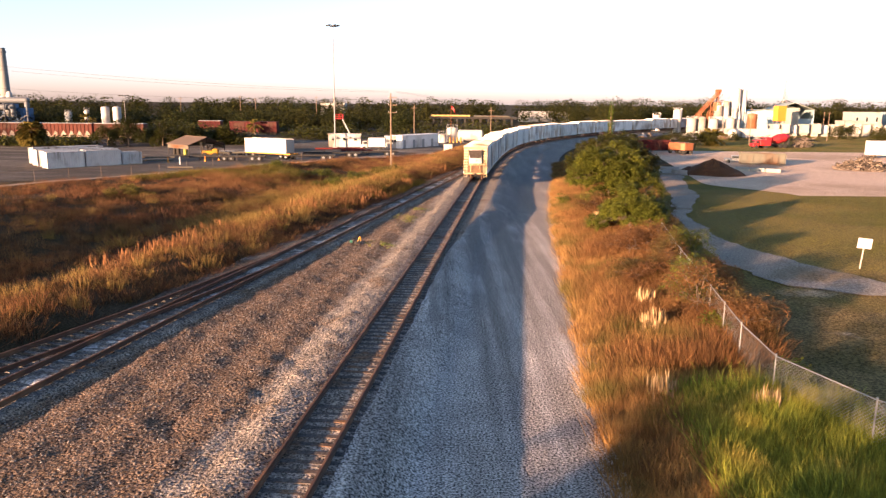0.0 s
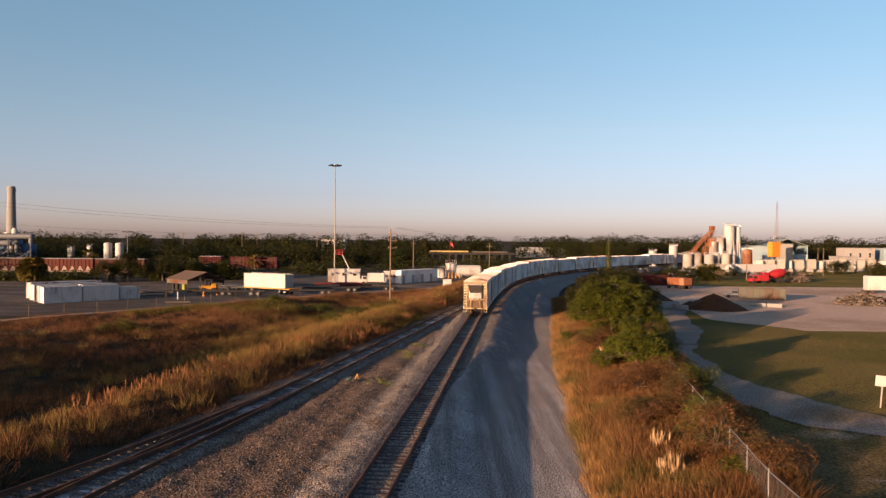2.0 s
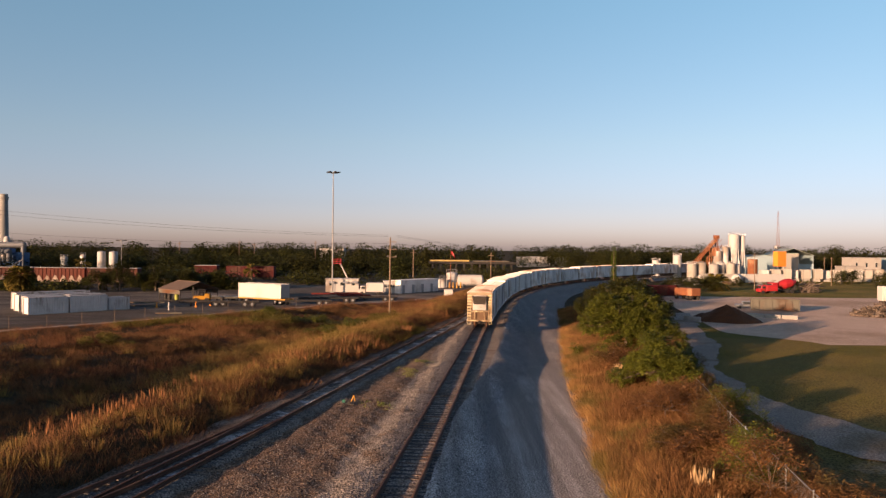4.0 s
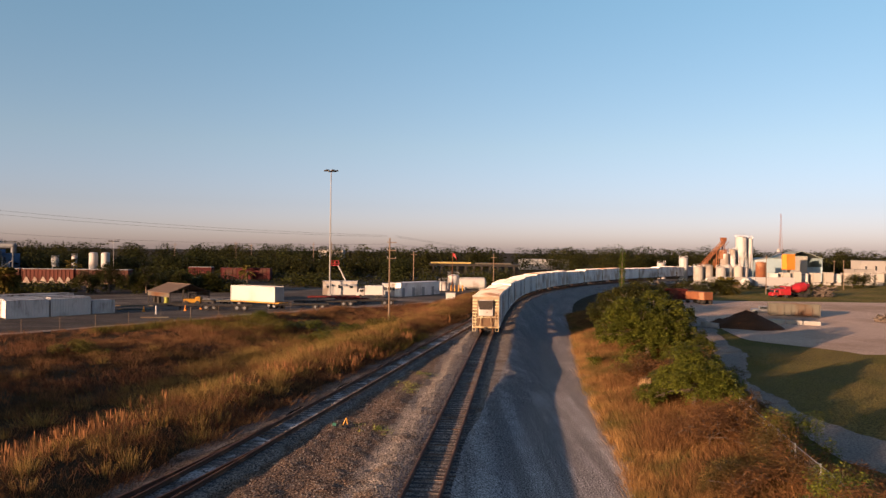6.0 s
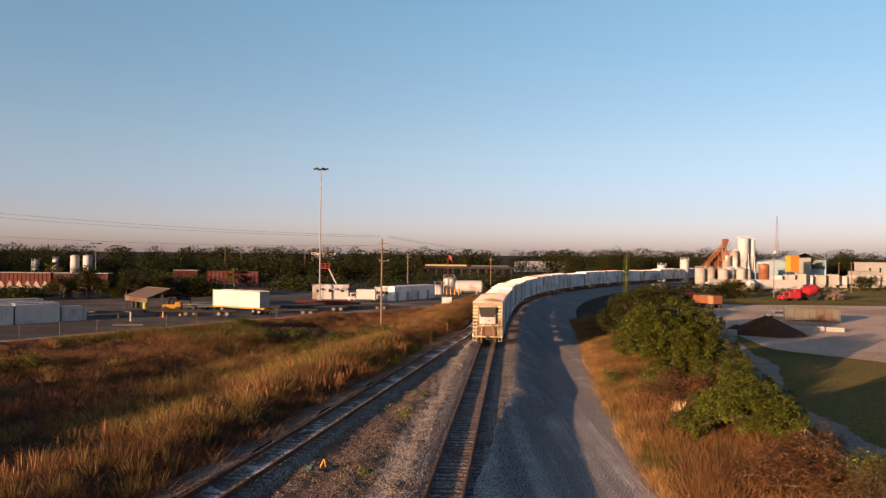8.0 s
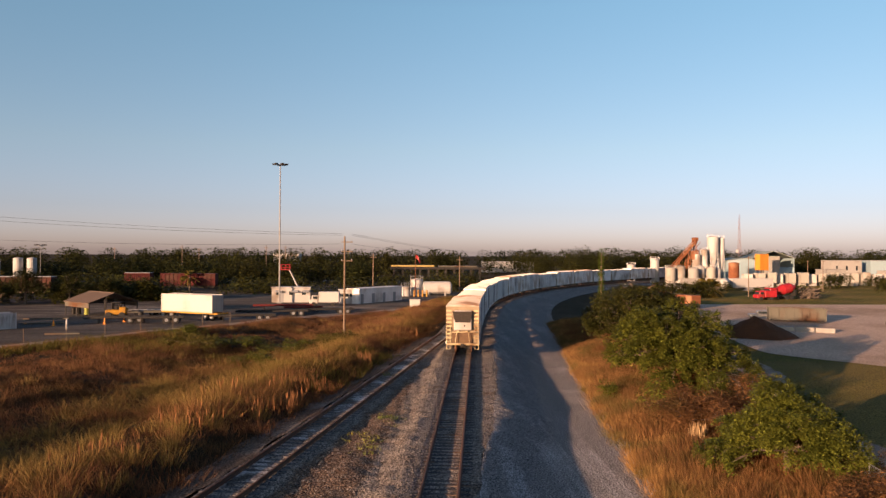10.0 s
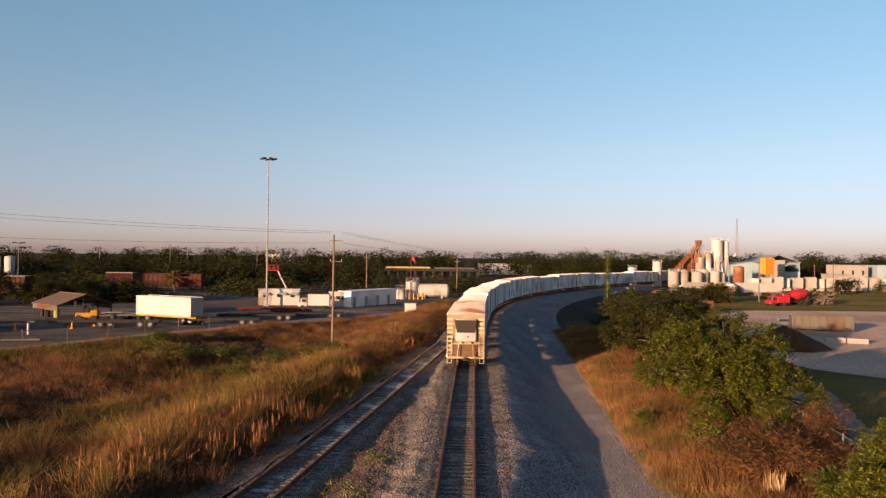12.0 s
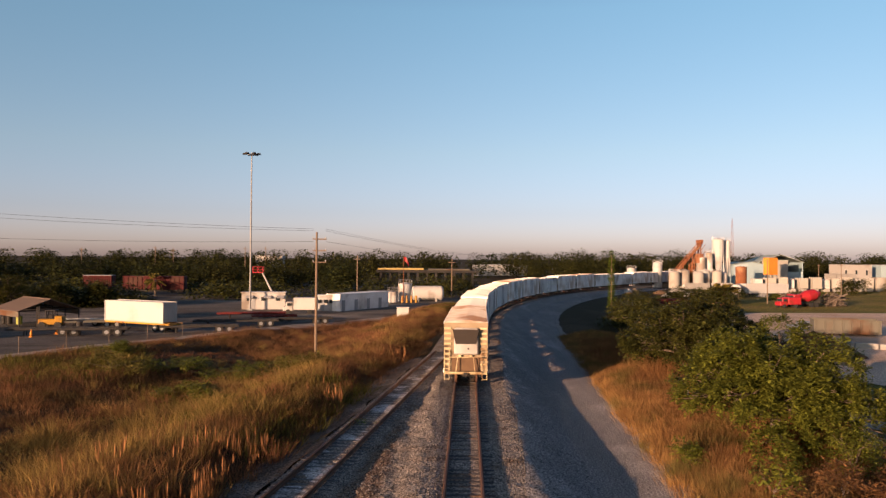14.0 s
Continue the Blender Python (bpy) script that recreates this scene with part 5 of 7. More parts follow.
# container on a yellow chassis
container("shipping_container", pose(-35.4, 152.6, Z0 + 1.2, 0, 0, -29), 11.0, "clean white container riding on a yellow chassis", M_bright, 2.8, group="containers in the yard", deep=0.006)
chassis("chassis_trailer", pose(-34.9, 152.3, Z0, 0, 0, -29), 11.9, "yellow skeletal chassis trailer under a white container", M_yellow, 1.2)
for x, y, a, l, mt, lb in ((-23.5, 158, 8, 12, M_dark, "empty dark flatbed trailer parked in the yard"), (-19.5, 167, 10, 7, M_dullred, "empty red flatbed trailer parked in the yard"), (-44.5, 145.5, 12, 9, M_dark, "low dark trailer by the yard fence"), (-46.0, 158.5, 6, 10, M_galv, "pale flatbed trailer beside the shed"), (-24.0, 172, 8, 11, M_dullred, "faded red chassis trailer in the yard"), (-26.5, 149.5, 10, 10, M_dark, "empty dark chassis trailer in the yard"), (-38.5, 145.5, 9, 8, M_dark, "low dark trailer before the white container"), (-15.5, 162, 12, 11, M_dark, "dark skeletal trailer at the yard edge"), (-43.0, 156.0, 10, 9, M_skip, "weathered flatbed trailer beside the shed")):
    chassis("flatbed_trailer", pose(x, y, Z0, 0, 0, a), l, lb, mt, 1.0, group="trailers in the yard")
# offices
for x, y, w, d, h, lb, wm in ((-25.9, 194, 8.2, 3.0, 3.1, "white office trailer with small awnings", M_white), (-7.6, 195.5, 16.0, 3.2, 3.0, "long pale grey storage building with ribbed doors", M_boxgrey), (-13.6, 190.2, 3.2, 2.6, 2.8, "small white storage cabin", M_white)):
    o = shed_house("office_trailer" if wm is M_white else "storage_building", pose(x, y, Z0, 0, 0, 6 if wm is M_white else 56), w, d, h, 0, wm, wm, lb, windows=3 if wm is M_white else 0, doors=1 if wm is M_white else 4, flat=True)
    if w == 8.2:
        for k in (-2.6, 0.8, 3.2):
            bm = bmesh.new()
            bx(bm, k - 0.7, k + 0.7, -0.9, 0, 0, 0.06, Matrix.Translation((0, -d / 2, h * 0.85)) @ Matrix.Rotation(0.5, 4, 'X'))
            part("awning", bm, M_grey, o, "small grey awning")


def box_van(name, m, label, body_m, cab_m, l=6.5, h=2.9):
    root = thing(name, m, label, "truck")
    bm = bmesh.new()
    bx(bm, -l / 2 + 1.9, l / 2, -1.15, 1.15, 0.75, h, bevel=0.06)
    part("cargo_box", bm, body_m, root)
    bm = bmesh.new()
    bx(bm, -l / 2, -l / 2 + 1.8, -1.0, 1.0, 0.5, 1.35, bevel=0.12)
    bx(bm, -l / 2 + 0.5, -l / 2 + 1.8, -0.98, 0.98, 1.3, 2.15, bevel=0.12)
    part("cab", bm, cab_m, root)
    bm = bmesh.new()
    bx(bm, -l / 2 + 0.47, -l / 2 + 0.6, -0.85, 0.85, 1.45, 2.0)
    bx(bm, -l / 2 + 0.75, -l / 2 + 1.6, -1.0, 1.0, 1.45, 1.95)
    part("windows", bm, M_glass, root)
    for x in (-l / 2 + 0.9, l / 2 - 1.3):
        for y in (-0.95, 0.95):
            bm = bmesh.new()
            wheel(bm, x, y, 0.42, 0.42, 0.3, 'Y')
            part("tyre", bm, M_tyre, root)
    return root


box_van("box_truck", pose(-17.4, 182.5, Z0, 0, 0, 0), "white box truck parked before the offices", M_white, M_white, 6.0)
# boom lift
lift = thing("boom_lift", pose(-24.5, 200, Z0), "orange boom lift raised above the offices", "boom lift")
bm = bmesh.new()
bx(bm, -1.2, 1.2, -1, 1, 0.5, 1.4, bevel=0.1)
part("base", bm, M_orange, lift)
bm = bmesh.new()
rod(bm, (0, 0, 1.3), (-2.8, -0.5, 7.0), 0.2, 0.14)
part("boom", bm, M_white, lift, "pale boom arm")
bm = bmesh.new()
bx(bm, -4.6, -2.6, -1.1, 0.1, 6.9, 7.05)
for x in (-4.6, -3.6, -2.6):
    for y in (-1.1, 0.1):
        rod(bm, (x, y, 7), (x, y, 8.1), 0.05, n=6)
for z in (7.5, 8.1):
    for y in (-1.1, 0.1):
        rod(bm, (-4.6, y, z), (-2.6, y, z), 0.05, n=6)
    for x in (-4.6, -2.6):
        rod(bm, (x, -1.1, z), (x, 0.1, z), 0.05, n=6)
part("basket", bm, M_red, lift, "red work basket")
for x in (-0.9, 0.9):
    for y in (-1, 1):
        bm = bmesh.new()
        wheel(bm, x, y, 0.45, 0.45, 0.3, 'Y')
        part("tyre", bm, M_tyre, lift)


def light_mast(x, y, h, label, arms=6, spread=1.3):
    root = thing("light_mast", pose(x, y, Z0), label, "light mast")
    bm = bmesh.new()
    rod(bm, (0, 0, 0), (0, 0, h), 0.19 * h / 30, 0.07 * h / 30 + 0.03, n=12)
    bx(bm, -0.5, 0.5, -0.5, 0.5, -0.1, 0.25)
    part("pole", bm, M_mast, root)
    bm = bmesh.new()
    rod(bm, (0, 0, h - 0.5), (0, 0, h - 0.35), spread * 0.55, n=16)
    part("ring", bm, M_mast, root)
    for a in range(arms):
        c, s = math.cos(a * 6.283 / arms), math.sin(a * 6.283 / arms)
        bm = bmesh.new()
        rod(bm, (c * 0.4, s * 0.4, h - 0.4), (c * spread, s * spread, h - 0.15), 0.05, n=6)
        bx(bm, -0.38, 0.38, -0.24, 0.24, -0.22, 0.1, Matrix.Translation((c * spread, s * spread, h - 0.2)) @ Matrix.Rotation(a * 6.283 / arms, 4, 'Z'), bevel=0.05)
        part("floodlight", bm, M_dark, root)
    return root


light_mast(-27.8, 190, 29.9, "tall galvanised high-mast floodlight pole")
light_mast(-106.8, 250, 13.0, "distant yard floodlight pole", 4, 1.4)
# utility pole
up = thing("utility_pole", pose(-8.65, 126, float(land_z(-8.65, 126))), "wooden utility pole with three crossarms", "utility pole")
bm = bmesh.new()
rod(bm, (0, 0, -0.5), (0, 0, 12.9), 0.16, 0.1, n=10)
part("pole", bm, M_pole, up)
for z in (12.2, 11.0, 9.8):
    bm = bmesh.new()
    bx(bm, -0.1, 1.0, -0.06, 0.06, z - 0.06, z + 0.06, Matrix.Rotation(0.2, 4, 'Z'))
    bx(bm, -0.4, 0.1, -0.06, 0.06, z - 0.05, z + 0.05, Matrix.Rotation(0.2, 4, 'Z'))
    a = part("crossarm", bm, M_pole, up)
    bm = bmesh.new()
    for x in (-0.35, 0.9):
        rod(bm, (x, 0.2 * x, z + 0.05), (x, 0.2 * x, z + 0.25), 0.05, n=6)
    part("insulator", bm, M_grey, a)


def wire(a, b, sag, label="thin sagging overhead power line"):
    cu = bpy.data.curves.new("power_line", 'CURVE')
    cu.dimensions = '3D'
    cu.bevel_depth, cu.bevel_resolution = 0.013, 0
    sp = cu.splines.new('POLY')
    sp.points.add(24)
    for i in range(25):
        t = i / 24
        p = Vector(a).lerp(Vector(b), t)
        sp.points[i].co = (p.x, p.y, p.z - 4 * sag * t * (1 - t), 1)
    cu.materials.append(M_dark)
    tagged(new("power_line", cu), label, "power line", "power lines")


for z, zz, sg in ((11.9, 18.0, 1.2), (11.7, 17.2, 1.2), (10.6, 13.8, 1.3)):
    wire((-9.0, 125.93, z), (-95, 118, zz), sg)
    wire((-7.75, 126.18, z), (70, 420, z + 1.5), 3.0)
# white cabinet beside the track
cab = thing("signal_cabinet", pose(0.8, 165.5, float(land_z(0.8, 165.5))), "white steel signal cabinet on the grass verge", "cabinet")
bm = bmesh.new()
bx(bm, -0.95, 0.95, -0.5, 0.5, 0.2, 1.6, bevel=0.03)
part("housing", bm, M_white, cab)
bm = bmesh.new()
bx(bm, -1.05, 1.05, -0.6, 0.6, 1.6, 1.7, bevel=0.02)
part("lid", bm, M_white, cab)
bm = bmesh.new()
bx(bm, -0.8, 0.8, -0.4, 0.4, -0.2, 0.2)
part("plinth", bm, M_conc, cab)
for x in (-0.48, 0.48):
    bm = bmesh.new()
    bx(bm, x - 0.42, x + 0.42, -0.53, -0.5, 0.3, 1.5)
    part("door", bm, M_white, cab)
# tanks and tents behind
tnk = thing("horizontal_tank", pose(7.2, 221, Z0), "white horizontal storage tank on saddles", "tank")
bm = bmesh.new()
rod(bm, (-3.2, 0, 1.9), (3.2, 0, 1.9), 1.7, n=20)
ball(bm, (-3.2, 0, 1.9), 1.7, 0.4)
ball(bm, (3.2, 0, 1.9), 1.7, 0.4)
part("shell", bm, M_white, tnk)
for x in (-2, 2):
    bm = bmesh.new()
    bx(bm, x - 0.2, x + 0.2, -1.3, 1.3, 0, 1.0)
    part("saddle", bm, M_conc, tnk)
tank("small_tank", -0.9, 217.5, Z0, 1.2, 2.6, M_white, "small white upright tank by the offices", 0.3, group="tanks by the offices")
tank("small_tank", 1.9, 221, Z0, 1.6, 4.4, M_white, "white upright tank by the offices", 0.4, group="tanks by the offices")
for k in range(4):
    bm = bmesh.new()
    rod(bm, (0, 0, 0), (0, 0, 1.6), 0.22, n=8)
    pst = thing("bollard", pose(1.2 + k * 1.05, 215.5, Z0), "yellow steel guard post before the tanks", "bollard", "guard posts")
    part("post", bm, M_yellow, pst)
fl = thing("flag_pole", pose(1.5, 217.5, Z0), "flagpole with a small red flag", "flagpole")
bm = bmesh.new()
rod(bm, (0, 0, 0), (0, 0, 10.6), 0.09, 0.05)
part("pole", bm, M_rust, fl)
bm = bmesh.new()
vs = [[bm.verts.new((0.1 + 1.1 * i / 6, 0.12 * math.sin(i * 1.2), 10.4 - 0.9 * j - 0.04 * i * i)) for j in (0, 1)] for i in range(7)]
for a, b in zip(vs, vs[1:]):
    bm.faces.new((a[0], b[0], b[1], a[1]))
part("flag", bm, M_red, fl, "red flag")
for x, y, h in ((-9.8, 232, 9.6), (-117, 330, 12), (-95, 345, 13), (-88, 345, 12), (-60, 345, 13), (-52, 345, 13), (14, 235, 9)):
    p = thing("utility_pole", pose(x, y, Z0), "plain distant utility pole", "utility pole", "far poles")
    bm = bmesh.new()
    rod(bm, (0, 0, 0), (0, 0, h + 1), 0.16, 0.11)
    part("pole", bm, M_pole, p)
    bm = bmesh.new()
    bx(bm, -0.9, 0.9, -0.06, 0.06, h, h + 0.14)
    part("crossarm", bm, M_pole, p)


def gondola(x, y, l, label, material, roof=False, a=0, sill=None):
    root = thing("freight_car", pose(x, y, Z0 + 0.6, 0, 0, a), label, "railway car", "far freight cars")
    bm = bmesh.new()
    bx(bm, -l / 2, l / 2, -1.5, 1.5, 1.0, 4.2)
    part("body", bm, material, root)
    for i in range(14):
        bm = bmesh.new()
        xx = -l / 2 + 0.1 + i * (l - 0.2) / 13
        bx(bm, xx - 0.07, xx + 0.07, -1.62, -1.5, 1.0, 4.2)
        part("rib", bm, material, root)
    bm = bmesh.new()
    bx(bm, -l / 2 - 0.05, l / 2 + 0.05, -1.66, 1.66, 4.2, 4.35)
    part("top_rail", bm, material, root)
    bm = bmesh.new()
    bx(bm, -l / 2 + 0.3, l / 2 - 0.3, -0.9, 0.9, 0.6, 1.0)
    part("underframe", bm, M_dark, root)
    for s in (-1, 1):
        for k in (-0.9, 0.9):
            for yy in (-0.75, 0.75):
                bm = bmesh.new()
                wheel(bm, s * (l / 2 - 2.2) + k, yy, 0.45, 0.45, 0.12, 'Y')
                part("wheel", bm, M_dark, root)
    if sill:
        for i in range(6):                                 # sloping hopper sheets
            bm = bmesh.new()
            xx = -l / 2 + 1.3 + i * (l - 2.6) / 5
            poly(bm, ((xx - 0.9, -1.66, 1.0), (xx + 0.9, -1.66, 1.0), (xx + 0.35, -1.66, 2.1), (xx - 0.1, -1.66, 2.5)))
            poly(bm, ((xx - 0.9, -1.62, 1.0), (xx - 0.1, -1.62, 2.5), (xx + 0.35, -1.62, 2.1), (xx + 0.9, -1.62, 1.0)))
            part("hopper_sheet", bm, sill, root)
        bm = bmesh.new()
        bx(bm, -l / 2, l / 2, -1.72, 1.6, 0.75, 1.0)
        part("sill", bm, sill, root)
    if roof:
        bm = bmesh.new()
        bx(bm, -l / 2, l / 2, -1.45, 1.45, 4.36, 4.5, bevel=0.04)
        part("hatch_cover", bm, M_grey, root)
    return root


gondola(-61.3, 240, 15.0, "dark red ribbed open freight car", M_maroon)
gondola(-75.5, 241, 7.0, "dark red freight car half hidden by trees", M_maroon, True)
for k, x in enumerate((-88.5, -102.5, -116.5, -130.5)):
    gondola(x, 205 - 0.05 * k, 13.2, "brown hopper car with pale lower sills", M_deckdark, True, 2, M_palesheet)
tank("storage_silo", -116.2, 256, Z0, 1.35, 9.1, M_clean, "white cylindrical silo beyond the trees", 0.3, group="pair of white silos", rail=False)
tank("storage_silo", -112.2, 256, Z0, 1.35, 9.1, M_clean, "white cylindrical silo beyond the trees", 0.3, group="pair of white silos", rail=False)
tank("valve_tower", -125.5, 262, Z0, 0.9, 8.0, M_white, "small white tank raised on legs", 0.6, legs=4.5)
# boiler plant
stk = thing("chimney_stack", pose(-158, 270, Z0), "tall pale tapered chimney stack with platform", "chimney")
bm = bmesh.new()
rod(bm, (0, 0, 0), (0, 0, 29), 1.95, 1.3, n=24)
rod(bm, (0, 0, 27.2), (0, 0, 28.0), 1.55, n=24)
part("shaft", bm, M_stack, stk)
bm = bmesh.new()
rod(bm, (0, 0, 12), (0, 0, 12.2), 3.0, n=20)
for a in range(16):
    c, s = math.cos(a * 0.3927) * 2.9, math.sin(a * 0.3927) * 2.9
    rod(bm, (c, s, 12.2), (c, s, 13.4), 0.05, n=5)
part("platform", bm, M_galv, stk)
plant = thing("boiler_plant", pose(-156, 264, Z0), "blue steel boiler plant with large grey ducts", "plant")
bm = bmesh.new()
bx(bm, -16, 7.5, 0, 6, 0, 8.2, bevel=0.1)
bx(bm, -14, 3.0, 0.5, 5, 8.2, 9.6, bevel=0.1)
part("casing", bm, M_blue, plant)
for z, r, x1, drop in ((10.9, 1.0, 9.6, 2.4), (8.5, 1.05, 4.6, 3.2)):
    bm = bmesh.new()
    rod(bm, (-18, -1.6, z), (x1, -1.6, z), r, n=16)
    ball(bm, (x1, -1.6, z), r)
    rod(bm, (x1, -1.6, z), (x1, -1.6, z - drop), r * 0.85, n=14)
    part("duct", bm, M_ductgrey, plant)
for x in (-10, -4, 2.5, 10.4):
    bm = bmesh.new()
    rod(bm, (x, -3.2, 0), (x, -3.2, 9.8), 0.3, n=6)
    rod(bm, (x, -3.2, 6.0), (x - 6.0, -3.2, 2.2), 0.22, n=6)
    part("support", bm, M_ductgrey, plant)
bm = bmesh.new()
rod(bm, (2.0, -0.4, 5.2), (2.0, -0.4, 6.9), 0.4, 1.1, n=14)
rod(bm, (2.0, -0.4, 6.9), (2.0, -0.4, 8.0), 1.1, 1.1, n=14)
part("separator", bm, M_clean, plant, "white separator vessel")
bm = bmesh.new()
rod(bm, (1.0, 3, 9.5), (1.0, 3, 13.0), 1.0, 1.0, n=14)
ball(bm, (1.0, 3, 13.0), 1.0)
part("surge_drum", bm, M_clean, plant, "white drum above the ducts")
tank("feed_tank", -132, 262, Z0, 1.2, 7.4, M_clean, "white vessel on legs beside the boiler plant", 0.7, legs=4)


def palm(x, y, h, r, n, label, seed):
    rng = np.random.default_rng(seed)
    root = thing("palm_tree", pose(x, y, Z0), label, "palm tree")
    bm = bmesh.new()
    rod(bm, (0, 0, -0.2), (0, 0, h), 0.28, 0.2, n=9)
    part("trunk", bm, M_bark, root)
    out = []
    for k in range(n):
        a, e = rng.uniform(0, 6.28), rng.uniform(-0.9, 1.2)
        d = np.array([math.cos(a) * math.cos(e), math.sin(a) * math.cos(e), math.sin(e)])
        sd = np.array([-math.sin(a), math.cos(a), 0])
        for q in range(7):
            t = 0.35 + 0.65 * q / 6
            p = np.array([0, 0, h]) + d * r * t - np.array([0, 0, 0.5 * r * t * t * 0.6])
            for s in (-1, 1):
                o = (sd * s * 0.6 + d * 0.6 - np.array([0, 0, 0.35])) * r * 0.42
                out.append([p, p + o * 0.5 + d * 0.24, p + o, p + o * 0.5 - d * 0.24])
    f = soup("frond", np.array(out), 4, M_palm, "", "")
    f.parent = root


palm(-94.5, 172, 4.4, 2.7, 240, "shaggy cabbage palm before the freight cars", 51)
palm(-60, 236, 4.2, 2.2, 26, "small palm in front of the freight car", 52)
palm(76, 215, 2.6, 3.2, 90, "bushy palm by the concrete plant", 53)
palm(-113, 236, 5.5, 2.4, 26, "palm among the yard trees", 54)


def link_fence(name, pts, h, spacing, label, cell=0.11, wire_w=0.006, steel=M_galv):
    """Chain-link fence: posts, top rail and woven wire between the given corners."""
    root = thing(name, Matrix(), label, "fence")
    for (xa, ya), (xb, yb) in zip(pts, pts[1:]):
        L = math.hypot(xb - xa, yb - ya)
        k = max(1, round(L / spacing))
        for i in range(k):
            p = [Vector((xa + (xb - xa) * t, ya + (yb - ya) * t, 0)) for t in (i / k, (i + 1) / k)]
            for q in p:
                q.z = float(land_z(q.x, q.y))
            bm = bmesh.new()
            rod(bm, p[0] - Vector((0, 0, 0.2)), p[0] + Vector((0, 0, h + 0.05)), 0.029, n=8)
            ball(bm, p[0] + Vector((0, 0, h + 0.06)), 0.045, n=4)
            part("post", bm, steel, root)
            bm = bmesh.new()
            rod(bm, p[0] + Vector((0, 0, h)), p[1] + Vector((0, 0, h)), 0.022, n=6)
            part("top_rail", bm, steel, root)
            d = (p[1] - p[0])
            l = d.length
            u = d.normalized()
            nrm = Vector((-u.y, u.x, 0)) * wire_w
            up_ = Vector((0, 0, 1))
            bm = bmesh.new()
            n = int((l + h) / cell)
            for j in range(n):
                for sg in (0, 1):
                    s0 = j * cell - h
                    a0, a1 = max(0, s0), min(l, s0 + h)
                    if a1 - a0 < 0.02:
                        continue
                    z0, z1 = a0 - s0, a1 - s0
                    if sg:
                        z0, z1 = h - z0, h - z1
                    A, B = p[0] + u * a0 + up_ * z0, p[0] + u * a1 + up_ * z1
                    w = (up_ + u * (1 if sg else -1)).normalized() * wire_w
                    poly(bm, (A - w, B - w, B + w, A + w))
            part("wire_mesh", bm, steel, root, "woven chain-link wire")
    q = Vector((*pts[-1], float(land_z(*pts[-1]))))
    bm = bmesh.new()
    rod(bm, q, q + Vector((0, 0, h + 0.05)), 0.035, n=8)
    part("post", bm, steel, root)
    return root


link_fence("chain_link_fence", [(22.8, 17.3), (14.6, 25.8), (13.1, 29.7), (13.4, 33.7), (15.9, 50.0), (19.8, 72.4), (24.0, 92.0)], 1.9, 3.0, "galvanised chain-link fence leaning along the bank", 0.13, 0.005)
link_fence("yard_fence", [(-78, 80), (-58.5, 99.5), (-44.5, 118.5), (-27, 143)], 1.7, 5.2, "low wire fence along the truck yard", 0.3, 0.004, M_pole)
for x, y in ((-51.5, 140.5), (-45.5, 143.5), (-44.0, 147.0)):
    c = thing("traffic_cone", pose(x, y, Z0 + 0.0), "orange traffic cone on yard asphalt", "traffic cone", "yard cones")
    bm = bmesh.new()
    bx(bm, -0.25, 0.25, -0.25, 0.25, 0, 0.06)
    rod(bm, (0, 0, 0.06), (0, 0, 0.95), 0.2, 0.05, n=10)
    part("body", bm, M_orange, c)
bm = bmesh.new()
rod(bm, (0, 0, 0), (0, 0, 1.4), 0.16, n=10)
wp = thing("bollard", pose(-55.5, 137.0, Z0), "white guard post in the truck yard", "bollard")
part("post", bm, M_white, wp)
for x, y, l, a in ((-57.7, 151.3, 6.6, 9), (-54.5, 143.6, 5.8, 8), (-45.1, 129.3, 4.2, 8)):
    kb = thing("parking_kerb", pose(x, y, Z0 + 0.02, 0, 0, a), "long pale concrete kerb on the yard asphalt", "kerb", "yard kerbs")
    bm = bmesh.new()
    bx(bm, -l / 2, l / 2, -0.15, 0.15, 0, 0.22, bevel=0.04)
    part("block", bm, M_skip, kb)
for x, y, mt, lb in ((-58.0, 161.5, M_dark, "dark steel drum beside the pole shed"), (-57.0, 161.0, M_dark, "dark steel drum beside the pole shed"), (-55.2, 160.2, M_lime, "faded yellow-green plastic bin by the shed"), (-43.4, 152.4, M_dark, "dark steel drum beside the pole shed")):
    dm = thing("drum", pose(x, y, Z0 + 0.02), lb, "drum", "drums in the yard")
    bm = bmesh.new()
    rod(bm, (0, 0, 0), (0, 0, 1.15), 0.42, n=14)
    for z in (0.02, 0.38, 0.76, 1.12):
        rod(bm, (0, 0, z), (0, 0, z + 0.04), 0.45, n=14)
    part("shell", bm, mt, dm)
for x, y in ((-47.6, 136.0), (-56.8, 138.5)):
    bm = bmesh.new()
    rod(bm, (0, 0, 0), (0, 0, 1.3), 0.14, n=10)
    ball(bm, (0, 0, 1.3), 0.14)
    wp = thing("bollard", pose(x, y, Z0), "white guard post in the truck yard", "bollard")
    part("post", bm, M_clean, wp)
mk = thing("marker_post", pose(19.6, 98.6, float(land_z(19.6, 98.6))), "short white marker post with an orange band on the bank", "marker post")
bm = bmesh.new()
rod(bm, (0, 0, -0.2), (0, 0, 1.25), 0.06, n=8)
part("post", bm, M_clean, mk)
bm = bmesh.new()
rod(bm, (0, 0, 0.98), (0, 0, 1.16), 0.07, n=8)
part("band", bm, M_orange, mk, "orange reflective band")
yb = thing("crate", pose(-71.5, 135.5, Z0, 0, 0, 48), "low yellow steel crate beside the containers", "crate")
bm = bmesh.new()
bx(bm, -0.9, 0.9, -0.6, 0.6, 0.1, 1.1, bevel=0.04)
part("box", bm, M_yellow, yb)
bm = bmesh.new()
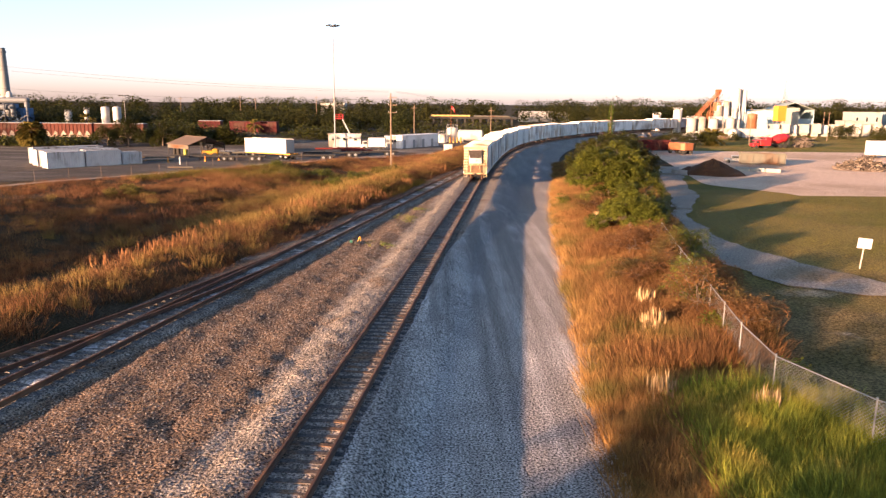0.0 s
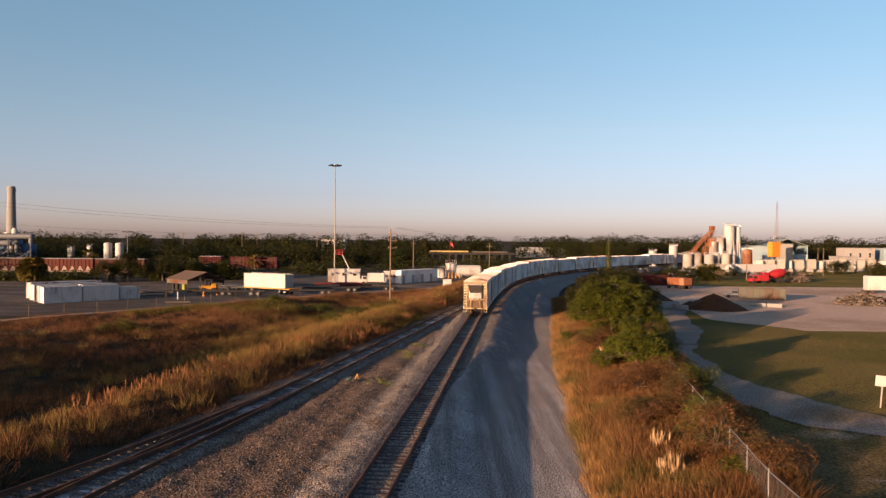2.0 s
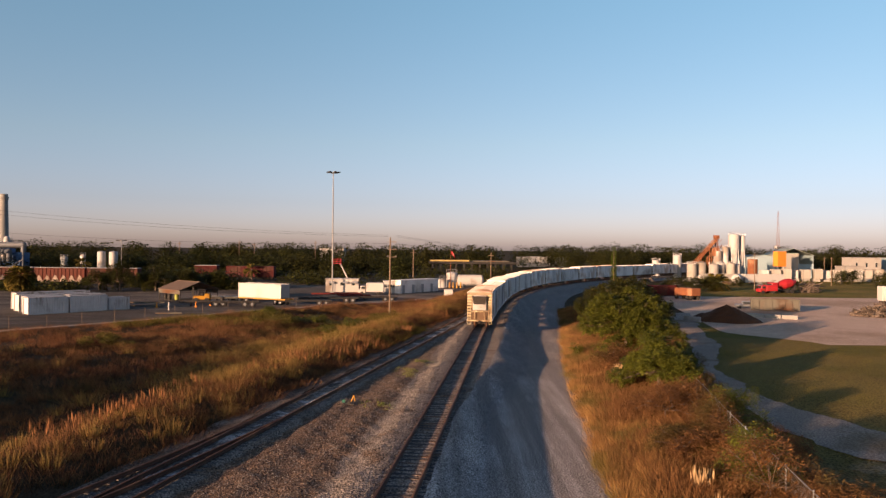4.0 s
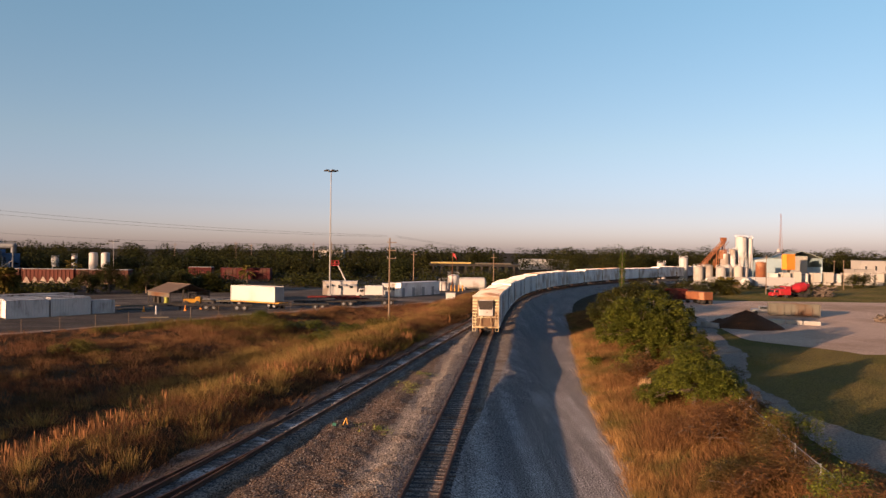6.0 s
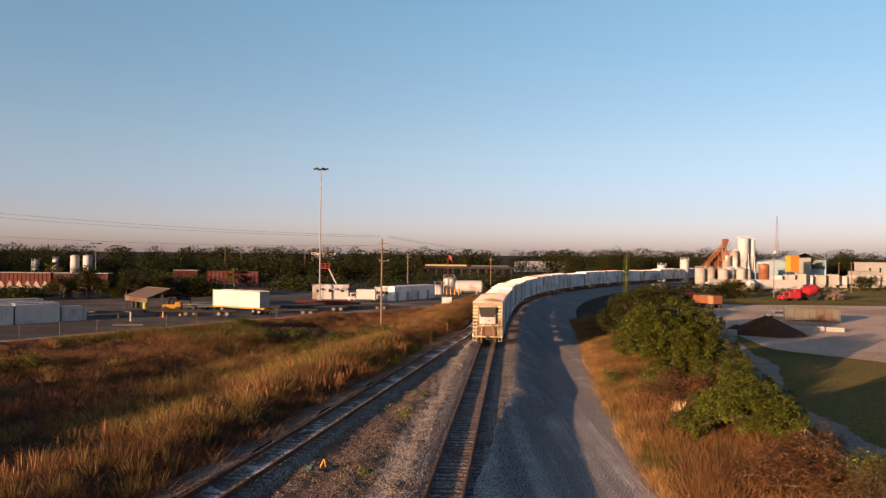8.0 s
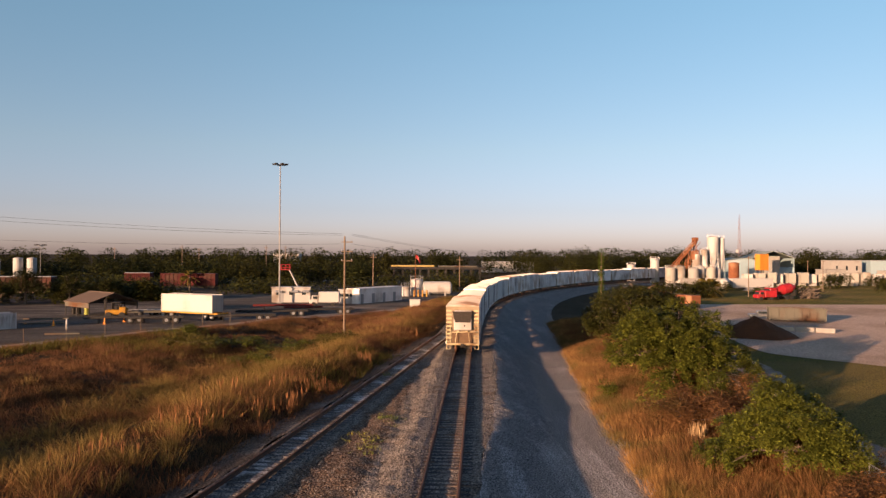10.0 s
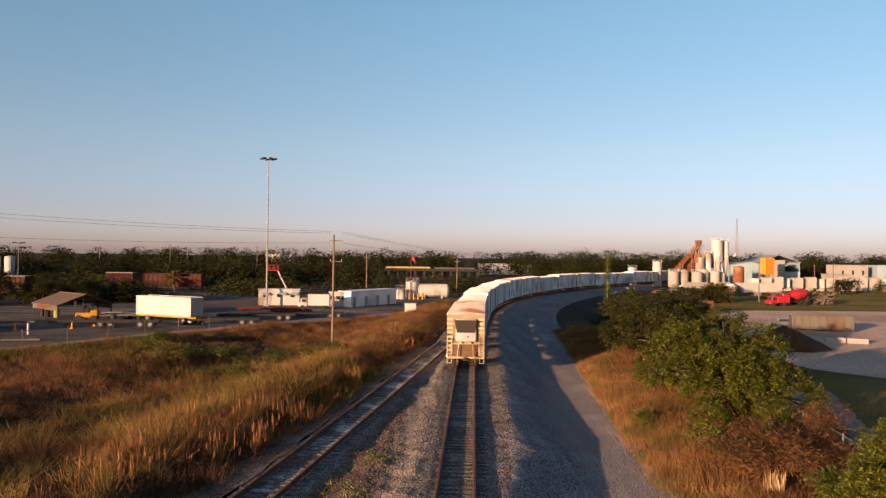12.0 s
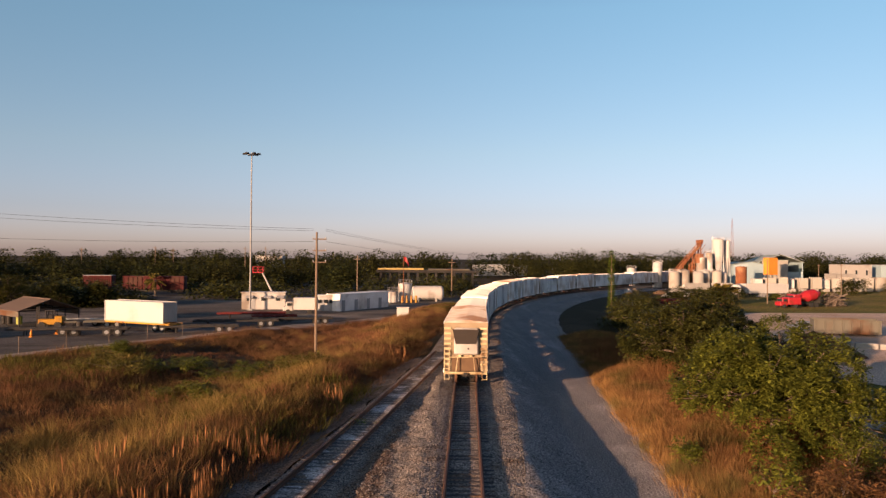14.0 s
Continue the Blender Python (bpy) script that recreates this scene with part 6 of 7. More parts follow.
for x in (-0.7, 0.7):
    bx(bm, x - 0.08, x + 0.08, -0.6, 0.6, 0, 0.1)
part("skid", bm, M_dark, yb)
# switch marker beside the siding
sw = thing("switch_stand", pose(-5.95, 57.6, float(land_z(-5.95, 57.6))) @ Matrix.Scale(0.62, 4), "small yellow and green switch stand beside the siding", "switch stand")
bm = bmesh.new()
bx(bm, -0.5, 0.5, -0.12, 0.12, 0, 0.12)
bx(bm, -0.15, 0.15, -0.12, 0.12, 0.1, 0.45, bevel=0.03)
part("base", bm, M_dark, sw)
bm = bmesh.new()
rod(bm, (0.2, 0, 0.3), (0.5, 0, 0.95), 0.06)
rod(bm, (0.5, 0, 0.95), (0.62, 0, 0.4), 0.05)
part("lever", bm, M_yellow, sw, "yellow lever")
bm = bmesh.new()
bx(bm, -0.75, -0.4, -0.05, 0.05, 0.2, 0.5, bevel=0.02)
part("target", bm, mat("green_paint", (0.02, 0.10, 0.075), (0.015, 0.07, 0.05), 0.6), sw, "green target")
# far bridge with lit yellow girders
br = thing("road_bridge", pose(3, 290, Z0), "distant low road bridge with yellow girder", "bridge")
bm = bmesh.new()
bx(bm, -9, 6, -3, 3, 6.2, 6.75, bevel=0.1)
part("girder", bm, mat("faded_yellow", (0.34, 0.25, 0.085), (0.26, 0.19, 0.07), 0.7), br)
bm = bmesh.new()
bx(bm, 7.5, 21, -3, 3, 6.1, 6.6, bevel=0.1)
part("parapet", bm, M_skip, br, "weathered concrete parapet")
bm = bmesh.new()
bx(bm, -9.4, 24, -3.2, 3.2, 5.3, 6.1)
part("deck", bm, M_dark, br)
for x in range(-8, 24, 3):
    bm = bmesh.new()
    bx(bm, x - 0.35, x + 0.35, -2.6, 2.6, 0, 5.3)
    part("pier", bm, M_dark, br)
shed_house("warehouse", pose(-76, 500, Z0), 16, 12, 10.2, 0, M_white, M_white, "white flat-roofed building far beyond the trees", flat=True)
shed_house("warehouse", pose(60, 470, Z0), 30, 14, 6.2, 0, M_grey, M_grey, "long grey roof beyond the trees", flat=True)

# ---- right side: lot and concrete plant ----
sg = thing("sign", pose(29.2, 53.0, float(land_z(29.2, 53.0)), 0, 4, -12), "blank white sign board on a leaning white post", "sign")
bm = bmesh.new()
bx(bm, -0.45, 0.45, -0.02, 0.02, 1.45, 2.15, bevel=0.008)
part("board", bm, M_clean, sg)
bm = bmesh.new()
bx(bm, -0.04, 0.04, 0.022, 0.09, -0.2, 2.1)
part("post", bm, M_cream, sg)


def mound(name, m, rx, ry, h, material, label, category, seed, sharp=1.2):
    rng = random.Random(seed)
    bm = bmesh.new()
    N, K = 28, 10
    rings = []
    for k in range(K):
        f = 1 - k / (K - 1)
        row = []
        for i in range(N):
            a = i / N * 6.283
            r = f * (1 + 0.12 * math.sin(a * 2 + seed) + 0.07 * math.sin(a * 5 + seed)) + rng.uniform(-0.02, 0.02)
            row.append(bm.verts.new((math.cos(a) * rx * r, math.sin(a) * ry * r, h * (1 - f ** sharp) * (1 + rng.uniform(-0.05, 0.05)) - (0.15 if k == 0 else 0))))
        rings.append(row)
    for a, b in zip(rings, rings[1:]):
        for i in range(N):
            bm.faces.new((a[i], a[(i + 1) % N], b[(i + 1) % N], b[i]))
    ob = link(name, bm, material)
    ob.matrix_basis = m
    return tagged(ob, label, category)


mound("soil_mound", pose(44.8, 126, Z0), 4.9, 4.5, 2.6, M_soil, "dark brown heap of loose soil on the lot", "soil pile", 3)
mound("soil_mound", pose(41.6, 128, Z0), 2.6, 2.6, 1.2, M_soil, "small dark brown soil heap on the lot", "soil pile", 5)
bar = thing("concrete_barrier", pose(39.2, 125.5, Z0, 0, 0, -55), "white concrete barrier beside the soil heap", "barrier")
bm = bmesh.new()
prof = [(-0.3, 0), (0.3, 0), (0.24, 0.12), (0.11, 0.35), (0.08, 0.82), (-0.08, 0.82), (-0.11, 0.35), (-0.24, 0.12)]
e0, e1 = ([bm.verts.new((x, p, z)) for p, z in prof] for x in (-1.5, 1.5))
for i in range(8):
    bm.faces.new((e0[i], e0[(i + 1) % 8], e1[(i + 1) % 8], e1[i]))
bm.faces.new(e0)
bm.faces.new(e1)
part("block", bm, M_white, bar)
for k in range(3):
    sl = thing("concrete_slab", pose(52.6 + k * 2.2, 133.2 - 1.25 * k, Z0, 0, 0, -29 + 2 * k), "pale concrete block lying on the lot", "concrete block", "blocks on the lot")
    bm = bmesh.new()
    bx(bm, -1.2, 1.2, -0.4, 0.4, 0, 0.7, bevel=0.05)
    part("block", bm, M_conc, sl)
skp = thing("roll_off_skip", pose(61.8, 147.0, Z0, 0, 0, -20) @ Matrix.Scale(1.22, 4), "rusty ribbed roll-off skip on the lot", "skip")
bm = bmesh.new()
for x0, x1, y0, y1 in ((-3.4, 3.4, -1.2, -1.1), (-3.4, 3.4, 1.1, 1.2), (-3.4, -3.3, -1.1, 1.1), (3.3, 3.4, -1.1, 1.1)):
    bx(bm, x0, x1, y0, y1, 0.25, 1.75)
bx(bm, -3.3, 3.3, -1.1, 1.1, 0.25, 0.35)
part("tub", bm, M_skip, skp)
for i in range(8):
    bm = bmesh.new()
    x = -3.2 + i * 0.91
    bx(bm, x - 0.07, x + 0.07, -1.32, -1.2, 0.25, 1.75)
    part("rib", bm, M_skip, skp)
bm = bmesh.new()
for y in (-1.15, 1.15):
    bx(bm, -3.5, 3.5, y - 0.1, y + 0.1, 1.75, 1.87)
part("rim", bm, M_skip, skp)


def pickup(m, label, body_m, name="car"):
    root = thing(name, m, label, "car")
    bm = bmesh.new()
    bx(bm, -2.2, 2.2, -0.88, 0.88, 0.4, 0.95, bevel=0.14)
    bx(bm, -0.9, 1.5, -0.78, 0.78, 0.9, 1.5, bevel=0.2)
    part("body", bm, body_m, root)
    bm = bmesh.new()
    bx(bm, -0.75, 1.35, -0.8, 0.8, 1.02, 1.36, bevel=0.05)
    part("window", bm, M_glass, root)
    for x in (-1.4, 1.4):
        for y in (-0.82, 0.82):
            bm = bmesh.new()
            wheel(bm, x, y, 0.33, 0.33, 0.22, 'Y')
            part("tyre", bm, M_tyre, root)
    return root


pickup(pose(58.6, 151.8, Z0, 0, 0, -15), "dull grey car parked beside the skip", M_galv)
pickup(pose(101.5, 300, Z0, 0, 0, 30), "white car near the tanks", M_white)
# scrap heap of old tyres and pipes
rng = random.Random(77)
bm = bmesh.new()
for k in range(420):
    a, q = rng.uniform(0, 6.28), rng.random() ** 0.6
    x, y = 5.2 * q * math.cos(a), 3.8 * q * math.sin(a)
    z = 2.6 * max(0, 1 - q) ** 0.8 * rng.random() + 0.1
    d = Vector((rng.uniform(-1, 1), rng.uniform(-1, 1), rng.uniform(-0.35, 0.35))).normalized() * rng.uniform(0.4, 1.0)
    rod(bm, Vector((x, y, z)) - d, Vector((x, y, z)) + d, rng.uniform(0.06, 0.2), n=6)
hp = link("scrap_heap", bm, M_scrap)
hp.matrix_basis = pose(76.5, 137.5, Z0)
tagged(hp, "tangled grey-brown scrap heap on the lot", "scrap heap", kind="stuff")
box_van("box_truck", pose(97.5, 168, Z0, 0, 0, 175), "white box truck parked by the lot", M_white, M_yellow, 7.0, 3.9)


def mixer(m, label):
    root = thing("mixer_truck", m, label, "truck")
    bm = bmesh.new()
    bx(bm, -4.2, -2.2, -1.15, 1.15, 0.9, 2.9, bevel=0.2)
    bx(bm, -5.4, -4.2, -0.95, 0.95, 0.7, 1.7, bevel=0.2)
    part("cab", bm, M_red, root)
    bm = bmesh.new()
    bx(bm, -4.3, -3.2, -1.0, 1.17, 1.85, 2.6, bevel=0.04)
    part("window", bm, M_glass, root)
    bm = bmesh.new()
    rod(bm, (-1.8, 0, 2.0), (0.2, 0, 2.4), 0.7, 1.3, n=16)
    rod(bm, (0.2, 0, 2.4), (2.2, 0, 2.8), 1.3, 1.2, n=16)
    rod(bm, (2.2, 0, 2.8), (3.6, 0, 3.1), 1.2, 0.5, n=16)
    part("drum", bm, M_red, root)
    bm = bmesh.new()
    bx(bm, -4.4, 3.4, -0.5, 0.5, 0.65, 0.95)
    bx(bm, 3.0, 3.4, -0.9, 0.9, 0.9, 2.2)
    part("chassis", bm, M_dark, root)
    for x in (-4.3, 0.6, 1.9):
        for y in (-1, 1):
            bm = bmesh.new()
            wheel(bm, x, y, 0.5, 0.5, 0.4, 'Y')
            part("tyre", bm, M_tyre, root)
    return root


mixer(pose(90.5, 206, Z0, 0, 0, 12), "bright red mixer truck parked on grass")
box_van("flatbed_truck", pose(85.0, 203.5, Z0, 0, 0, 8), "bright red truck parked on the grass", M_red, M_red, 5.0, 2.3)
# dump truck and maroon trailer
dt = thing("dump_truck", pose(55.4, 177, Z0, 0, 0, -70), "orange dump truck parked by the trees", "truck")
bm = bmesh.new()
bx(bm, -1.2, 3.0, -1.2, 1.2, 1.0, 2.7, bevel=0.08)
part("dump_box", bm, M_rust, dt)
bm = bmesh.new()
bx(bm, -3.4, -1.4, -1.1, 1.1, 0.8, 2.6, bevel=0.18)
part("cab", bm, M_rust, dt)
bm = bmesh.new()
bx(bm, -3.42, -3.3, -0.9, 0.9, 1.6, 2.3)
part("window", bm, M_glass, dt)
for x in (-2.6, 1.2, 2.4):
    for y in (-1, 1):
        bm = bmesh.new()
        wheel(bm, x, y, 0.5, 0.5, 0.4, 'Y')
        part("tyre", bm, M_tyre, dt)
container("dump_trailer", pose(50.4, 182, Z0 + 0.6, 0, 0, 10), 7.5, "faded maroon dump trailer behind bushes", M_maroon, 2.4)
# vine-grown pole
vp = thing("vine_covered_pole", pose(40.6, 186, Z0), "pole overgrown with bright green vines", "pole")
bm = bmesh.new()
rod(bm, (0, 0, 0), (0, 0, 11), 0.16, 0.12)
part("pole", bm, M_pole, vp)
rng_v = np.random.default_rng(61)
c, d = crown_pts([(0, 0, 1.5 + k * 1.35, 0.6 - 0.03 * k, 0.6 - 0.03 * k, 0.9) for k in range(8)], 1500, rng_v, 0.3)
v = soup("vines", sprig_leaves(c, d, 0.24, rng_v, 5), 4, M_vine, "", "")
v.parent = vp
# tanks and plant
tank("storage_tank", 92.0, 330, Z0, 1.75, 7.0, M_clean, "short white upright tank", 0.3, group="plant tanks")
tank("storage_silo", 94.3, 308, Z0, 1.7, 9.6, M_clean, "white upright silo with ladder", 0.5, group="plant tanks", ladder=True)
tank("cement_silo", 120.0, 315, Z0, 2.2, 18.4, M_clean, "tall white cement silo on legs", 0.5, legs=11.8, group="plant tanks", ladder=True)
tank("cement_silo", 123.9, 316, Z0, 1.15, 17.9, M_clean, "slim tall white cement silo on legs", 0.5, legs=11, group="plant tanks")
tank("storage_silo", 112.2, 312, Z0, 1.7, 11.4, M_white, "white batch silo beside the conveyor", 0.4, legs=3, group="plant tanks")
tank("storage_silo", 115.6, 313, Z0, 1.4, 13.2, M_white, "white batch silo beside the conveyor", 0.4, legs=3, group="plant tanks")
tank("storage_tank", 121.6, 300, Z0, 1.9, 8.2, M_rust, "rusty brown upright tank", 0.3, group="plant tanks")
cv = thing("conveyor", pose(107, 312, Z0), "rusty steel inclined conveyor and feed tower", "conveyor")
bm = bmesh.new()
for y in (-1, 1):
    rod(bm, (-5.5, y, 4.0), (5.0, y, 16.0), 0.22, n=6)
    rod(bm, (-5.5, y, 5.4), (5.0, y, 17.2), 0.15, n=6)
    for k in range(12):
        t = k / 11
        rod(bm, (-5.5 + 10.5 * t, y, 4 + 12 * t), (-5.0 + 10.0 * t, y, 5.4 + 11.8 * t), 0.1, n=5)
bx(bm, -8.2, 8.2, -0.9, 0.9, -0.15, 0.15, Matrix.Translation((-0.25, 0, 10.2)) @ Matrix.Rotation(-0.853, 4, 'Y'))
for k in range(9):
    t = k / 8
    rod(bm, (-5.5 + 10.5 * t, -1, 4 + 12 * t), (-5.5 + 10.5 * min(1, t + 0.12), -1, 5.4 + 11.8 * min(1, t + 0.12)), 0.12, n=5)
    rod(bm, (-4.5 + 8 * t, 1.2, 0.3), (-5.0 + 10.0 * t, 1.0, 4.3 + 11.7 * t), 0.14, n=5)
part("belt_frame", bm, M_rust, cv)
for x, h in ((-2, 8), (1.5, 12), (4.5, 17)):
    for y in (-1.2, 1.2):
        bm = bmesh.new()
        rod(bm, (x, y, 0), (x, y, h), 0.2, n=6)
        for z in np.arange(1, h - 2, 2.5):
            rod(bm, (x, y, z), (x + 1.8, y, z + 2.4), 0.1, n=5)
        part("tower_leg", bm, M_rust, cv)
bm = bmesh.new()
bx(bm, 2.8, 5.6, -1.3, 1.3, 9, 12.5, bevel=0.1)
part("hopper", bm, M_rust, cv)
bm = bmesh.new()
bx(bm, 3.6, 5.6, -1, 1, 16.2, 17.6, bevel=0.1)
part("head_housing", bm, M_rust, cv)
for k, (x, y, r, h, mt) in enumerate(((98.6, 303, 1.9, 6.4, M_cream), (102.8, 305, 2.1, 6.9, M_cream), (107.0, 302, 1.9, 6.2, M_conc), (110.8, 305, 1.6, 7.0, M_white), (114.2, 303, 1.7, 6.6, M_cream), (117.4, 305, 1.3, 6.0, M_white))):
    tank("squat_silo", x, y, Z0, r, h, mt, "squat pale steel silo at the concrete plant", 0.5, group="squat silos of the plant", n=16, rail=k % 2 == 0)
for x, y, l, a in ((104.0, 296, 9.0, 4), (113.5, 297, 8.0, -3)):
    wl = thing("block_wall", pose(x, y, Z0, 0, 0, a), "stained pale concrete block wall before the silos", "wall", "bin walls")
    for j in range(3):
        bm = bmesh.new()
        for i in range(int(l / 1.5)):
            bx(bm, -l / 2 + i * 1.5, -l / 2 + i * 1.5 + 1.46, -0.35, 0.35, j * 0.75, j * 0.75 + 0.73, bevel=0.03)
        part("block_course", bm, M_conc, wl)
shed_house("warehouse", pose(132.5, 322, Z0), 13, 14, 8.6, 1.0, M_teal, M_green, "pale blue metal shed with low roof", doors=1)
container("storage_box", pose(132.3, 300, Z0 + 5.2, 0, 0, 22), 4.3, "large orange steel bin raised on a frame", M_orange, 6.0)
ofr = thing("bin_stand", pose(132.3, 300, Z0, 0, 0, 22), "grey steel frame holding an orange bin", "frame")
for x in (-1.9, 1.9):
    for y in (-0.9, 0.9):
        bm = bmesh.new()
        bx(bm, x - 0.15, x + 0.15, y - 0.15, y + 0.15, 0, 5.2)
        part("leg", bm, M_galv, ofr)
shed_house("warehouse", pose(150, 332, Z0, 0, 0, -12), 16, 22, 9.6, 2.8, M_teal, M_green, "large shed with sage roof and open gable", open_gable=True)
shed_house("warehouse", pose(143.5, 318, Z0), 6, 8, 10.2, 0, M_cream, M_green, "cream walled bay joined to the large shed", flat=True)
rr = random.Random(9)
for k in range(14):
    container("storage_container", pose(119.5 + k * 3.9 + 2.0 * (k > 7), 285 + rr.uniform(-1.5, 1.5) + 4 * (k > 7), Z0 + 1.0, 0, 0, 78 + rr.uniform(-6, 6)), 4.6, "cream bulk storage container in a row at the plant", M_cream if k % 3 else M_white, 3.2 + 0.6 * ((k * 7) % 3) / 2, 2.7, "row of plant containers")
    st = thing("container_plinth", pose(119.5 + k * 3.9 + 2.0 * (k > 7), 285 + 4 * (k > 7), Z0, 0, 0, -12), "low grey concrete plinth below a container", "plinth", "container plinths")
    bm = bmesh.new()
    bx(bm, -1.1, 1.1, -2.1, 2.1, 0, 1.0, bevel=0.04)
    part("block", bm, M_conc, st)
container("box_trailer", pose(104.0, 250, Z0 + 1.0, 0, 0, 10), 14.0, "long white box trailer by the plant", M_bright, 2.7, deep=0.006)
chassis("chassis_trailer", pose(104.2, 250, Z0, 0, 0, 10), 13.2, "dark trailer running gear under a white box", M_dark, 1.0)
for x, y, w, h, d in ((185, 336, 13, 8.6, 8), (172, 322, 8, 5.0, 8), (196, 318, 9, 4.6, 8)):
    shed_house("block_building", pose(x, y, Z0), w, d, h, 0, M_conc, M_conc, "pale block building at the plant", windows=3, doors=1, flat=True)
shed_house("warehouse", pose(212, 338, Z0, 0, 0, -6), 30, 12, 8.6, 0, M_teal, M_grey, "long pale blue metal building behind the plant", doors=3, flat=True)
rtk = thing("tanker_trailer", pose(94.6, 247, Z0, 0, 0, 60), "pale round tanker trailer beside a box trailer", "trailer")
bm = bmesh.new()
rod(bm, (-3.4, 0, 2.2), (3.4, 0, 2.2), 1.45, n=18)
ball(bm, (-3.4, 0, 2.2), 1.45, 0.3)
ball(bm, (3.4, 0, 2.2), 1.45, 0.3)
part("barrel", bm, M_clean, rtk)
for x in (-2.2, 1.4, 2.6):
    for y in (-0.9, 0.9):
        bm = bmesh.new()
        wheel(bm, x, y, 0.5, 0.5, 0.4, 'Y')
        part("tyre", bm, M_tyre, rtk)
bm = bmesh.new()
bx(bm, -3.2, 3.2, -0.5, 0.5, 0.55, 0.85)
part("frame", bm, M_dark, rtk)
for x, y, h in ((87.3, 216.6, 10.6), (126.0, 249.0, 9.4), (150.0, 300.0, 9.0)):
    lp = thing("utility_pole", pose(x, y, Z0), "slim grey wooden pole at the plant", "utility pole", "plant poles")
    bm = bmesh.new()
    rod(bm, (0, 0, 0), (0, 0, h), 0.14, 0.09)
    part("pole", bm, M_pole, lp)
    bm = bmesh.new()
    bx(bm, -0.5, 0.5, -0.05, 0.05, h - 0.5, h - 0.38)
    part("crossarm", bm, M_pole, lp)
# rubble and small clutter at the plant's front
for k in range(14):
    x, y = 62 + k * 3.4 + rr.uniform(-1, 1), 262 + rr.uniform(-14, 14)
    mt = (M_conc, M_deck, M_grey, M_scrap)[k % 4]
    mound("rubble_mound", pose(x, y, Z0), rr.uniform(1.4, 2.6), rr.uniform(1.2, 2.0), rr.uniform(0.8, 1.7), mt, "small heap of rubble and scrap at the plant", "rubble pile", k, 1.4)
rng = random.Random(78)
for x, y in ((97.5, 208), (101.5, 213), (92, 214)):
    bm = bmesh.new()
    for k in range(70):
        p = Vector((rng.uniform(-2.4, 2.4), rng.uniform(-1.2, 1.2), rng.random() ** 1.6 * 2.6 + 0.1))
        d = Vector((rng.uniform(-1, 1), rng.uniform(-1, 1), rng.uniform(-0.6, 0.6))).normalized() * rng.uniform(0.4, 1.4)
        rod(bm, p - d, p + d, rng.uniform(0.04, 0.15), n=5)
    o = link("machinery_scrap", bm, M_scrap)
    o.matrix_basis = pose(x, y, Z0)
    tagged(o, "dark heap of scrap machinery on the grass", "scrap heap", kind="stuff")
# radio tower far off
rt = thing("radio_tower", pose(403, 900, Z0), "tall thin lattice radio tower on the horizon", "tower")
bm = bmesh.new()
for k in range(3):
    a = k * 2.094
    rod(bm, (3.0 * math.cos(a), 3.0 * math.sin(a), 0), (0.5 * math.cos(a), 0.5 * math.sin(a), 60), 0.16, 0.1, n=5)
for k in range(24):
    r0, r1 = 3.0 - 2.5 * k / 24, 3.0 - 2.5 * (k + 1) / 24
    for j in range(3):
        a, b = j * 2.094 + (0 if k % 2 else 2.094), j * 2.094 + (2.094 if k % 2 else 0)
        rod(bm, (r0 * math.cos(a), r0 * math.sin(a), 2.5 * k), (r1 * math.cos(b), r1 * math.sin(b), 2.5 * k + 2.5), 0.06, n=4)
part("lattice", bm, M_rust, rt)
bm = bmesh.new()
bx(bm, -4, -1, -0.6, 0.6, 14, 18, bevel=0.2)
part("antenna", bm, M_white, rt)
tree("shrub", 128, 220, auto_lobes(4, 3, 4.0, 11, 41, 0.3), 700, 0.5, M_leafd, "dark shrub on the grass beside the lot", 41, 0.08, "shrub")
tree("shrub", 138, 226, auto_lobes(6, 4, 5.0, 12, 42, 0.3), 900, 0.6, M_leafd, "dark shrub by the plant buildings", 42, 0.08, "shrub")
tree("shrub", 62, 205, auto_lobes(6, 4, 4.4, 13, 43, 0.3), 1100, 0.5, M_leafd, "green bushes between lot and plant", 43, 0.08, "shrub")
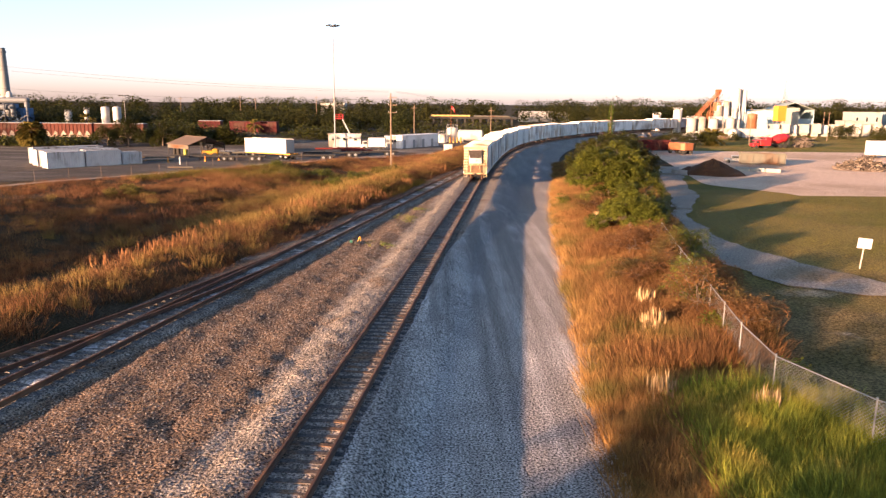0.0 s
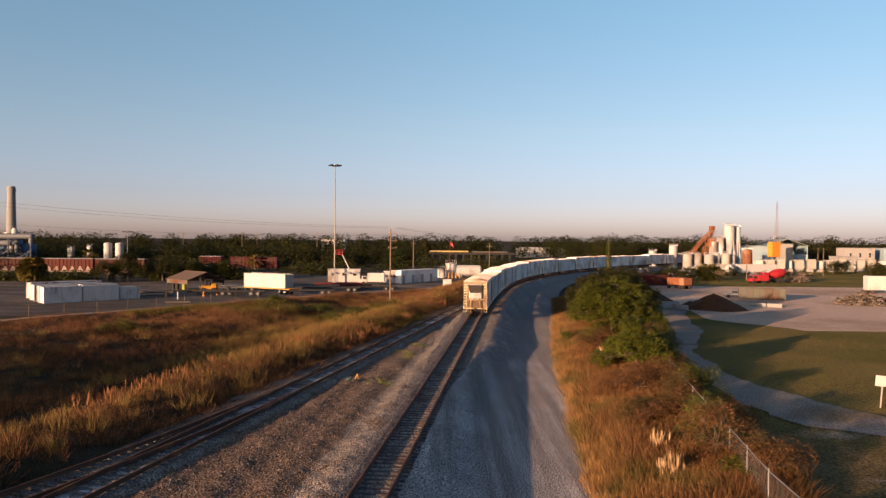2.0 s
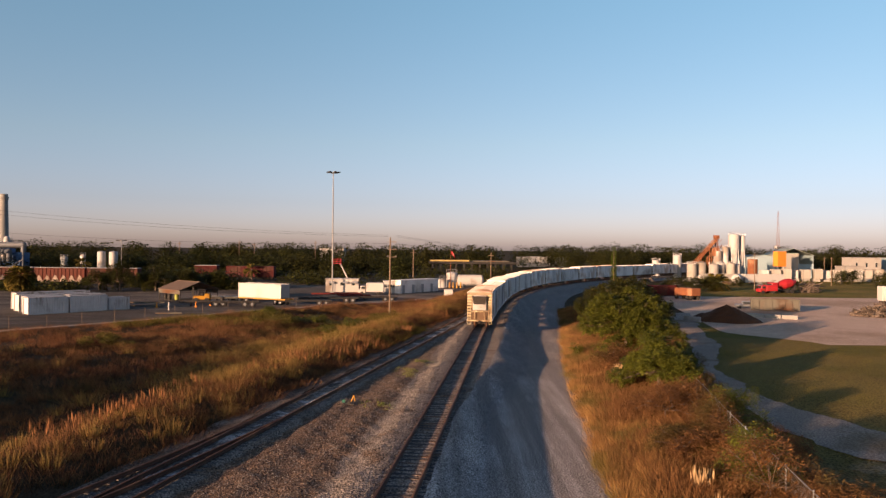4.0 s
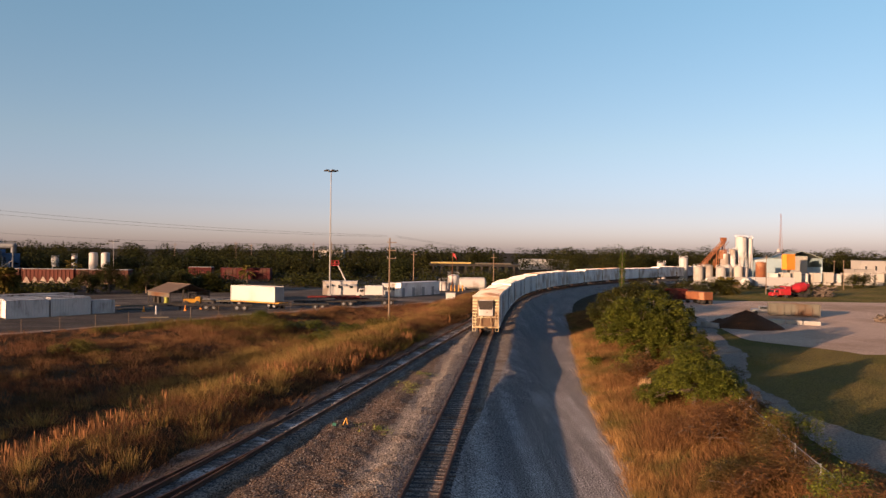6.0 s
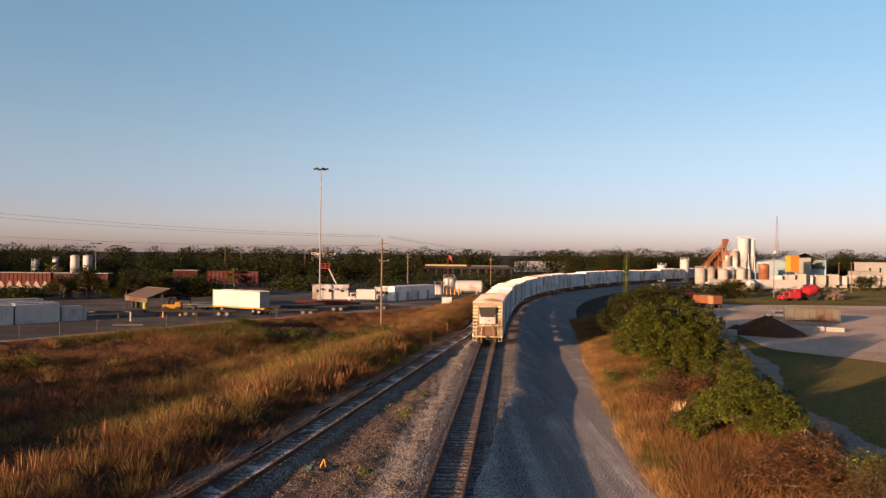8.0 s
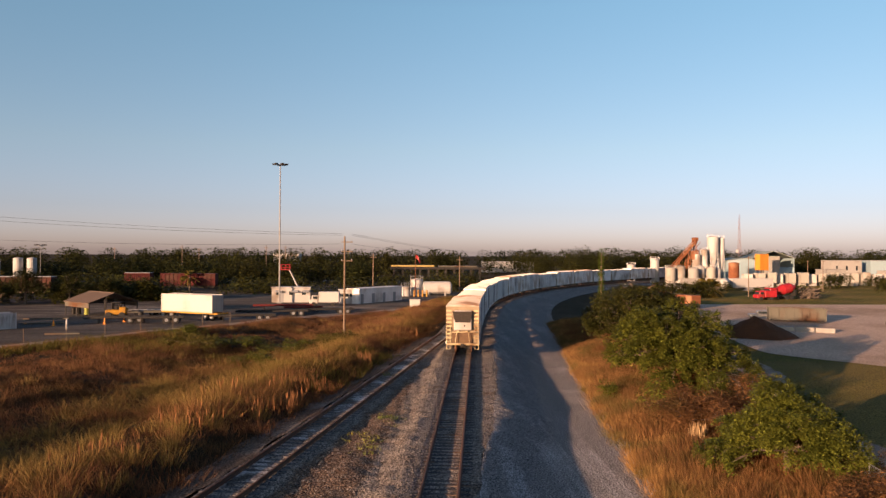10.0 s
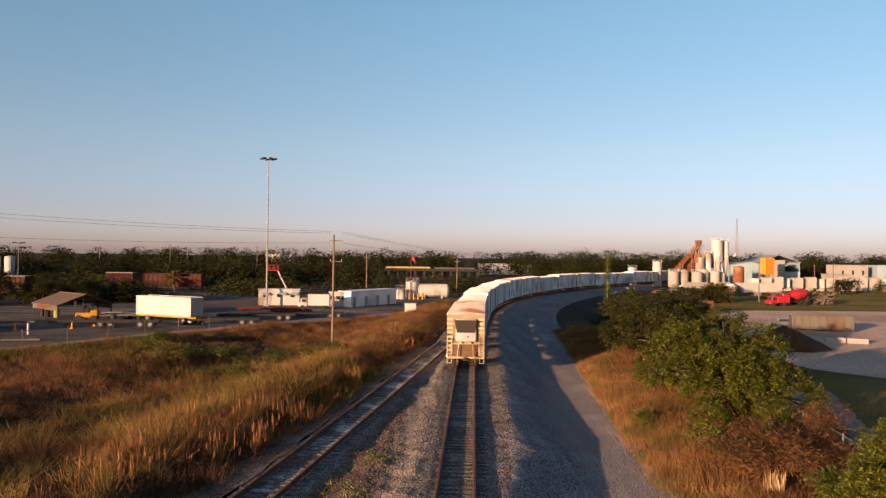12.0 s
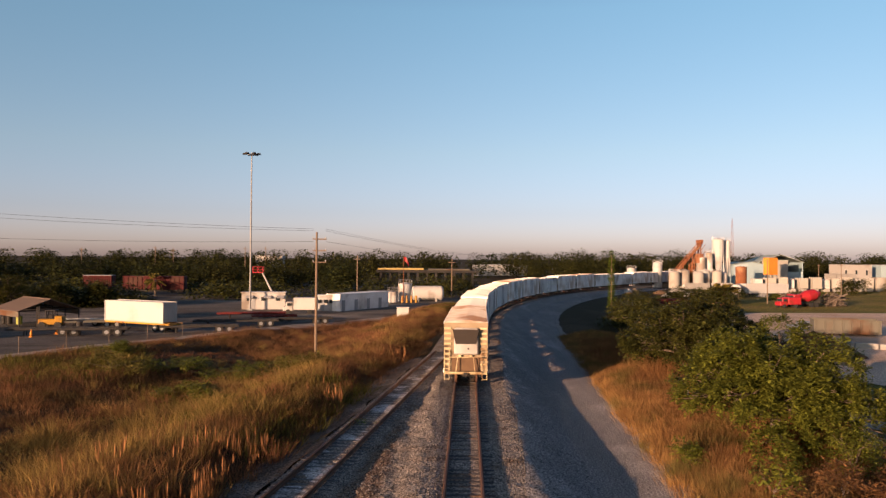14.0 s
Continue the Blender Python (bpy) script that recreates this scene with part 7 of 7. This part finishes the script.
tree("shrub", 72, 212, auto_lobes(5, 4, 4.2, 13, 44, 0.3), 1000, 0.5, M_leafd, "green bushes between lot and plant", 44, 0.08, "shrub")
for k, (xx, yy, rr_, hh) in enumerate(((-85, 189, 4.0, 5.6), (-78.5, 186, 4.6, 7.0), (-71.5, 190, 4.4, 6.4), (-65, 193, 4.2, 6.0), (-59, 198, 3.6, 5.2))):
    tree("yard_tree", xx, yy, auto_lobes(rr_, rr_ * 0.9, hh, 20, 45 + k, 0.05), 2200, 0.42, M_wood if k % 2 else M_leafd, "dark olive tree at the far edge of the yard", 45 + k, 0.18)
for k in range(7):
    xx = 136 + k * 6.2
    tree("shrub", xx, 262 + 5 * math.sin(k * 2.1), auto_lobes(4.2, 3.0, 4.2 + math.sin(k * 1.7), 9, 90 + k, 0.2), 520, 0.6, M_leafd, "dark olive bush before the plant buildings", 90 + k, 0.08, "shrub")
for k in range(5):
    xx = 84 + k * 7.5
    tree("shrub", xx, 236 + 4 * math.sin(k * 1.9), auto_lobes(2.6, 2.2, 2.2 + 0.6 * math.sin(k * 2.3), 8, 100 + k, 0.2), 320, 0.45, M_leafd if k % 2 else M_leaf, "scrubby green bush by the grass verge", 100 + k, 0.05, "shrub")
# unseen tall trees, added so their long evening shadows cross yard, field and lawn
woods("west_woods", stand(46, -215, -166, 128, 250, 13, 16, 36), M_wood, "unseen tall dark trees added to shade the yard's far side", 36, 400, 1.2)
for k, (xx, yy, rr_, hh) in enumerate(((-92, 2, 5.5, 13.0), (-99, 0, 5.0, 13.0))):
    tree("roadside_tree", xx, yy, auto_lobes(rr_, rr_, hh, 20, 120 + k, 0.3), 1400, 0.6, M_leafd, "unseen tall dark tree added to shade the field", 120 + k, 0.25)
for k, (xx, yy, hh) in enumerate(((-47, -39, 14.6), (-43, -44, 15.2), (-38, -47, 14.4), (-33, -51, 15.6))):
    lob = [(0, 0, hh * f, 1.3 * (1.15 - f), 1.3 * (1.15 - f), 1.2) for f in (0.7, 0.78, 0.86, 0.94)]
    tree("roadside_tree", xx, yy, lob, 700, 0.4, M_leafd, "slender tall pine standing south of the tracks", 130 + k, 0.2)
